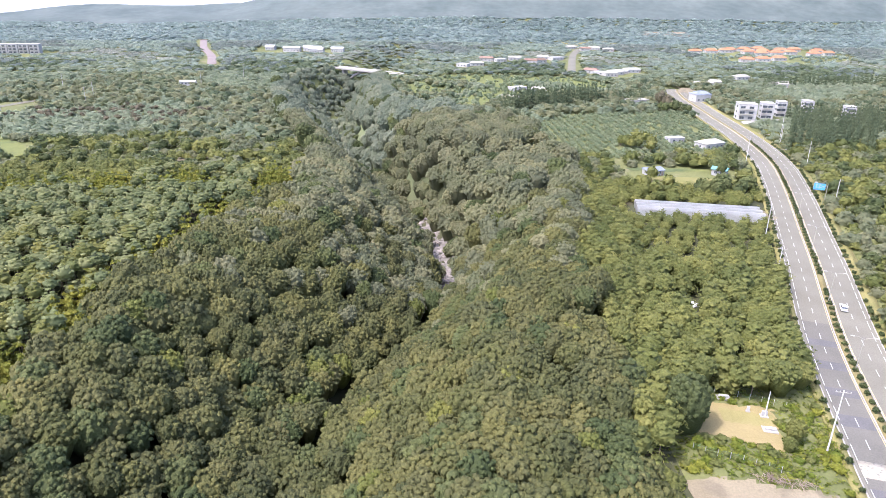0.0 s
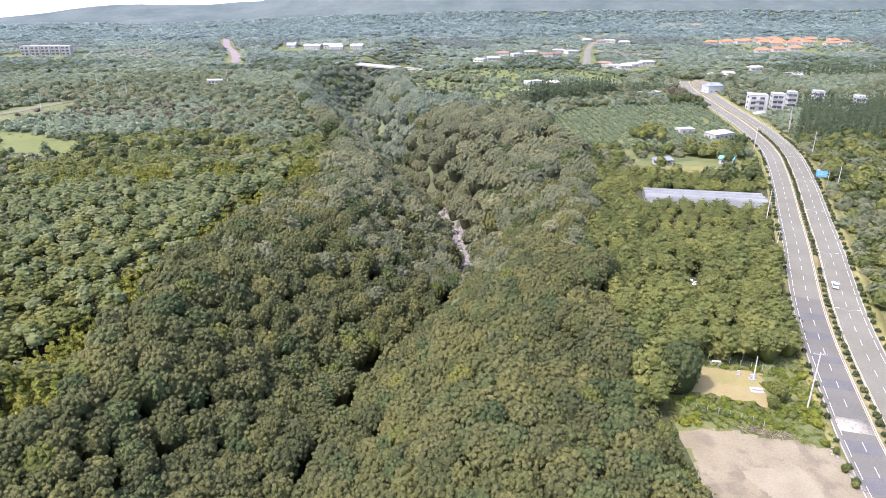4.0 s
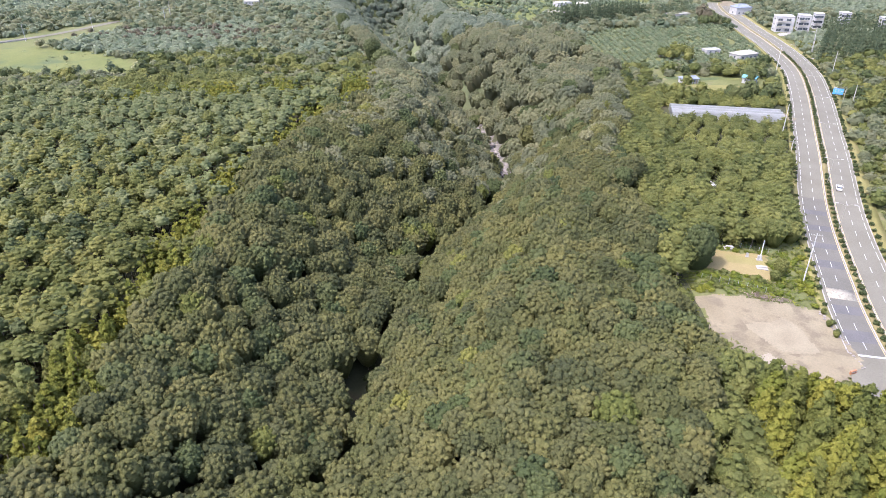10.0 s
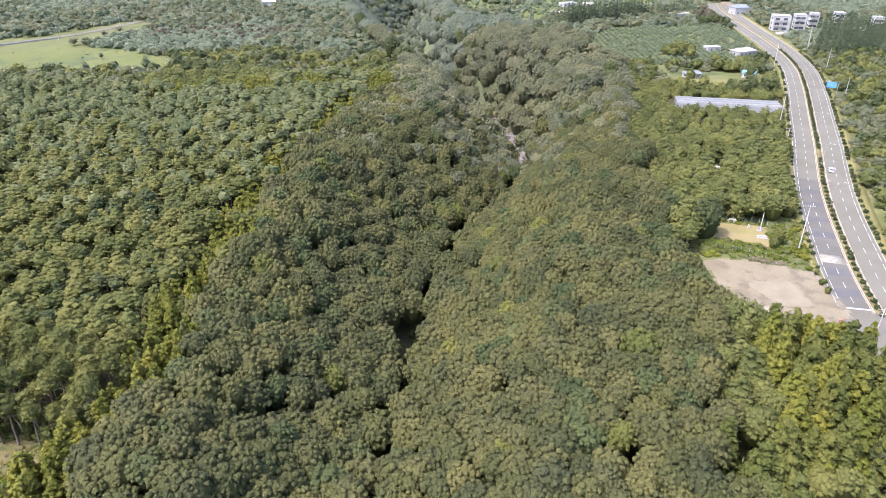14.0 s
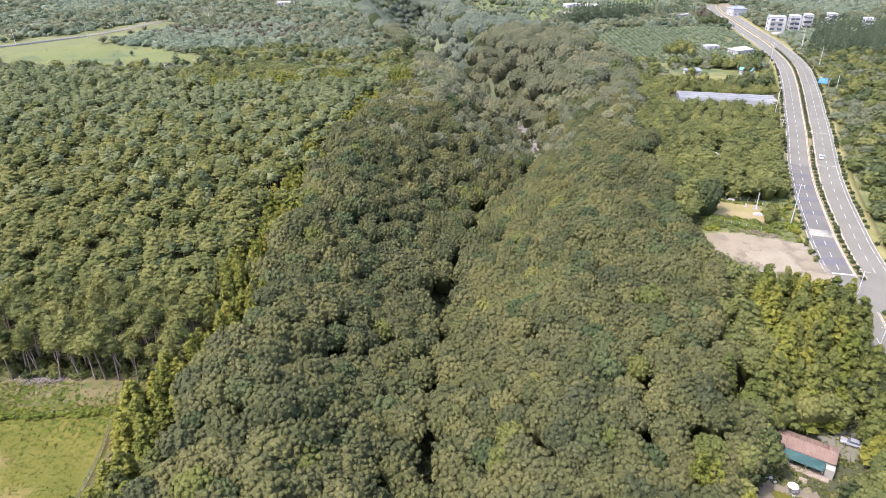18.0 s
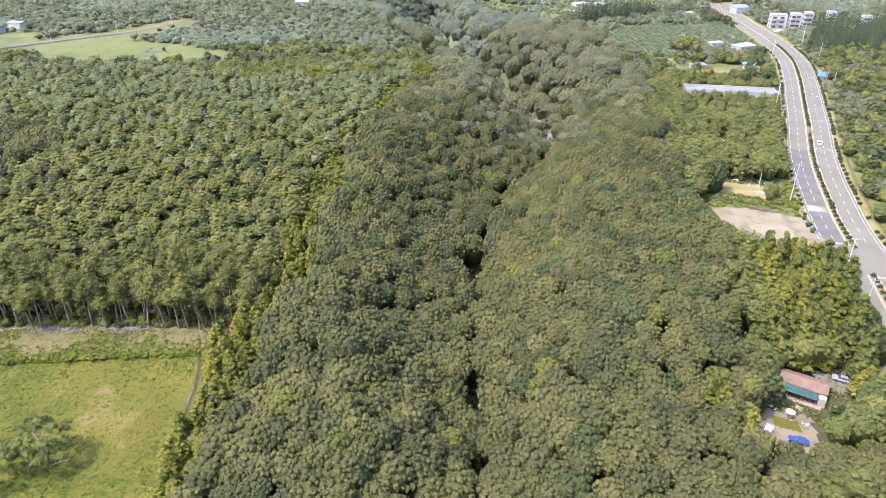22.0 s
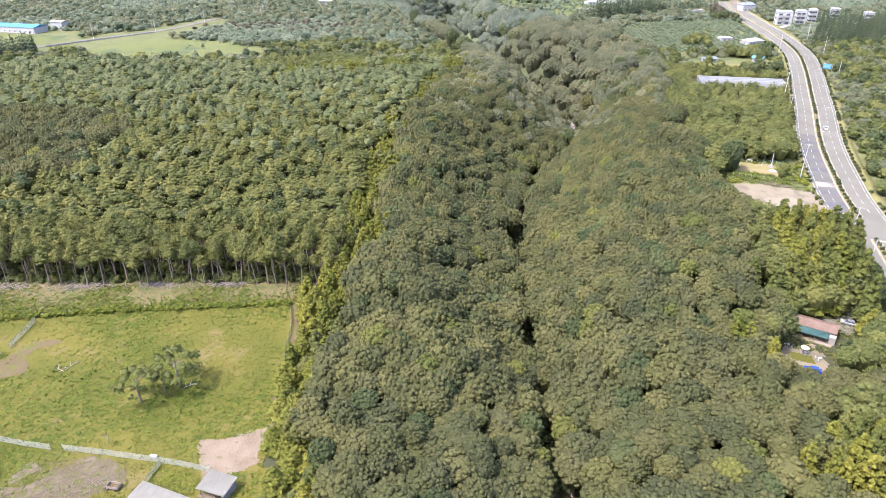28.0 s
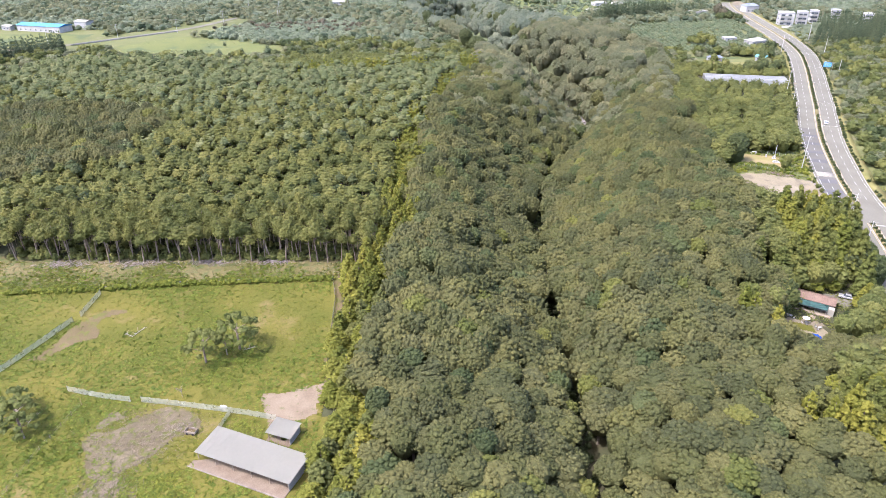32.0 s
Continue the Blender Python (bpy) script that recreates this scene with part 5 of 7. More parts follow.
def car(x, y, z, rz, paint, label, big=False):
    t = thing("car", (x, y, z), label, "car", rz=rz)
    h = 1.75 if big else 1.45
    bm = bmesh.new()
    for v in box(bm, -0.9, 0.9, -2.25, 2.25, 0.28, 0.92):
        if v.co.z > 0.8:
            v.co.x *= 0.96
    bmesh.ops.bevel(bm, geom=bm.edges[:], offset=0.14, segments=3, affect="EDGES", profile=0.6)
    body = part("body", bm, paint, t)
    bm = bmesh.new()
    for v in box(bm, -0.82, 0.82, -1.75, 1.0, 0.86, h):
        if v.co.z > 1.2:
            v.co.x *= 0.82
            v.co.y = v.co.y * 0.66 - 0.25
    bmesh.ops.bevel(bm, geom=bm.edges[:], offset=0.10, segments=2, affect="EDGES", profile=0.6)
    part("cabin", bm, M_GLASS, t, "dark window glass")
    bm = bmesh.new()
    for v in box(bm, -0.66, 0.66, -1.36, 0.38, h - 0.05, h + 0.03):
        v.co.x *= 1.0
    bmesh.ops.bevel(bm, geom=bm.edges[:], offset=0.03, segments=2, affect="EDGES")
    part("roof", bm, paint, t)
    for sx in (-1, 1):
        for yy in (-1.4, 1.4):
            wheel = part("wheel", rod((sx * 0.68, yy, 0.33), (sx * 0.92, yy, 0.33), 0.33, 0.33, 16), M_TYRE, t)
            part("rim", rod((sx * 0.90, yy, 0.33), (sx * 0.935, yy, 0.33), 0.2, 0.18, 12), M_METALROOF, wheel)
        part("headlight", bx(sx * 0.68 - 0.17, sx * 0.68 + 0.17, 2.16, 2.27, 0.62, 0.78, 0.02), M_LIGHT, body)
        part("tail_light", bx(sx * 0.68 - 0.15, sx * 0.68 + 0.15, -2.27, -2.17, 0.66, 0.84, 0.02), M_TAIL, body)
        part("mirror", bx(sx * 0.98 - 0.09, sx * 0.98 + 0.09, 0.62, 0.78, 0.92, 1.06, 0.02), paint, body)
    part("number_plate", bx(-0.25, 0.25, -2.285, -2.262, 0.45, 0.56), M_WHITE, body)
    return t


s_car = s_of(119.5, 170)
x, y, z = spot(s_car, 3.6, 0.11)
car(x, y, z, heading(s_car), M_CARWHITE, "white saloon car on the road's inner lane")
for x, y, rz, p, lb in ((19.4, -15.1, -38, M_CARWHITE, "white saloon car parked by the cafe court"), (25.5, -18.0, 68, M_CARBLUE, "blue saloon car parked by the cafe court"),
                        (21.3, -21.4, 15, M_CARWHITE, "white hatchback parked across the cafe court"), (46.5, 3.3, 60, M_CARGREY, "silver car parked behind the cafe")):
    car(x, y, gz(x, y) + 0.08, rz, p, lb)


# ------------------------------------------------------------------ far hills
# the slope's blue-grey base colour includes the haze in front of it
M_HILL = surface("hazed_hills", (0.052, 0.068, 0.064), (0.084, 0.100, 0.092), 1.0, 0.012, 0.06, 0.0)
bxs = np.arange(-2600, 3400, 60.0)
top = np.interp(bxs, [-2600, -1500, -1130, -1010, -900, -760, -560, -440, -250, 300, 900, 3400], [-10, 4, 10, 24, 38, 44, 42, 52, 100, 130, 150, 170]) + 2 * np.sin(bxs / 130) + 1.5 * np.sin(bxs / 47)
foot = land(bxs, np.full(len(bxs), 1480.0)) - 3
mid_h = foot + (top - foot) * 0.35
V = np.concatenate([np.stack([bxs, np.full(len(bxs), 1480.0), foot], 1), np.stack([bxs, np.full(len(bxs), 1600.0), mid_h], 1), np.stack([bxs, np.full(len(bxs), 1750.0), top], 1), np.stack([bxs, np.full(len(bxs), 2000.0), np.full(len(bxs), -60.0)], 1)])
i = np.arange(len(bxs) - 1); n = len(bxs)
F = np.concatenate([np.stack([i + q * n, i + 1 + q * n, i + 1 + (q + 1) * n, i + (q + 1) * n], 1) for q in range(3)])
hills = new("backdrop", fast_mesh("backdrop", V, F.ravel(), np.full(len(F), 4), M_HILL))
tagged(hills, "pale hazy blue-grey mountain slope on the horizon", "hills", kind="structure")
M_SKY = bpy.data.materials.new("hazy_sky")
_n, _l, _p = nodes_of(M_SKY)
_e = _n.new("ShaderNodeEmission"); _e.inputs[0].default_value = (0.90, 0.95, 1.0, 1); _e.inputs[1].default_value = 0.47
_l.new(_e.outputs[0], _n["Material Output"].inputs["Surface"])
skyline = new("backdrop", fast_mesh("backdrop", [(-3200, 3600, -250), (3200, 3600, -250), (3200, 3600, 300), (-3200, 3600, 300)], [0, 1, 2, 3], [4], M_SKY))
tagged(skyline, "white hazy sky low over the horizon", "sky", kind="structure")


# ------------------------------------------------------------------ buildings
def window(parent, x0, x1, y, z0, z1, face=-1, frame_mat=None):
    """A window in a wall that faces -y (or +y): pane set back in a frame, with a sill."""
    f = face
    bm = bmesh.new()
    for a in ((x0 - 0.08, x1 + 0.08, z1, z1 + 0.1), (x0 - 0.08, x1 + 0.08, z0 - 0.1, z0), (x0 - 0.08, x0, z0, z1), (x1, x1 + 0.08, z0, z1), ((x0 + x1) / 2 - 0.03, (x0 + x1) / 2 + 0.03, z0, z1)):
        box(bm, a[0], a[1], min(y, y + f * 0.07), max(y, y + f * 0.07), a[2], a[3])
    w = part("window", bm, frame_mat or M_WHITE, parent)
    part("pane", bx(x0, x1, min(y + f * 0.01, y + f * 0.035), max(y + f * 0.01, y + f * 0.035), z0, z1), M_GLASS, w, "dark glass")
    return w


def side_window(parent, y0, y1, x, z0, z1, face=-1):
    f = face
    bm = bmesh.new()
    for a in ((y0 - 0.08, y1 + 0.08, z1, z1 + 0.1), (y0 - 0.08, y1 + 0.08, z0 - 0.1, z0), (y0 - 0.08, y0, z0, z1), (y1, y1 + 0.08, z0, z1)):
        box(bm, min(x, x + f * 0.07), max(x, x + f * 0.07), a[0], a[1], a[2], a[3])
    w = part("window", bm, M_WHITE, parent)
    part("pane", bx(min(x + f * 0.01, x + f * 0.035), max(x + f * 0.01, x + f * 0.035), y0, y1, z0, z1), M_GLASS, w, "dark glass")


def walls(l, w, h, t=0.2):
    bm = bmesh.new()
    box(bm, -l / 2, l / 2, -w / 2, -w / 2 + t, -0.8, h)
    box(bm, -l / 2, l / 2, w / 2 - t, w / 2, -0.8, h)
    box(bm, -l / 2, -l / 2 + t, -w / 2 + t, w / 2 - t, -0.8, h)
    box(bm, l / 2 - t, l / 2, -w / 2 + t, w / 2 - t, -0.8, h)
    return bm


def gable(l, w, z, rise, over=0.5, hip=0.0, t=0.16):
    """A pitched roof with its ridge along x, as two thick slopes; hip draws the ridge in."""
    bm = bmesh.new()
    L, W = l / 2 + over, w / 2 + over
    r = L - hip
    pts = [(-L, -W, z), (L, -W, z), (r, 0, z + rise), (-r, 0, z + rise), (-L, W, z), (L, W, z)]
    up = [bm.verts.new(p) for p in pts]
    dn = [bm.verts.new((p[0], p[1], p[2] - t)) for p in pts]
    for f in ((0, 1, 2, 3), (3, 2, 5, 4), (1, 5, 2), (4, 0, 3)):
        bm.faces.new([up[k] for k in f])
        bm.faces.new([dn[k] for k in reversed(f)])
    for a, b in ((0, 1), (1, 5), (5, 4), (4, 0)):
        bm.faces.new((up[a], dn[a], dn[b], up[b]))
    bmesh.ops.recalc_face_normals(bm, faces=bm.faces[:])
    return bm


def house(x, y, l, w, h, rise, rz, wall_m, roof_m, label, name="house", hip=0.0, group="", windows=2, lift=0.0):
    t = thing(name, (x, y, gz(x, y) + lift), label, "house", group, rz)
    wl = part("wall", walls(l, w, h), wall_m, t)
    if rise > 0:
        part("roof", gable(l, w, h + 0.16, rise, 0.5, hip), roof_m, t)
    else:
        part("roof", bx(-l / 2 - 0.15, l / 2 + 0.15, -w / 2 - 0.15, w / 2 + 0.15, h, h + 0.3), roof_m, t)
    for i in range(windows):
        c = -l / 2 + l * (i + 0.7) / (windows + 0.4)
        window(wl, c - 0.7, c + 0.7, -w / 2, 1.0, min(h - 0.4, 2.2))
    part("door", bx(l / 2 - 1.6, l / 2 - 0.7, -w / 2 - 0.06, -w / 2 - 0.005, -0.2, 2.0), M_WOOD, wl)
    side_window(wl, -0.6, 0.6, -l / 2, 1.0, min(h - 0.4, 2.2))
    return t


M_DARKROOF = surface("dark_sheet_roof", (0.12, 0.14, 0.17), (0.18, 0.20, 0.24), 0.85, 0.3, 3.0, 0.05)
M_TEALROOF = surface("teal_sheet_roof", (0.10, 0.24, 0.26), (0.14, 0.30, 0.32), 0.85, 0.3, 3.0, 0.05)
house(110.5, 315.5, 9, 6, 2.6, 1.2, 12, M_GREYWALL, M_DARKROOF, "small shed-like house with a dark grey sheet roof", hip=1.0)
house(145.0, 315.5, 7, 6, 3.0, 1.0, -35, M_GREYWALL, M_TEALROOF, "small building with a teal sheet roof among trees")
house(148.5, 389.0, 10, 6, 3.0, 0.0, 12, M_WHITE, M_WHITE, "low white flat-roofed farm building")
house(164.5, 375.0, 15, 9, 3.4, 1.8, 25, M_WHITE, M_METALROOF, "white farmhouse with a pale grey hipped roof", hip=4.0, windows=4)
house(168.9, 529.0, 18, 9, 4.0, 0.0, 20, M_WHITE, M_METALROOF, "white flat storage building by the orchard")
house(230.5, 552.0, 14, 11, 6.0, 2.5, 10, M_WHITE, M_DARKROOF, "pale two-storey house with a grey-blue roof", hip=4.5, windows=3)


def villa(x, y, rz, l, w, floors, label):
    """A white modern block: stacked storeys with dark strip windows, a roof slab and a pillared ground floor."""
    t = thing("apartment_block", (x, y, gz(x, y)), label, "building", "white villas by the road", rz)
    H = 3.7 * floors
    wl = part("wall", walls(l, w, H), M_WHITE, t)
    part("roof", bx(-l / 2 - 0.2, l / 2 + 0.2, -w / 2 - 0.2, w / 2 + 0.2, H, H + 0.35), M_WHITE, t)
    # grey slab over the white wall: this face's shade is put into its colour
    part("side_wall", bx(l / 2 + 0.002, l / 2 + 0.3, -w / 2 + 0.1, w / 2 - 0.1, -0.5, H - 0.1), M_GREYWALL, t, "side wall toned grey for its shaded face")
    for k in range(floors):
        z = 3.7 * k
        if k:
            part("balcony", bx(-l / 2 + 0.6, l / 2 - 2.0, -w / 2 - 1.3, -w / 2 - 0.003, z - 0.1, z + 0.12), M_WHITE, t)
            part("railing", bx(-l / 2 + 0.6, l / 2 - 2.0, -w / 2 - 1.3, -w / 2 - 1.22, z + 0.12, z + 0.95), M_METALROOF, t)
        for c in (-l / 4 - 0.3, l / 4 - 0.6):
            window(wl, c - 1.7, c + 1.5, -w / 2, z + 0.7, z + 2.4)
        side_window(wl, -1.5, 1.5, -l / 2, z + 0.9, z + 2.2)


villa(231.0, 470.5, -12, 12.5, 11, 3, "white three-storey villa block with dark strip windows")
villa(248.0, 474.0, -12, 8.0, 9, 3, "white stepped villa block with balconies")
villa(263.0, 482.0, -12, 6.0, 8, 3, "white villa block half hidden by windbreak trees")
villa(285.5, 486.0, -10, 6.5, 8, 3, "white narrow villa block behind tall trees")
villa(303.0, 462.0, -10, 6.5, 8, 3, "white villa block behind tall trees")
patch("forecourt", [(222, 458), (232, 462), (262, 472), (258, 464), (232, 452), (219, 449)], M_CONCRETE, "pale concrete forecourt of the villas", "forecourt", cell=1.5)

# plastic greenhouse of joined arched spans
t = thing("greenhouse", (109.0, 254.4, gz(109, 254)), "long low greenhouse of pale plastic film in arched spans", "greenhouse", rz=-11.5)
for k in range(3):
    c = -4.4 + 4.4 * k
    bm = bmesh.new()
    ring = [[bm.verts.new((xx, c + 2.2 * math.cos(a), 2.1 + 1.5 * math.sin(a))) for a in np.linspace(math.pi, 0, 9)] for xx in (-25.5, -13, 0, 13, 25.5)]
    for r0, r1 in zip(ring, ring[1:]):
        for a in range(8):
            bm.faces.new((r0[a], r1[a], r1[a + 1], r0[a + 1]))
    bmesh.ops.solidify(bm, geom=bm.faces[:], thickness=0.06)
    span = part("roof_span", bm, M_PLASTIC, t, "arched plastic film roof")
    for xx in np.arange(-24.5, 25.6, 4.45):
        bm = bmesh.new()
        last = None
        for a in np.linspace(math.pi, 0, 7):
            p = (xx, c + 2.26 * math.cos(a), 2.12 + 1.57 * math.sin(a))
            if last:
                tube(bm, last, p, 0.04, 0.04, 4)
            last = p
        part("hoop", bm, M_METALROOF, span)
    for e in (-25.5, 25.5):
        bm = bmesh.new()
        fan = [bm.verts.new((e, c + 2.2 * math.cos(a), 2.1 + 1.5 * math.sin(a))) for a in np.linspace(math.pi, 0, 9)]
        fan += [bm.verts.new((e, c + 2.2, -0.3)), bm.verts.new((e, c - 2.2, -0.3))]
        bm.faces.new(fan)
        bmesh.ops.solidify(bm, geom=bm.faces[:], thickness=0.08)
        part("end_wall", bm, M_PLASTIC, t)
for yy in (-6.62, 6.62):
    part("side_wall", bx(-25.5, 25.5, yy - 0.03, yy + 0.03, -0.3, 2.12), M_PLASTIC, t)
house(72.6, 171.2, 7.0, 2.4, 1.9, 0.3, -70, M_GREYWALL, M_WHITE, "low white-roofed hut among the roadside trees", "hut", windows=1)
patch("bare_strip", [(128, 236), (142, 252), (138, 262), (132, 240)], M_DIRT, "bare earth at the greenhouse end", "bare earth")
patch("garden_plot", [(100, 300), (98, 311), (148, 308), (147, 297)], M_VERGE, "strips of dry garden beds", "garden")
patch("garden_plot", [(101, 322), (100, 329), (140, 326), (140, 320)], M_FARFIELD, "green garden beds beside a shed", "garden")
patch("bare_plot", [(118, 372), (130, 380), (134, 374), (121, 366)], M_DIRT, "reddish bare plot in the orchard", "bare earth")

# village houses, the white sheds and the orange-roofed estate in the distance
for k, (x, y, c) in enumerate(HAMLETS):
    house(x, y, 13 + 2 * (k % 3), 9, 3.4, (1.6, 0.0, 2.0)[c], (k * 37) % 60 - 30, M_WHITE, (M_METALROOF, M_WHITE, M_TILE_RED)[c],
          ("white village house with a pale grey roof", "white flat-roofed village house", "white village house with a red tiled roof")[c], "village_house", hip=(2.5, 0, 2.0)[c], group="village houses", windows=3)
k = 0
for r, row in enumerate(((383, 945, 5), (412, 850, 3), (445, 975, 6), (470, 930, 5))):
    for q in range(row[2]):
        k += 1
        house(row[0] + q * 26, row[1] + ((q * 7) % 5) * 5, 17, 10, 3.6, 2.8, (k * 29) % 24 - 12, M_WHITE, M_ORANGE, "white estate house with a bright orange roof", "estate_house", hip=4.0, group="orange-roofed estate", windows=3)
for x, y, l in ((-172, 905, 22), (-146, 912, 24), (-138, 890, 18), (-112, 900, 16), (-204, 925, 12)):
    house(x, y, l, 11, 4.5, 2.0, -6, M_WHITE, M_WHITE, "long white farm shed", "farm_shed", group="white farm sheds", windows=5)
for q in range(5):
    x = -535 + q * 13
    villa(x, 870, 5, 11, 9, 3, "distant white apartment block in a row")

# bridge over the gorge
t = thing("bridge", (-62, 727, 9.0), "pale concrete road bridge spanning the gorge", "bridge", rz=-39.7)
part("deck", bx(-48, 48, -5, 5, -0.6, 0.6), M_CONCRETE, t)
for yy in (-4.9, 4.9):
    part("parapet", bx(-48, 48, yy - 0.15, yy + 0.15, 0.6, 1.7), M_WHITE, t)
bm = bmesh.new()
for a in range(14):
    x0, x1 = -26 + a * 52 / 14, -26 + (a + 1) * 52 / 14
    z0, z1 = -9 * (x0 / 26) ** 2 - 0.9, -9 * (x1 / 26) ** 2 - 0.9
    tube(bm, (x0, 0, z0), (x1, 0, z1), 1.3, 1.3, 6)
part("arch", bm, M_CONCRETE, t)
for xx in (-34, 34):
    part("pier", bx(xx - 1, xx + 1, -3, 3, -24, -0.6), M_CONCRETE, t)

# distant roads
def lane(name, pts, w, material, label, lift=0.5):
    s, xy, d = spline(pts, 4.0)
    nrm = np.stack([d[:, 1], -d[:, 0]], 1)
    a, b = xy - nrm * w / 2, xy + nrm * w / 2
    z = land(xy[:, 0], xy[:, 1], False) + lift
    V = np.concatenate([np.column_stack([a, z]), np.column_stack([b, z])])
    n = len(xy); i = np.arange(n - 1)
    F = np.stack([i, i + n, i + n + 1, i + 1], 1)
    return tagged(new(name, fast_mesh(name, V, F.ravel(), np.full(len(F), 4), material)), label, "road", kind="structure")


lane("road", [(-560, 318), (-470, 342), (-420, 360), (-399, 375), (-370, 404), (-335, 440), (-318, 468), (-300, 515)], 7, M_ASPHALT, "narrow grey country road past the mown field", 0.3)
lane("road", [(158, 720), (176, 800), (200, 900), (226, 980)], 9, M_ASPHALT, "pale distant road climbing the hill", 0.6)
lane("road", [(-236, 760), (-262, 850), (-300, 950), (-338, 1080)], 10, surface("pink_road", (0.132, 0.107, 0.101), (0.162, 0.137, 0.127), 0.9, 0.1, 1.0, 0.1), "pinkish unpaved road cut through distant woods", 0.6)
t = thing("road_barrier", (-367, 407, gz(-367, 407)), "low grey concrete barrier along the country road", "barrier", rz=45.5)
for q in range(9):
    part("panel", bx(-45 + q * 10, -35.1 + q * 10, -4.2, -3.9, 0, 1.0), M_CONCRETE, t)
house(-456.5, 443, 48, 15, 5.0, 1.6, -16, M_WHITE, M_BLUE, "long white warehouse with a bright blue roof", "warehouse", windows=8)
house(-424, 452, 13, 10, 7.0, 1.0, -16, M_WHITE, M_METALROOF, "white two-storey house beside the warehouse", windows=3)
house(-492, 448, 10, 8, 3.5, 0.8, -16, M_WHITE, M_METALROOF, "small white outbuilding beside the warehouse", windows=2)
patch("mown_field", [(-560, 350), (-470, 362), (-410, 378), (-396, 396), (-405, 425), (-560, 425)], M_FARFIELD, "bright green lawn before the warehouse", "field", cell=5.0)
patch("dry_field", [(230, 600), (420, 640), (430, 668), (240, 625)], M_DIRT, "wide pale fallow field", "field", cell=6.0, lift=0.3)
patch("far_field", [(-190, 935), (-60, 950), (-120, 1010), (-260, 1020)], M_FARFIELD, "pale green terraced fields on the hill", "field", cell=10.0, lift=1.0)


# ------------------------------------------------------------------ the weedy field
def fence(pts, h, label, post_gap=2.5, lean=0.0, post_m=None):
    """Posts, a top wire and a sheet of pale netting, sagging between posts."""
    s, xy, d = spline(pts, post_gap)
    t = thing("net_fence", (xy[0][0], xy[0][1], gz(*xy[0])), label, "fence", "net fences of the field")
    o = np.array([xy[0][0], xy[0][1], gz(*xy[0])])
    P = [np.array([p[0], p[1], gz(p[0], p[1])]) - o for p in xy]
    for p in P:
        part("post", rod(p + np.array([0, 0, -0.3]), p + np.array([lean, 0, h + 0.1]), 0.055, 0.05, 6), post_m or M_METALROOF, t)
    for a, b in zip(P, P[1:]):
        bm = bmesh.new()
        n = 4
        rows = []
        for k in range(n + 1):
            q = a + (b - a) * k / n
            sag = 0.12 * math.sin(math.pi * k / n)
            rows.append((bm.verts.new((q[0], q[1], q[2] + 0.02)), bm.verts.new((q[0] + lean * 0.5, q[1], q[2] + h * 0.5)), bm.verts.new((q[0] + lean, q[1], q[2] + h - sag))))
        for r0, r1 in zip(rows, rows[1:]):
            bm.faces.new((r0[0], r1[0], r1[1], r0[1])); bm.faces.new((r0[1], r1[1], r1[2], r0[2]))
        bmesh.ops.solidify(bm, geom=bm.faces[:], thickness=0.02)
        part("netting", bm, M_MESH, t)
    return t


M_MESH = bpy.data.materials.new("pale_netting")
_n, _l, _p = nodes_of(M_MESH)
_p.inputs["Base Color"].default_value = (0.46, 0.47, 0.38, 1)
_p.inputs["Roughness"].default_value = 0.8
_tr = _n.new("ShaderNodeBsdfTransparent"); _mx = _n.new("ShaderNodeMixShader")
_w = _n.new("ShaderNodeTexNoise"); _w.inputs["Scale"].default_value = 1.2
_g = _n.new("ShaderNodeNewGeometry"); _l.new(_g.outputs["Position"], _w.inputs["Vector"])
_r = _n.new("ShaderNodeMapRange"); _r.inputs[3].default_value, _r.inputs[4].default_value = 0.3, 0.75
_l.new(_w.outputs[0], _r.inputs[0]); _l.new(_r.outputs[0], _mx.inputs[0])
_l.new(_p.outputs[0], _mx.inputs[1]); _l.new(_tr.outputs[0], _mx.inputs[2]); _l.new(_mx.outputs[0], _n["Material Output"].inputs["Surface"])

fence([(-214, -45), (-210.4, -39.2), (-202, -15)], 2.0, "leaning pale net fence between two grass fields")
fence([(-200.8, -12.5), (-200.5, 0.5)], 2.0, "short pale net fence by the wall")
fence([(-187.5, -46.8), (-178, -49.2), (-169.0, -50.8)], 2.0, "sagging pale net fence across the field")
fence([(-166.0, -50.9), (-156, -52.3), (-145.2, -54.1), (-137, -55.6), (-129.1, -57.5)], 2.0, "pale net fence running to the small shed")
fence([(-141.5, -55.2), (-142.6, -60.6)], 1.8, "short net fence beside the long shed", 1.8)
fence([(-125.2, 9.5), (-122.6, -2), (-121.8, -12), (-120.6, -25), (-119.5, -38.7)], 1.7, "net fence along the cedar edge of the field", 2.6)

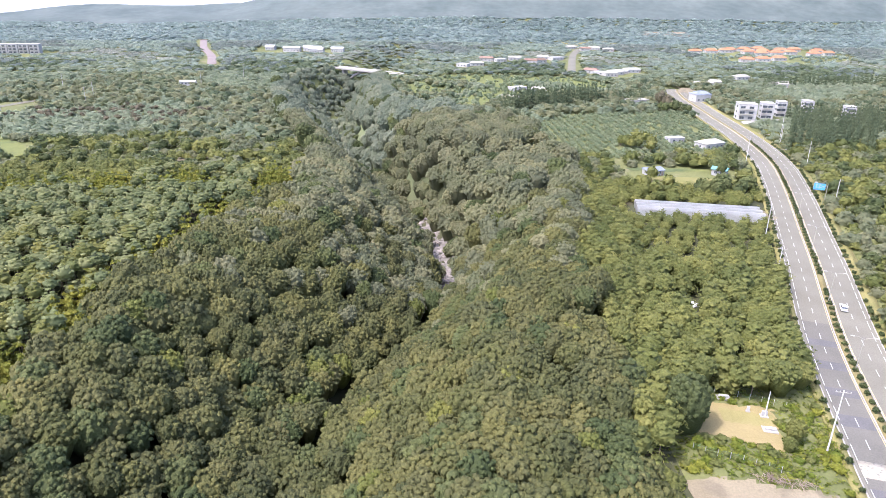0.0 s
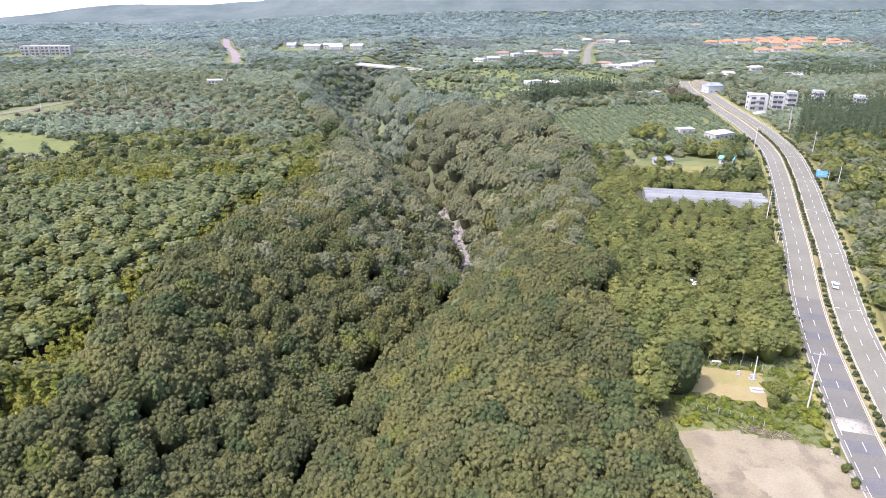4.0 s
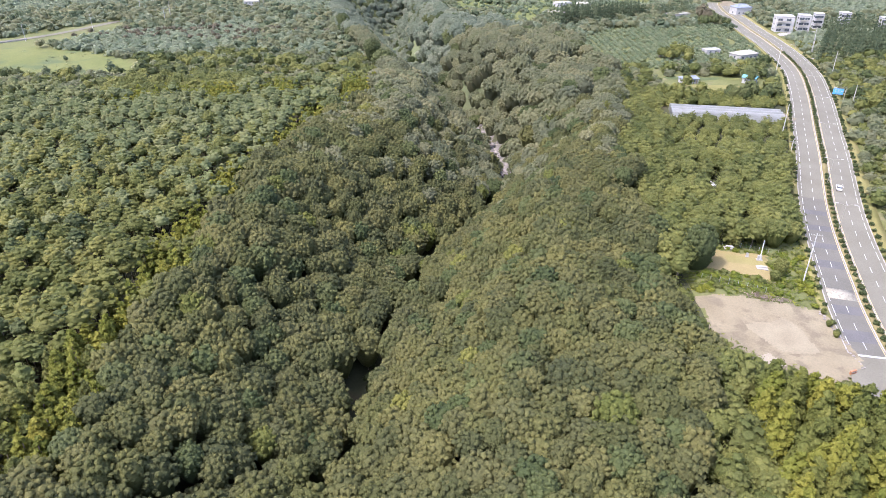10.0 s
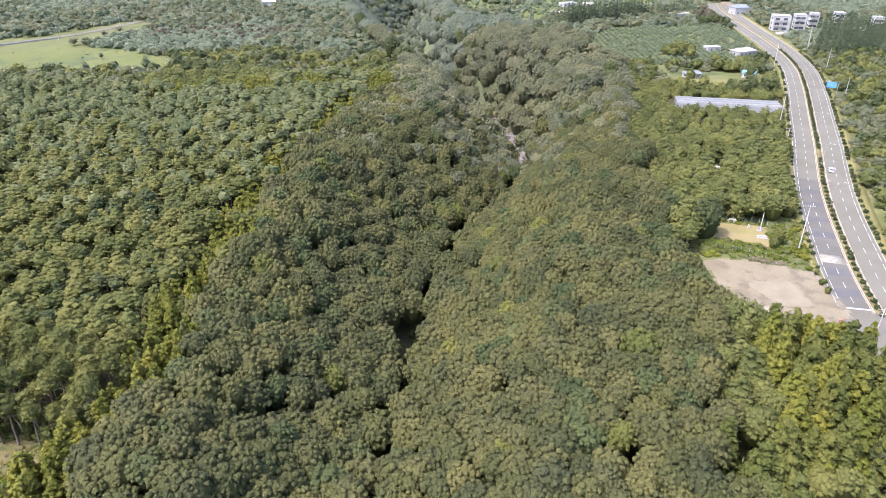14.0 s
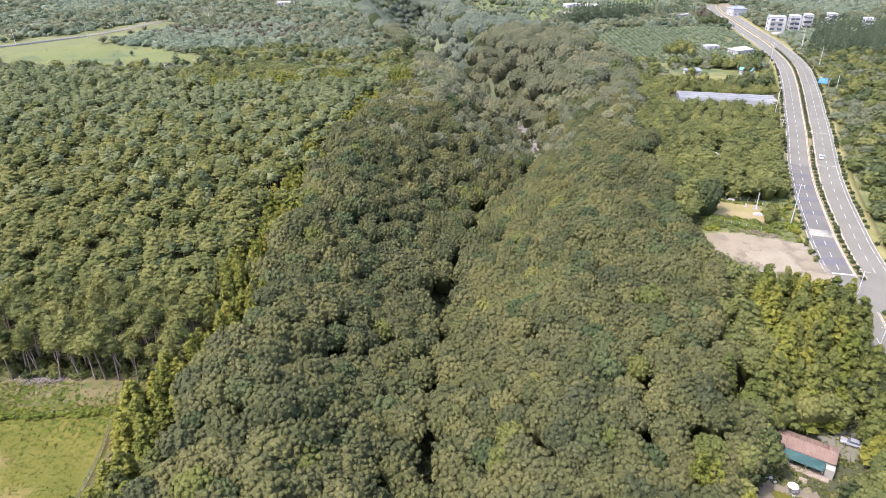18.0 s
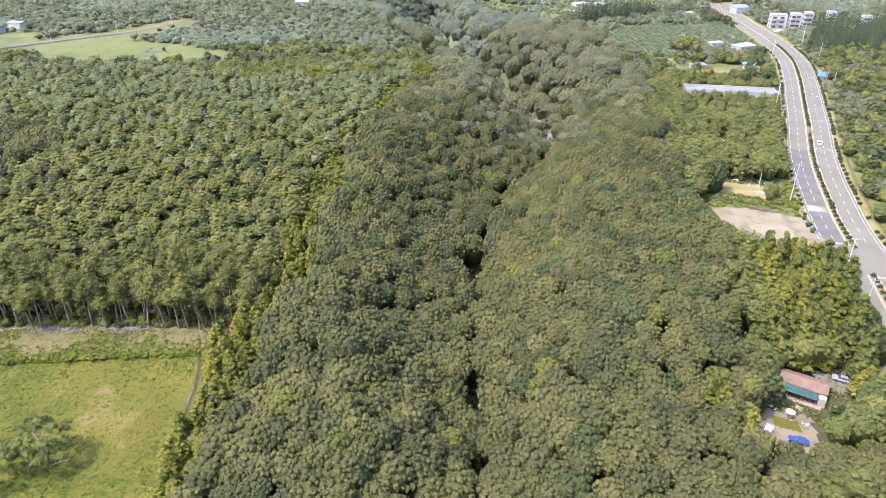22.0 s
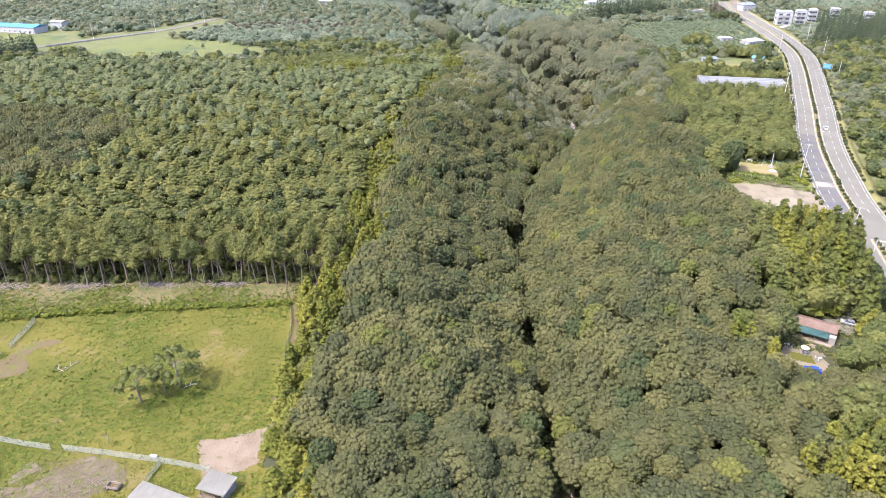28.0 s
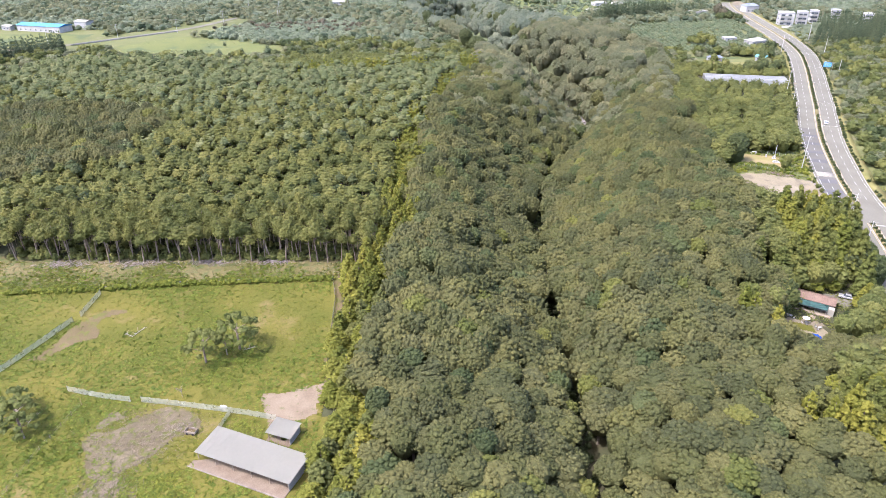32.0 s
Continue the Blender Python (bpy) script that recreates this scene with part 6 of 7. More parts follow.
# vine-covered stone wall at the north of the field, stone by stone
t = thing("field_wall", (-180, 6, gz(-180, 6)), "low dark stone wall overgrown with green vines", "wall")
stone_me = []
for k in range(6):
    rr = np.random.default_rng(300 + k)
    stone_me.append(mesh_of("stone", ICO_V * rr.uniform(0.75, 1.1, (len(ICO_V), 1)) * np.array([0.36, 0.26, 0.24]), ICO_F, M_STONE))
wall_pts = [(-232, 1.0), (-207, 2.6), (-180, 6.2), (-150, 8.6), (-125.3, 10.2)]
ws, wxy, wd = spline(wall_pts, 0.72)
zb = gz(-180, 6)
for k, p in enumerate(wxy):
    for lv in range(3 if k % 3 else 2):
        ob = new("stone", stone_me[(k * 7 + lv * 3) % 6])
        ob.parent = t
        ob.matrix_parent_inverse = Matrix()
        ob.location = (p[0] + 180 + (0.3 if lv else 0), p[1] - 6, gz(p[0], p[1]) - zb + 0.2 + 0.42 * lv)
        ob.rotation_euler = (0, 0, (k * 1.7) % 3.1)
vx = np.interp(RNG.uniform(0, ws[-1], 800), ws, wxy[:, 0]); vy = np.interp(vx, wxy[:, 0], wxy[:, 1]) + RNG.normal(-0.3, 0.5, len(vx))
stand("vines", "green creeper hanging over the stone wall", BROAD_FAR, None, vx, vy, land(vx, vy) + RNG.uniform(0.1, 1.2, len(vx)), RNG.uniform(0.5, 1.2, len(vx)), RNG.uniform(0.4, 0.8, len(vx)), LEAF["weed_bright"], RNG, "creeper")

def wire_fence(pts, label):
    s, xy, d = spline(pts, 4.0)
    o = np.array([xy[0][0], xy[0][1], gz(*xy[0])])
    t = thing("wire_fence", o, label, "fence")
    P = [np.array([p[0], p[1], gz(p[0], p[1])]) - o for p in xy]
    for k, p in enumerate(P):
        part("post", rod(p + np.array([0, 0, -0.3]), p + np.array([0.12 * math.sin(k * 2.3), 0.1 * math.cos(k * 1.7), 1.45]), 0.06, 0.05, 6), M_WOOD, t)
    for a, b in zip(P, P[1:]):
        for z in (0.6, 1.2):
            part("wire", rod(a + np.array([0, 0, z]), b + np.array([0, 0, z]), 0.012, 0.012, 4), M_METALROOF, t)


wire_fence([(-184.5, -84), (-184, -72), (-183, -63), (-181.3, -52)], "old fence of grey timber posts and wire")

# bare and dry places
patch("bare_patch", [(-134.2, -48), (-127, -45), (-121, -44), (-118, -40), (-117.5, -56), (-124, -58), (-130.5, -57.5), (-133, -54)], surface("trodden_earth", (0.125, 0.096, 0.064), (0.178, 0.142, 0.098), 0.95, 0.25, 3.0, 0.4, stain=(0.085, 0.085, 0.035), stain_at=0.6), "pale sandy bare earth beside the sheds", "bare earth", 0.12, 0.6, 1.2)
BRUSH = [(-167, -52.5), (-154, -53.5), (-146, -57), (-148, -61.5), (-153, -63.5), (-156, -70), (-159.5, -74), (-158.5, -84), (-172, -82), (-165.5, -75), (-175, -67), (-173.5, -61.5)]
M_BRUSH = surface("dead_brush_ground", (0.080, 0.064, 0.036), (0.118, 0.098, 0.062), 0.95, 0.25, 4.0, 0.9, stain=(0.074, 0.078, 0.020), stain_at=0.50)
patch("bare_patch", BRUSH, M_BRUSH, "greyish trampled ground with dead stalks", "bare earth", 0.12, 0.4, 2.2)
M_RED = surface("reddish_earth", (0.078, 0.060, 0.028), (0.104, 0.080, 0.042), 0.95, 0.2, 3.0, 0.5, stain=(0.080, 0.085, 0.020), stain_at=0.52)
patch("bare_patch", [(-205, -31.5), (-201, -23), (-195.5, -14), (-189, -8.5), (-186.5, -10), (-190, -15.5), (-195, -25), (-199, -34)], M_RED, "reddish bare earth strip in the grass", "bare earth", 0.12, 0.7, 1.6)
patch("bare_patch", [(-124, 13), (-120.5, 14), (-120.6, 2), (-118.4, -36), (-119.6, -39), (-121.6, -10)], M_RED, "reddish track beside the fence", "bare earth", 0.11, 0.7, 0.5)
patch("scrub_strip", [(-330, 26), (-119, 25), (-122, 13), (-150, 11), (-180, 9), (-207, 6), (-330, 3)], surface("dry_scrub", (0.080, 0.074, 0.026), (0.128, 0.104, 0.050), 0.95, 0.12, 1.8, 0.8, stain=(0.058, 0.072, 0.022), stain_at=0.5, stain_scale=0.5), "dry brush strip at the foot of the pines", "scrub", 0.12, 1.2, 1.0)
patch("pale_patch", [(55, 83), (63, 88), (68, 82), (66, 75), (58, 75)], surface("sandy_gravel", (0.160, 0.138, 0.094), (0.192, 0.168, 0.116), 0.95, 0.2, 3.0, 0.2), "paler sandy area of the lot", "bare earth", 0.13, 0.6, 0.9)
patch("pale_patch", [(51, 72), (55, 74), (58, 69.5), (53.5, 67.5)], surface("white_sand", (0.200, 0.176, 0.130), (0.232, 0.208, 0.158), 0.95, 0.2, 3.0, 0.2), "small heap of pale sand spread on the lot", "bare earth", 0.16, 0.5, 0.4)

# weeds: clumps over field, verges and waste ground
def tuft(seed):
    rng, s = np.random.default_rng(seed), Shape()
    d = dirs(5, rng, 0.8)
    s.cards(d * 0.55 * np.array([1, 1, 0.5]), d + rng.normal(0, 0.4, d.shape), 0.36, rng, 0.5)
    return s.arrays()


TUFTS = [tuft(400 + i) for i in range(5)]
def weeds(poly, n, lo, hi, leaf, label, thr=-0.6, sc=9.0, high=0.62):
    xs, ys = [p[0] for p in poly], [p[1] for p in poly]
    x, y = RNG.uniform(min(xs), max(xs), n), RNG.uniform(min(ys), max(ys), n)
    k = inside(x, y, poly) & (wob(x, y, sc) + RNG.normal(0, 0.5, n) > thr)
    for bad in (LOT, YARD, CAFE_COURT, [(-134.2, -48), (-121, -45.5), (-118.5, -57), (-130.5, -58)], [(-166, -64), (-162, -57), (-153, -57), (-156, -66), (-163, -74)], [(-203.5, -31), (-194.5, -14.5), (-190, -14.5), (-199, -31)], [(-146, -72), (-141, -62), (-116, -72), (-121, -83)]):
        k &= ~inside(x, y, bad)
    k &= np.abs(road_off(x, y)) > 11.5
    x, y = x[k], y[k]
    r = RNG.uniform(lo, hi, len(x))
    stand("weeds", label, TUFTS, None, x, y, land(x, y) + 0.04, r, r * high, LEAF[leaf], RNG, "weeds")


weeds([(-260, 5), (-125, 8), (-118, -40), (-118, -120), (-260, -120)], 38000, 0.4, 1.0, "grass", "tall green weeds in the field", -1.6, 15.0, 0.30)
weeds([(-260, 5), (-125, 8), (-118, -40), (-118, -120), (-260, -120)], 30000, 0.6, 1.6, "clump", "spreading green creepers and weed clumps in the field", -0.25, 10.0, 0.34)
stalk_x, stalk_y = RNG.uniform(-180, -142, 5200), RNG.uniform(-88, -50, 5200)
_k = inside(stalk_x + RNG.normal(0, 1.8, 5200), stalk_y + RNG.normal(0, 1.8, 5200), BRUSH)
stalk_x, stalk_y = stalk_x[_k], stalk_y[_k]
stand("dead_stalks", "grey-brown dead weed stalks on trampled ground", TUFTS, None, stalk_x, stalk_y, land(stalk_x, stalk_y) + 0.05, RNG.uniform(0.3, 0.7, len(stalk_x)), RNG.uniform(0.2, 0.4, len(stalk_x)), LEAF["stalks"], RNG, "weeds")
weeds([(-300, 21), (-120, 21), (-120, 12), (-210, 4), (-300, 3)], 2600, 0.4, 1.0, "scrub", "dry brush and weeds below the pines", -1.0)
weeds([(-300, 21), (-120, 21), (-120, 12), (-210, 4), (-300, 3)], 9000, 0.5, 1.2, "grass", "green weeds below the pines", -0.3, 5.0)
weeds([(-300, 21), (-121, 21), (-122, 13), (-210, 5), (-300, 4)], 5200, 0.6, 1.7, "clump", "rank dark green clumps between wall and pines", -0.2, 6.0, 0.5)
weeds([(40, 55), (40, 135), (95, 150), (88, 60)], 3000, 0.5, 1.2, "weed_bright", "lush green weeds round the bare lot", -1.8, 9.0, 0.5)
weeds([(40, 55), (40, 135), (95, 150), (88, 60)], 4200, 0.5, 1.3, "clump", "rank green creepers round the bare lot", -0.8, 7.0, 0.5)
weeds([(10, -34), (12, 15), (60, 20), (60, -38)], 3600, 0.6, 1.5, "mixed", "green undergrowth round the cafe", -1.6)
weeds([(95, 60), (200, 360), (260, 360), (150, 60)], 5000, 0.8, 1.8, "mixed", "rank green growth beyond the road verge", -1.6)
weeds([(95, 60), (200, 360), (260, 360), (150, 60)], 1500, 0.8, 2.2, "scrub", "paler scrub beyond the road verge", 0.3)
weeds([(120, 190), (135, 180), (185, 330), (150, 300)], 900, 0.6, 1.3, "mixed", "green growth by the road's inner edge", -1.6)

weeds([(-159, -77), (-145, -73), (-141, -84), (-143, -92), (-160, -92)], 1500, 0.6, 1.4, "weed_bright", "lush bright green weeds in front of the shed", -1.2, 7.0, 0.4)
weeds([(-143, -56), (-133, -58), (-131, -64), (-142, -62)], 340, 0.6, 1.3, "weed_bright", "lush bright green weeds between the sheds", -1.6, 7.0, 0.4)
weeds([(-186, -66), (-176, -62), (-173, -70), (-186, -76)], 150, 0.9, 1.9, "clump", "low dark green bushes in the field", -0.3, 4.0, 0.7)
weeds([(-212, -30), (-204, -14), (-199, -14), (-206, -34)], 500, 0.6, 1.4, "clump", "rank green clumps along the net fence", -0.6, 4.0, 0.5)
weeds([(-184, -17), (-172, -17), (-172, -27), (-184, -27)], 130, 0.7, 1.5, "clump", "low bushes round the fallen branches", -0.2, 3.0, 0.6)
weeds([(-152, -22), (-138, -22), (-138, -36), (-152, -36)], 260, 0.6, 1.4, "clump", "tall weeds under the lone trees", -0.6, 4.0, 0.6)

weeds([(-182, -50), (-146, -50), (-146, -68), (-156, -90), (-178, -90)], 2600, 0.4, 1.0, "grass", "yellow-green weeds over the rim of the trampled ground", 0.2, 5.0, 0.35)

weeds([(-352, 362), (-326, 404), (-266, 388), (-226, 360), (-214, 335), (-262, 326), (-340, 336)], 900, 0.9, 2.4, "scrub", "straggling bushes in the mown field", 0.7, 16.0, 0.6)

# brush piles of cut branches at the foot of the pines
def brush_pile(cx, cy, l, w, n, label, thick=0.05, wood=None):
    bm = bmesh.new()
    for k in range(n):
        x, y = RNG.normal(0, l / 2.5), RNG.normal(0, w / 2.5)
        a, ln, z = RNG.uniform(0, 3.14), RNG.uniform(0.8, 2.6), abs(RNG.normal(0, 0.35))
        dx, dy = ln / 2 * math.cos(a), ln / 2 * math.sin(a)
        tube(bm, (x - dx, y - dy, z), (x + dx, y + dy, z + RNG.uniform(-0.1, 0.5)), thick, thick * 0.6, 4)
    ob = part("brush_pile", bm, wood or M_DEAD, None)
    ob.matrix_world = pose(cx, cy, gz(cx, cy), 0, 0, 3)
    tagged(ob, label, "brush", kind="stuff")


M_DEAD = surface("dead_wood", (0.161, 0.130, 0.118), (0.260, 0.223, 0.198), 0.9, 0.8, 6.0, 0.3)
for x, y, l, w in ((-222, 19.5, 14, 3), (-196, 20, 13, 3), (-170, 21, 12, 2.6), (-147, 21.5, 9, 2.4)):
    brush_pile(x, y, l, w, 240, "long heap of greyish cut branches below the pines")

x, y = RNG.uniform(-245, -120, 380), 22.5 + 12 * RNG.uniform(0, 1, 380) ** 1.6
stand("undergrowth", "bushy undergrowth between the pine trunks", BROAD_FAR, None, x, y, land(x, y) + RNG.uniform(0.2, 1.6, len(x)), RNG.uniform(0.8, 2.3, len(x)), RNG.uniform(0.8, 2.8, len(x)), LEAF["mixed"], RNG, "undergrowth")

brush_pile(-162, -64, 15, 13, 420, "scattered dead stalks and twigs on trampled ground", 0.022, BARK)
brush_pile(-163, -80, 9, 5, 200, "dark tangle of dead stalks in the grass", 0.022, BARK)
brush_pile(-152, -60, 6, 4, 90, "tangle of dead stalks beside the old trailer", 0.02)
# lone trees and dead wood in the field
FIELD_LEAF = LEAF["field_tree"]
lone = [tree_prototype("field_tree", "small dark broadleaf tree standing alone in grass", lifted(broad_crown(500 + i, 20, 14, 0.10, 0.20, fine=False), 1.4), trunk_arrays(1.7, 0.07, 0.03, 6, 7, 80 + i, 0.6), FIELD_LEAF, "trees in the field") for i in range(2)]
lx = np.array([-154.4, -146.4, -149.5, -193.0, -196.5, -189.5, -203.0]); ly = np.array([-34.5, -28.5, -31.0, -60.0, -55.0, -64.0, -70.0])
plant(lone, lx, ly, np.array([5.2, 6.0, 3.0, 4.8, 4.2, 4.0, 5.0]), np.array([4.6, 5.0, 2.8, 3.4, 2.9, 3.1, 3.6]), RNG)


def bare_tree(x, y, h, label):
    rng = np.random.default_rng(int(abs(x * 10)))
    t = thing("bare_tree", (x, y, gz(x, y)), label, "tree")
    part("trunk", rod((0, 0, -0.3), (0.2, 0, h), 0.09, 0.04, 6), M_DEAD, t)
    for k in range(9):
        z, a, ln = h * rng.uniform(0.4, 1.0), rng.uniform(0, 6.28), rng.uniform(0.8, 1.8)
        part("branch", rod((0.1, 0, z), (0.1 + ln * math.cos(a), ln * math.sin(a), z + ln * 0.7), 0.035, 0.012, 5), M_DEAD, t)


bare_tree(-156.0, -49.0, 3.6, "small grey leafless tree beside the net fence")
bare_tree(-191.5, -61.5, 3.2, "pale dead branches under a field tree")


def fallen(x, y, rz, ln, label):
    t = thing("fallen_branch", (x, y, gz(x, y) + 0.15), label, "dead wood", "fallen branches", rz)
    part("stem", rod((-ln / 2, 0, 0.1), (ln / 2, 0.3, 0.5), 0.10, 0.05, 7), M_BONE, t)
    for a, b in (((-ln * 0.1, 0.1, 0.25), (ln * 0.1, 1.3, 1.1)), ((ln * 0.2, 0.2, 0.35), (ln * 0.5, -0.9, 0.9)), ((-ln * 0.3, 0, 0.2), (-ln * 0.4, 0.9, 0.6))):
        part("limb", rod(a, b, 0.08, 0.04, 6), M_BONE, t)


M_BONE = surface("bleached_wood", (0.21, 0.185, 0.155), (0.34, 0.31, 0.27), 0.85, 0.8, 6.0, 0.2)
fallen(-179.0, -20.5, 60, 4.2, "bleached fallen branch lying in the grass")
fallen(-181.5, -22.0, 150, 3.0, "bleached fallen branch lying in the grass")
fallen(-143.5, -28.5, 20, 3.6, "bleached fallen branch under a lone tree")
fallen(-191.0, -57.5, 80, 4.0, "bleached forked branch by field trees")

# sheds
def shed(x, y, rz, l, w, h0, h1, posts, label, base):
    """An open-fronted shed with a single-pitch sheet roof; the front faces -y."""
    t = thing("shed", (x, y, gz(x, y)), label, "shed", "field sheds", rz)
    bm = bmesh.new()
    L, W = l / 2 + 0.4, w / 2 + 0.4
    up = [bm.verts.new(p) for p in ((-L, -W, h0), (L, -W, h0), (L, W, h1), (-L, W, h1))]
    bm.faces.new(up)
    bmesh.ops.solidify(bm, geom=bm.faces[:], thickness=0.10)
    roof = part("roof", bm, M_METALROOF, t, "pale galvanised sheet roof")
    n = int(l / 1.8)
    for k in range(n):
        xx = -L + (k + 0.5) * 2 * L / n
        part("rib", rod((xx, -W, h0 + 0.012), (xx, W, h1 + 0.012), 0.014, 0.014, 4), M_METALROOF, roof)
    part("back_wall", bx(-l / 2, l / 2, w / 2 - 0.12, w / 2, -0.4, h1 - 0.25), M_GREYWALL, t)
    part("side_wall", bx(l / 2 - 0.12, l / 2, -w / 2, w / 2 - 0.122, -0.4, h0 - 0.16), M_GREYWALL, t)
    for k in range(posts):
        xx = -l / 2 + 0.2 + k * (l - 0.5) / (posts - 1)
        part("post", bx(xx - 0.07, xx + 0.07, -w / 2 + 0.05, -w / 2 + 0.19, -0.3, h0 - 0.12), M_WOOD, t)
    part("beam", bx(-l / 2, l / 2 - 0.13, -w / 2 + 0.04, -w / 2 + 0.16, h0 - 0.34, h0 - 0.14), M_WOOD, t)
    x0, x1, y0, y1 = base
    part("floor", bx(x0, x1, y0, y1, -0.45, 0.10, 0.04), M_EARTHFLOOR, t, "packed earth floor slab")
    return t


M_EARTHFLOOR = surface("packed_earth", (0.122, 0.092, 0.066), (0.160, 0.128, 0.094), 0.95, 0.4, 4.0, 0.4)
t = shed(-131.4, -71.4, -21.5, 25.4, 8.0, 2.7, 3.3, 6, "long open-fronted shed with a pale sheet roof", (-13.6, 12.7, -6.4, 3.8))
part("kerb", bx(-13.8, 12.7, -6.7, -6.42, -0.3, 0.16, 0.05), surface("worn_kerb", (0.125, 0.105, 0.080), (0.205, 0.185, 0.155), 0.95, 0.7, 3.0, 0.6), t, "worn concrete kerb")
shed(-126.0, -62.6, -19, 6.3, 4.6, 2.3, 2.8, 2, "small open-fronted shed with a pale sheet roof", (-3.4, 3.1, -3.0, 2.2))
t = thing("cart", (-149.2, -61.8, gz(-149.2, -61.8)), "rusty old trailer body standing in dead weeds", "trailer", rz=-10)
for a in ((-1.4, 1.4, -0.8, -0.72, 0.4, 1.1), (-1.4, 1.4, 0.72, 0.8, 0.4, 1.1), (-1.4, -1.32, -0.718, 0.718, 0.4, 1.1), (1.32, 1.4, -0.718, 0.718, 0.4, 1.1)):
    part("side_board", bx(*a), M_WOOD, t)
part("floor", bx(-1.318, 1.318, -0.718, 0.718, 0.4, 0.48), M_RED, t)
for sx in (-0.8, 0.8):
    for sy in (-0.86, 0.86):
        part("wheel", rod((sx, sy - 0.08, 0.28), (sx, sy + 0.08, 0.28), 0.3, 0.3, 14), M_TYRE, t)
t = thing("water_trough", (-143.8, -53.2, gz(-143.8, -53.2)), "white bathtub-like trough hung at the net fence", "trough", rz=-12)
bm = bx(-0.9, 0.9, -0.4, 0.4, 0.35, 0.9, 0.1)
part("tub", bm, M_WHITE, t)
part("stand", bx(-0.6, 0.6, -0.3, 0.3, -0.1, 0.35), M_CONCRETE, t)

# ------------------------------------------------------------------ streambed boulders
bed_y = np.arange(228, 349, 8.0)
bed_x = np.interp(bed_y, GORGE_Y, GORGE_X)
patch("streambed", [(a - 6.5, b) for a, b in zip(bed_x, bed_y)] + [(a + 6.5, b) for a, b in zip(bed_x[::-1], bed_y[::-1])], surface("stream_gravel", (0.105, 0.096, 0.086), (0.185, 0.170, 0.155), 0.9, 0.4, 2.5, 0.8), "pale gravel bed of a dry stream", "streambed", 0.25, 1.0, 0.8)
for k in range(210):
    y = RNG.uniform(236, 340); u = RNG.normal(0, 3.4)
    x = float(np.interp(y, GORGE_Y, GORGE_X)) + u
    r = RNG.uniform(0.5, 1.9)
    if k == 0:
        boulder = [mesh_of("boulder", ICO_V * np.random.default_rng(600 + q).uniform(0.7, 1.1, (len(ICO_V), 1)) * np.array([1, 0.85, 0.6]), ICO_F, M_ROCK) for q in range(5)]
    ob = new("boulder", boulder[k % 5])
    ob.matrix_world = pose(x, y, gz(x, y) + 0.15 * r, 0, 0, RNG.uniform(0, 360)) @ Matrix.Diagonal((r, r, r, 1))
    tagged(ob, "pale grey boulder in the dry streambed", "boulder", "boulders of the streambed")

# ------------------------------------------------------------------ the mown yard
t = thing("yard_fence", (63.4, 128.0, gz(63.4, 128)), "green wire fence with pale posts round a mown yard", "fence")
o = Vector((63.4, 128.0, gz(63.4, 128)))
ring = [(57.5, 128.5), (63.4, 127.6), (70, 124.8), (77.5, 121.5)]
ring2 = [(48.5, 105.5), (53, 102.5), (58, 100.3), (64, 98.2)]
M_FENCEGREEN = surface("green_wire", (0.10, 0.19, 0.10), (0.14, 0.24, 0.14), 0.6, 0.8, 6.0, 0.0)
for pts in (ring, ring2):
    s, xy, d = spline(pts, 2.4)
    L = [Vector((p[0], p[1], gz(p[0], p[1]))) - o for p in xy]
    for p in L:
        part("post", rod(p + Vector((0, 0, -0.2)), p + Vector((0, 0, 1.6)), 0.06, 0.06, 6), M_WHITE, t)
    for a, b in zip(L, L[1:]):
        for z in (0.4, 0.8, 1.2, 1.5):
            part("wire", rod(a + Vector((0, 0, z)), b + Vector((0, 0, z)), 0.012, 0.012, 4), M_FENCEGREEN, t)


def slab_stone(x, y, sx, sy, h, rz, mats, label):
    t = thing("stone_marker", (x, y, gz(x, y) + 0.05), label, "stone marker", "stones on the mown yard", rz)
    part("base", bx(-sx, sx, -sy, sy, -0.1, 0.25, 0.03), M_CONCRETE, t)
    part("slab", bx(-sx * 0.7, sx * 0.7, -sy * 0.35, sy * 0.35, 0.25, h, 0.04), mats, t)


slab_stone(64.0, 125.4, 1.6, 0.9, 0.9, -12, M_WHITE, "low white stone slab at the lawn's edge")
slab_stone(67.4, 119.8, 0.5, 0.4, 1.4, -12, M_WHITE, "small upright white stone on the lawn")
slab_stone(70.4, 118.0, 0.9, 0.7, 1.5, -12, M_GREYWALL, "grey upright stone on a plinth on the lawn")
slab_stone(69.0, 112.6, 1.6, 1.2, 0.7, -12, M_WHITE, "broad white stone table on the lawn")
patch("lawn_ridge", [(61, 121.5), (73, 118), (70, 112.5), (60, 115.5)], surface("greener_lawn", (0.160, 0.144, 0.055), (0.205, 0.176, 0.078), 0.95, 0.2, 3.0, 0.4), "slightly greener raised centre of the lawn", "lawn", 0.11, 0.5, 0.3)
big = [tree_prototype("dark_tree", "large round dark evergreen tree beside the lawn", lifted(broad_crown(520, 120, 9, 0.042, 0.120), 1.0), trunk_arrays(1.1, 0.08, 0.04, 7, 6, 91, 0.5), LEAF["dark"], "dark evergreen trees")]
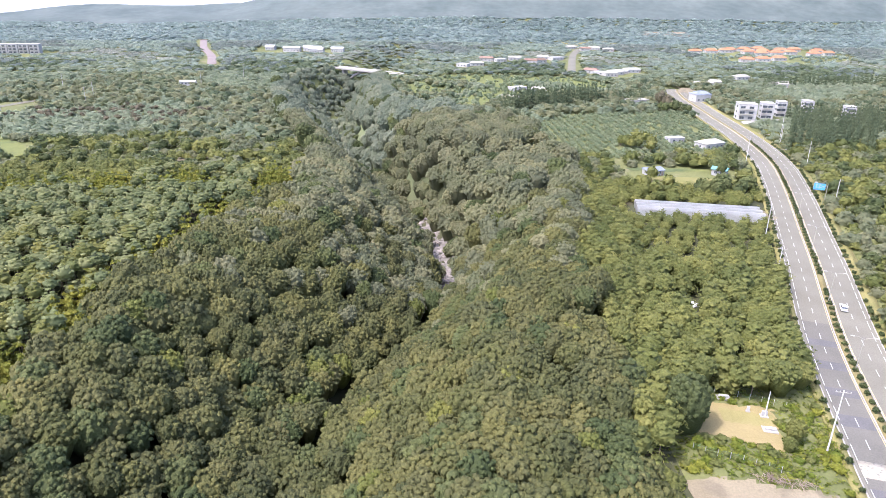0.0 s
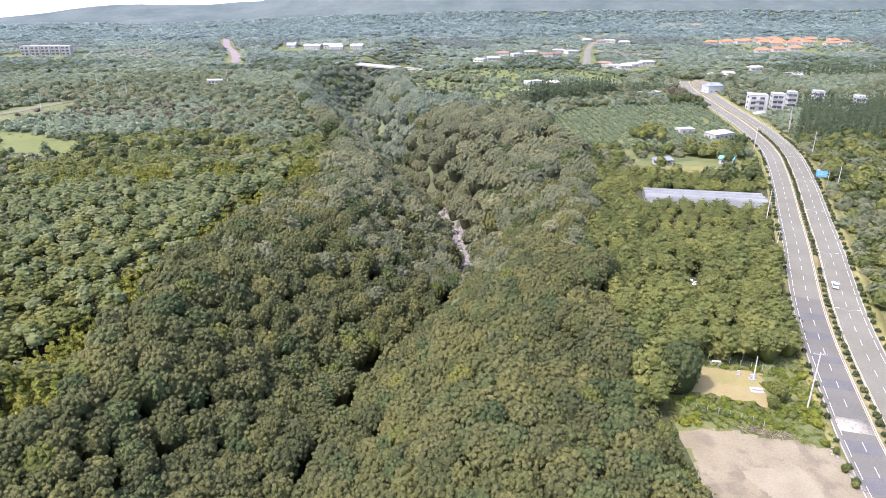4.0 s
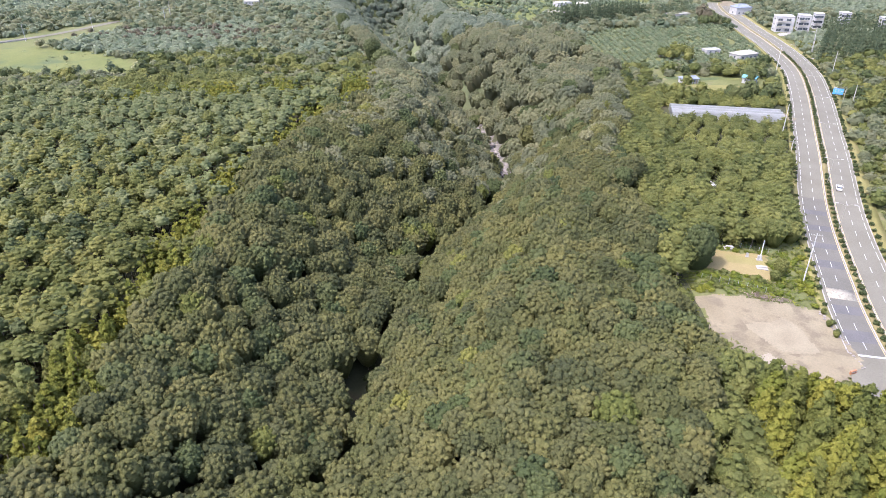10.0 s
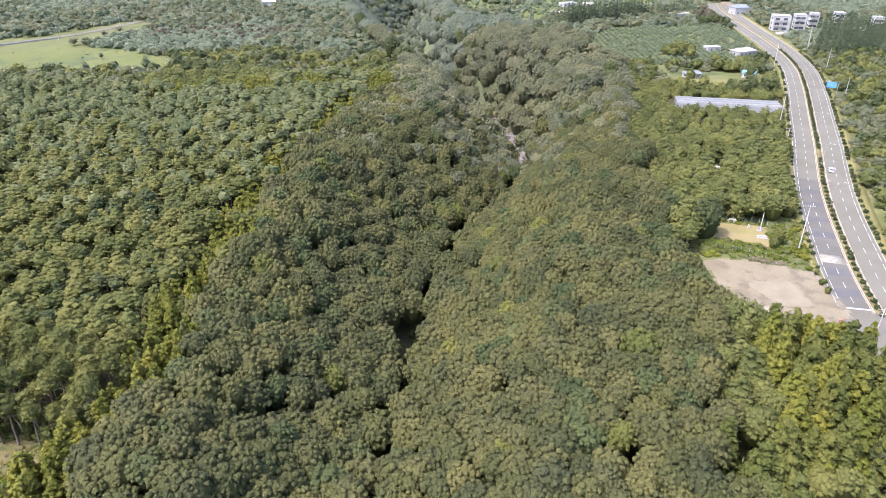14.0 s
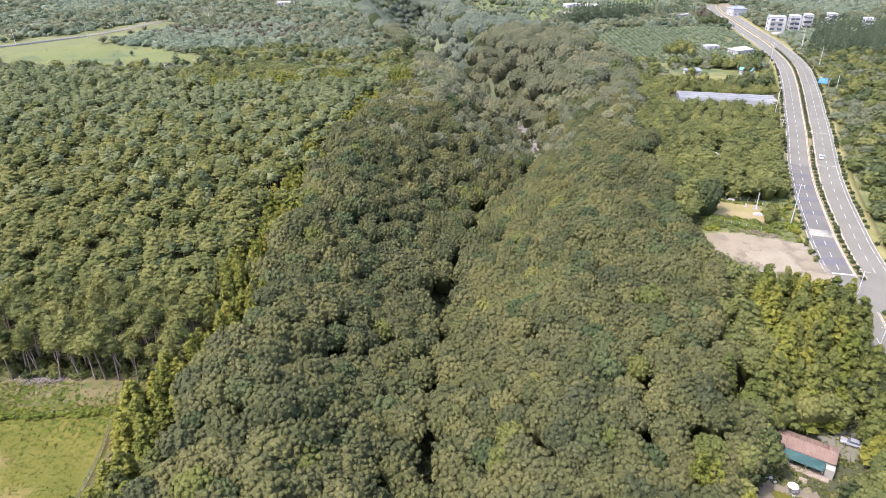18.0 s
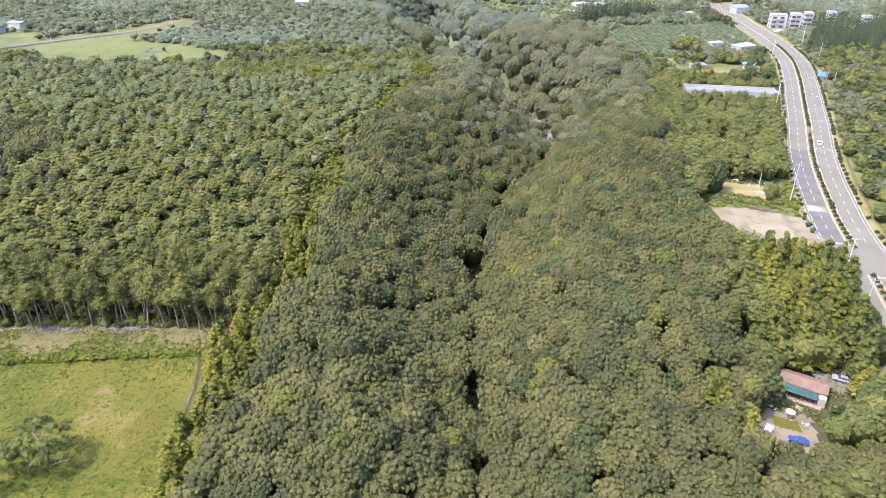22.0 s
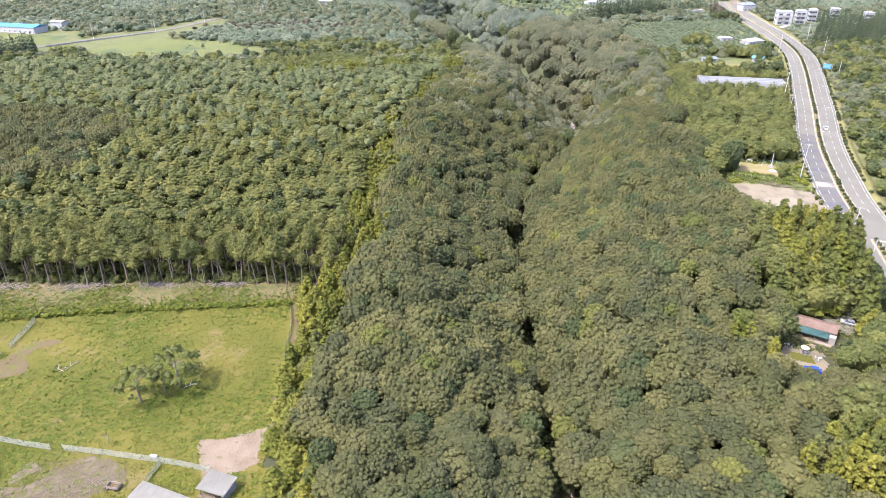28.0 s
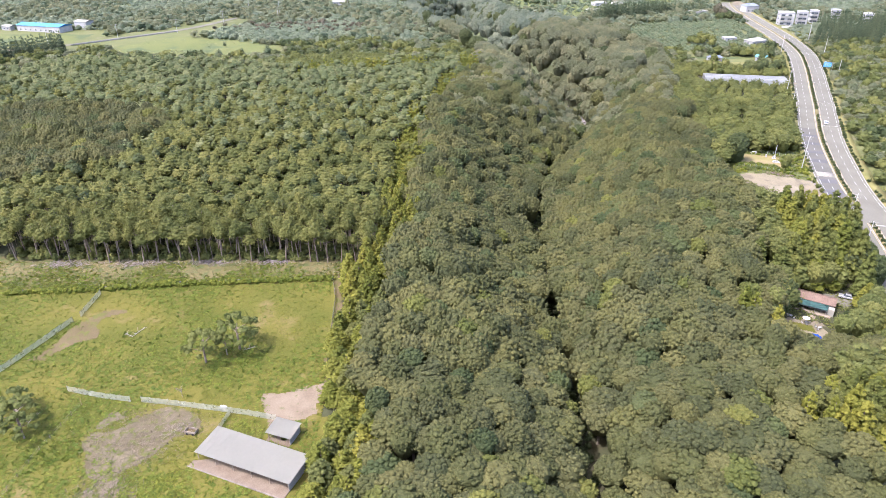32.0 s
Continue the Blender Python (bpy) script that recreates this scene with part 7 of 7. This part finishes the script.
plant(big, np.array([49.0, 54.0, 57.5, 60.0, 14.5, 22.0, 19.0, 38.0, 36.5]), np.array([113.0, 14.0, 9.0, 20.0, -9.5, -3.0, -7.0, -14.5, -18.5]), np.array([6.2, 5.6, 5.0, 4.2, 4.2, 4.6, 3.6, 3.6, 3.2]), np.array([7.5, 6.8, 6.2, 5.4, 5.4, 6.6, 4.6, 4.0, 3.6]), RNG)
mid = [tree_prototype("roadside_tree", "bushy bright green tree on the waste ground", lifted(broad_crown(530 + i, 80, 8, 0.055, 0.15), 0.95), trunk_arrays(1.0, 0.07, 0.03, 6, 5, 95 + i, 0.4), LEAF["mixed"], "bushes round the bare lot") for i in range(2)]
mids = [(72.5, 109, 2.4, 3.2), (69.5, 105.5, 1.6, 1.9), (75.4, 85, 1.0, 1.1), (75.0, 80.5, 0.9, 1.0), (46, 69.5, 1.8, 2.2), (50.0, 65.0, 1.7, 2.0), (43, 64, 2.0, 2.4), (76.6, 90.5, 0.9, 1.0), (66, 57, 1.8, 2.0), (40, -15.5, 3.6, 3.4),
        (9, -20, 3.2, 3.6), (38, -25, 3.4, 3.4), (33, -29, 3.0, 3.0), (46, -29, 4.0, 4.0)]
plant(mid, *[np.array([m[i] for m in mids], float) for i in range(4)], RNG)

x, y = RNG.uniform(42, 94, 900), RNG.uniform(58, 132, 900)
k = inside(x, y, WASTE) & ~inside(x, y, LOT) & ~inside(x, y, YARD) & (lot_gap(x, y) > 1.6) & (np.abs(road_off(x, y)) > 13) & (wob(x, y, 3.0) > -1.2)
for poly_x, poly_y in ((49.0, 113.0),):
    k &= np.hypot(x - poly_x, y - poly_y) > 5
x, y = x[k], y[k]
r = RNG.uniform(0.7, 1.5, len(x)); which = RNG.uniform(size=len(x))
for lf, lo, hi in (("weed_bright", 0, 0.5), ("mixed", 0.5, 0.8), ("clump", 0.8, 1.1)):
    k = (which >= lo) & (which < hi)
    stand("bramble", "lush bright green brambles on the waste ground", BROAD_BUSH, None, x[k], y[k], land(x, y)[k] + 0.2, r[k] * 1.2, r[k] * 0.75, LEAF[lf], RNG, "bramble")

# rubble, barrier and debris at the lot
for k in range(26):
    x, y = 76.3 + RNG.normal(0, 0.5) - 0.1 * k * 0.25, 92 - k * 0.95 + RNG.normal(0, 0.3)
    ob = new("rubble_block", boulder[k % 5])
    r = RNG.uniform(0.25, 0.6)
    ob.matrix_world = pose(x, y, gz(x, y) + 0.1, 0, 0, RNG.uniform(0, 360)) @ Matrix.Diagonal((r, r, r, 1))
    tagged(ob, "pale rubble block along the lot's edge", "rubble", "rubble along the lot")
t = thing("barrier", (72.0, 66.5, gz(72, 66.5)), "orange plastic road barrier at the lot entrance", "barrier", rz=20)
part("body", bx(-0.9, 0.9, -0.25, 0.25, 0.0, 0.95, 0.08), M_ORANGE, t)
part("band", bx(-0.8, 0.8, -0.262, -0.252, 0.5, 0.7), M_WHITE, t)
for x, y in ((63.0, 95.6), (66.5, 94.8), (60.0, 96.5)):
    brush_pile(x, y, 3.5, 1.2, 45, "heap of dark brush and debris at the lot's edge", 0.05, BARK)

# ------------------------------------------------------------------ the cafe
CZ = gz(35, -3)
t = thing("cafe_building", (35.0, 1.2, CZ), "low cafe with a faded clay-red roof and teal awning", "building", rz=-33)
wl = part("wall", walls(11.4, 5.2, 2.9), M_WHITE, t)
roof = part("roof", gable(11.4, 5.2, 3.05, 1.0, 0.45), M_TILE_RED, t, "faded clay-red sheet roof")
for k in range(22):
    xx = -6.0 + (k + 0.5) * 12.0 / 22
    for sy in (-1, 1):
        part("roof_rib", rod((xx, sy * 3.02, 3.11), (xx, 0.05 * sy, 4.1), 0.05, 0.05, 4), M_TILE_RED, roof)
bm = bmesh.new()
f = bm.faces.new([bm.verts.new(p) for p in ((-6.0, -5.6, 2.25), (4.2, -5.6, 2.25), (4.2, -3.0, 2.9), (-6.0, -3.0, 2.9))])
bmesh.ops.solidify(bm, geom=bm.faces[:], thickness=0.06)
part("awning", bm, M_TEAL, t, "teal sloping awning")
for xx in (-5.8, -2.6, 0.8, 4.0):
    part("awning_post", rod((xx, -5.4, -0.3), (xx, -5.4, 2.3), 0.05, 0.05, 6), M_WHITE, t)
part("deck", bx(-6.2, 5.6, -6.0, -2.62, -0.4, 0.18), M_WOOD, t)
for xx in (-4.0, -1.0, 2.2):
    window(wl, xx - 1.0, xx + 1.0, -2.6, 0.9, 2.2)
part("annex", bx(4.4, 6.2, -4.6, -2.65, -0.4, 2.4, 0.03), M_METALROOF, t, "pale sheet-metal annex")
for k in range(4):
    part("white_panel", bx(-9.0 + k * 0.8, -8.3 + k * 0.8, -2.0, 2.2, 2.75 + 0.02 * k, 2.83 + 0.02 * k), M_WHITE, t, "white corrugated roof panel")
for xx in (-8.9, -6.2):
    for yy in (-1.8, 2.0):
        part("porch_post", rod((xx, yy, -0.4), (xx, yy, 2.75), 0.06, 0.06, 6), M_WOOD, t)
t = thing("steps", (31.6, -5.6, gz(31.6, -5.6)), "short flight of timber steps down to the court", "steps", rz=-33)
for k in range(4):
    part("tread", bx(-0.8, 0.8, -0.35 * k - 0.35, -0.35 * k, 0.5 - 0.16 * k - 0.1, 0.5 - 0.16 * k), M_WOOD, t)
ux, uy = 27.3, -9.3
t = thing("parasol", (ux, uy, gz(ux, uy)), "pale pink garden parasol over a white table", "parasol")
part("pole", rod((0, 0, -0.2), (0, 0, 2.5), 0.03, 0.03, 8), M_WHITE, t)
bm = bmesh.new()
bmesh.ops.create_cone(bm, cap_ends=False, segments=10, radius1=1.15, radius2=0.05, depth=0.55, matrix=Matrix.Translation((0, 0, 2.35)))
bmesh.ops.solidify(bm, geom=bm.faces[:], thickness=0.02)
can = part("canopy", bm, surface("parasol_cloth", (0.66, 0.50, 0.42), (0.74, 0.60, 0.52), 0.8, 0.8, 5.0, 0.05), t, "pale pink cloth")
for k in range(10):
    a = k * math.pi / 5
    part("rib", rod((0.05 * math.cos(a), 0.05 * math.sin(a), 2.58), (1.12 * math.cos(a), 1.12 * math.sin(a), 2.07), 0.012, 0.01, 4), M_METALROOF, can)


def garden_table(x, y):
    t = thing("garden_table", (x, y, gz(x, y)), "round white plastic garden table on bare earth", "table", "cafe garden furniture")
    part("tabletop", rod((0, 0, 0.70), (0, 0, 0.74), 0.45, 0.45, 18), M_WHITE, t)
    for k in range(4):
        a = k * math.pi / 2 + 0.6
        part("leg", rod((0.34 * math.cos(a), 0.34 * math.sin(a), 0), (0.28 * math.cos(a), 0.28 * math.sin(a), 0.7), 0.025, 0.025, 6), M_WHITE, t)


def garden_chair(x, y, rz):
    t = thing("garden_chair", (x, y, gz(x, y)), "white moulded plastic garden chair", "chair", "cafe garden furniture", rz)
    part("seat", bx(-0.24, 0.24, -0.22, 0.22, 0.40, 0.45, 0.015), M_WHITE, t)
    part("backrest", bx(-0.24, 0.24, 0.20, 0.25, 0.45, 0.92, 0.015), M_WHITE, t)
    for sx in (-0.2, 0.2):
        for sy in (-0.18, 0.18):
            part("leg", rod((sx, sy, 0), (sx, sy, 0.4), 0.02, 0.02, 6), M_WHITE, t)
        part("armrest", bx(sx * 1.2 - 0.03, sx * 1.2 + 0.03, -0.2, 0.22, 0.62, 0.66), M_WHITE, t)


garden_table(27.5, -9.5); garden_table(30.2, -12.4); garden_table(24.2, -6.0)
for x, y, rz in ((26.4, -9.3, 80), (27.2, -10.5, 170), (28.5, -9.4, -80), (29.6, -11.6, 30), (30.9, -12.0, -60), (29.5, -13.0, 120), (23.4, -5.6, 70), (24.8, -6.9, 200)):
    garden_chair(x, y, rz)
patch("court_lawn", [(23, -8.5), (29, -11), (28.5, -14.5), (22.5, -12.5)], M_MEADOW, "worn grass between the cafe tables", "lawn", 0.14, 0.5, 0.3)

# windbreaks of tall dark trees
def row_of(pts, gap, rows, leaf, lo, hi, label, name="windbreak", crowns=None):
    s, xy, d = spline(pts, gap)
    nrm = np.stack([d[:, 1], -d[:, 0]], 1)
    x = np.concatenate([xy[:, 0] + nrm[:, 0] * gap * r for r in range(rows)]) + RNG.normal(0, 0.6, len(xy) * rows)
    y = np.concatenate([xy[:, 1] + nrm[:, 1] * gap * r for r in range(rows)]) + RNG.normal(0, 0.6, len(xy) * rows)
    k = np.abs(road_off(x, y)) > 13
    x, y = x[k], y[k]
    r = RNG.uniform(2.0, 3.0, len(x)); h = RNG.uniform(lo, hi, len(x))
    stand(name, label, crowns or CEDAR_LOW, None, x, y, land(x, y) + 0.5, r, h / 3.2, LEAF[leaf], RNG)


row_of([(56, 496), (80, 514), (108, 528), (136, 543)], 4.0, 4, "windbreak", 13, 18, "dense dark windbreak of tall conifers", )
row_of([(150, 545), (185, 552)], 4.5, 3, "windbreak", 8, 12, "dark trees beside the storage building")
row_of([(212, 372), (228, 400), (246, 430), (258, 452)], 4.2, 6, "windbreak", 9, 14, "dark windbreak trees beside the road")
row_of([(240, 378), (270, 420), (300, 448), (330, 458)], 4.2, 6, "windbreak", 9, 15, "tall dark windbreak trees before the villas")
row_of([(262, 466), (290, 470), (325, 470)], 4.0, 2, "windbreak", 11, 14, "tall dark trees screening the villas")
row_of([(-428, 322), (-415, 340), (-398, 358)], 4.0, 4, "windbreak", 11, 16, "tall dark conifers beside the country road")
row_of([(330, 640), (420, 655), (520, 660)], 5.0, 2, "windbreak", 9, 13, "line of tall dark trees beyond the fallow field")
for cx, cy, n, sp in ((137, 288, 9, 5), (125, 280, 8, 5), (100, 286, 12, 8), (118, 375, 12, 7), (150, 330, 10, 7), (190, 500, 10, 6)):
    x, y = cx + RNG.normal(0, sp, n), cy + RNG.normal(0, sp, n)
    r = RNG.uniform(2.4, 4.2, n)
    stand("tree_clump", "clump of dark garden trees near farm buildings", BROAD_FAR, TRUNK_LOW, x, y, land(x, y) + r * 1.1, r, r * 1.2, LEAF["dark" if n < 11 else "mixed"], RNG)
M_ROSE = foliage("russet_leaves", (0.105, 0.098, 0.062), (0.150, 0.130, 0.085), (0.18, 0.15, 0.11))
x, y = 186 + RNG.normal(0, 3, 8), 520 + RNG.normal(0, 6, 8)
stand("tree_clump", "russet-leaved tall trees by the road", BROAD_FAR, TRUNK_LOW, x, y, land(x, y) + 6, RNG.uniform(3, 4, 8), RNG.uniform(5, 7, 8), M_ROSE, RNG)
x, y = np.array([-262, -247, -244, -226, -268, -212, -206.0]), np.array([332, 341, 330, 338, 366, 352, 340.0])
stand("tree_clump", "scattered small dark pines on the mown field", PINE_NEAR, TRUNK_PINE, x, y, land(x, y) + 1.2, np.array([2.6, 1.8, 3.0, 3.2, 1.6, 3.4, 2.8]), np.array([2.4, 1.8, 2.8, 3.4, 1.6, 3.2, 2.8]), LEAF["windbreak"], RNG)

# open ground of the north: fields, brown scrub, small sheds
patch("rough_field", FIELDS_N, M_FARFIELD, "pale green farm fields with scattered bushes", "field", cell=4.0, ragged=3.0, lift=0.15)
patch("far_field", [(200, 1010), (330, 1040), (340, 1110), (220, 1100)], M_VERGE, "pale yellowish fields on the far slope", "field", cell=10.0, lift=1.5)
patch("far_field", [(390, 1180), (470, 1190), (500, 1290), (420, 1290)], M_DIRT, "pale bare fields on the far slope", "field", cell=10.0, lift=4.0)
x, y = RNG.uniform(-10, 180, 620), RNG.uniform(500, 690, 620)
k = inside(x, y, FIELDS_N); x, y = x[k], y[k]
r = RNG.uniform(1.2, 3.0, len(x))
stand("field_bushes", "scattered bushes and small trees in farm fields", BROAD_DIST, None, x, y, land(x, y) + r * 0.5, r, r, LEAF["orchard"], RNG)
x, y = RNG.uniform(370, 610, 420), RNG.uniform(815, 1000, 420)
k = inside(x, y, OPEN[0])
for hx, hy, hn in ((383, 945, 5), (412, 850, 3), (445, 975, 6), (470, 930, 5)):
    k &= ~((y < hy + 28) & (y > hy - 14) & (x > hx - 12) & (x < hx + 26 * hn))
x, y = x[k], y[k]
stand("estate_bushes", "garden trees among the orange-roofed houses", BROAD_DIST, None, x, y, land(x, y) + 1.5, RNG.uniform(2.0, 4.5, len(x)), RNG.uniform(1.6, 3.4, len(x)), LEAF["far"], RNG)
x, y = np.concatenate([RNG.uniform(-225, -95, 160), RNG.uniform(-112, -55, 110)]), np.concatenate([RNG.uniform(860, 885, 160), RNG.uniform(845, 935, 110)])
stand("field_bushes", "bushes before the white farm sheds", BROAD_DIST, None, x, y, land(x, y) + 0.5, RNG.uniform(1.5, 3.2, len(x)), RNG.uniform(1.0, 2.0, len(x)), LEAF["far"], RNG)
x, y = RNG.normal(-215, 38, 110), RNG.normal(455, 14, 110)
k = np.abs(road_off(x, y)) > 30; x, y = x[k], y[k]
r = RNG.uniform(1.6, 3.0, len(x))
stand("russet_scrub", "russet-brown scrub patch among green bushes", BROAD_DIST, None, x, y, land(x, y) + 3.2, r, r * 0.8, M_ROSE, RNG)
for poly in ([(-100, 302), (-84, 306), (-82, 318), (-98, 322)], [(-190, 306), (-172, 310), (-170, 320), (-186, 318)], [(-150, 330), (-120, 336), (-122, 344), (-150, 340)]):
    patch("bare_patch", poly, M_DIRT, "bare brownish clearing among scrub", "bare earth", 0.3, 1.5, 1.2)
house(-208, 590, 13, 6, 3.0, 1.0, 5, M_WHITE, M_METALROOF, "long low shed with a pale roof in scrub", "farm_shed", windows=4, group="white farm sheds", lift=3.0)
for x, y in ((-258, 520), (-200, 600), (-172, 640), (-300, 560)):
    utility_pole(x, y, 15, 20, 1)
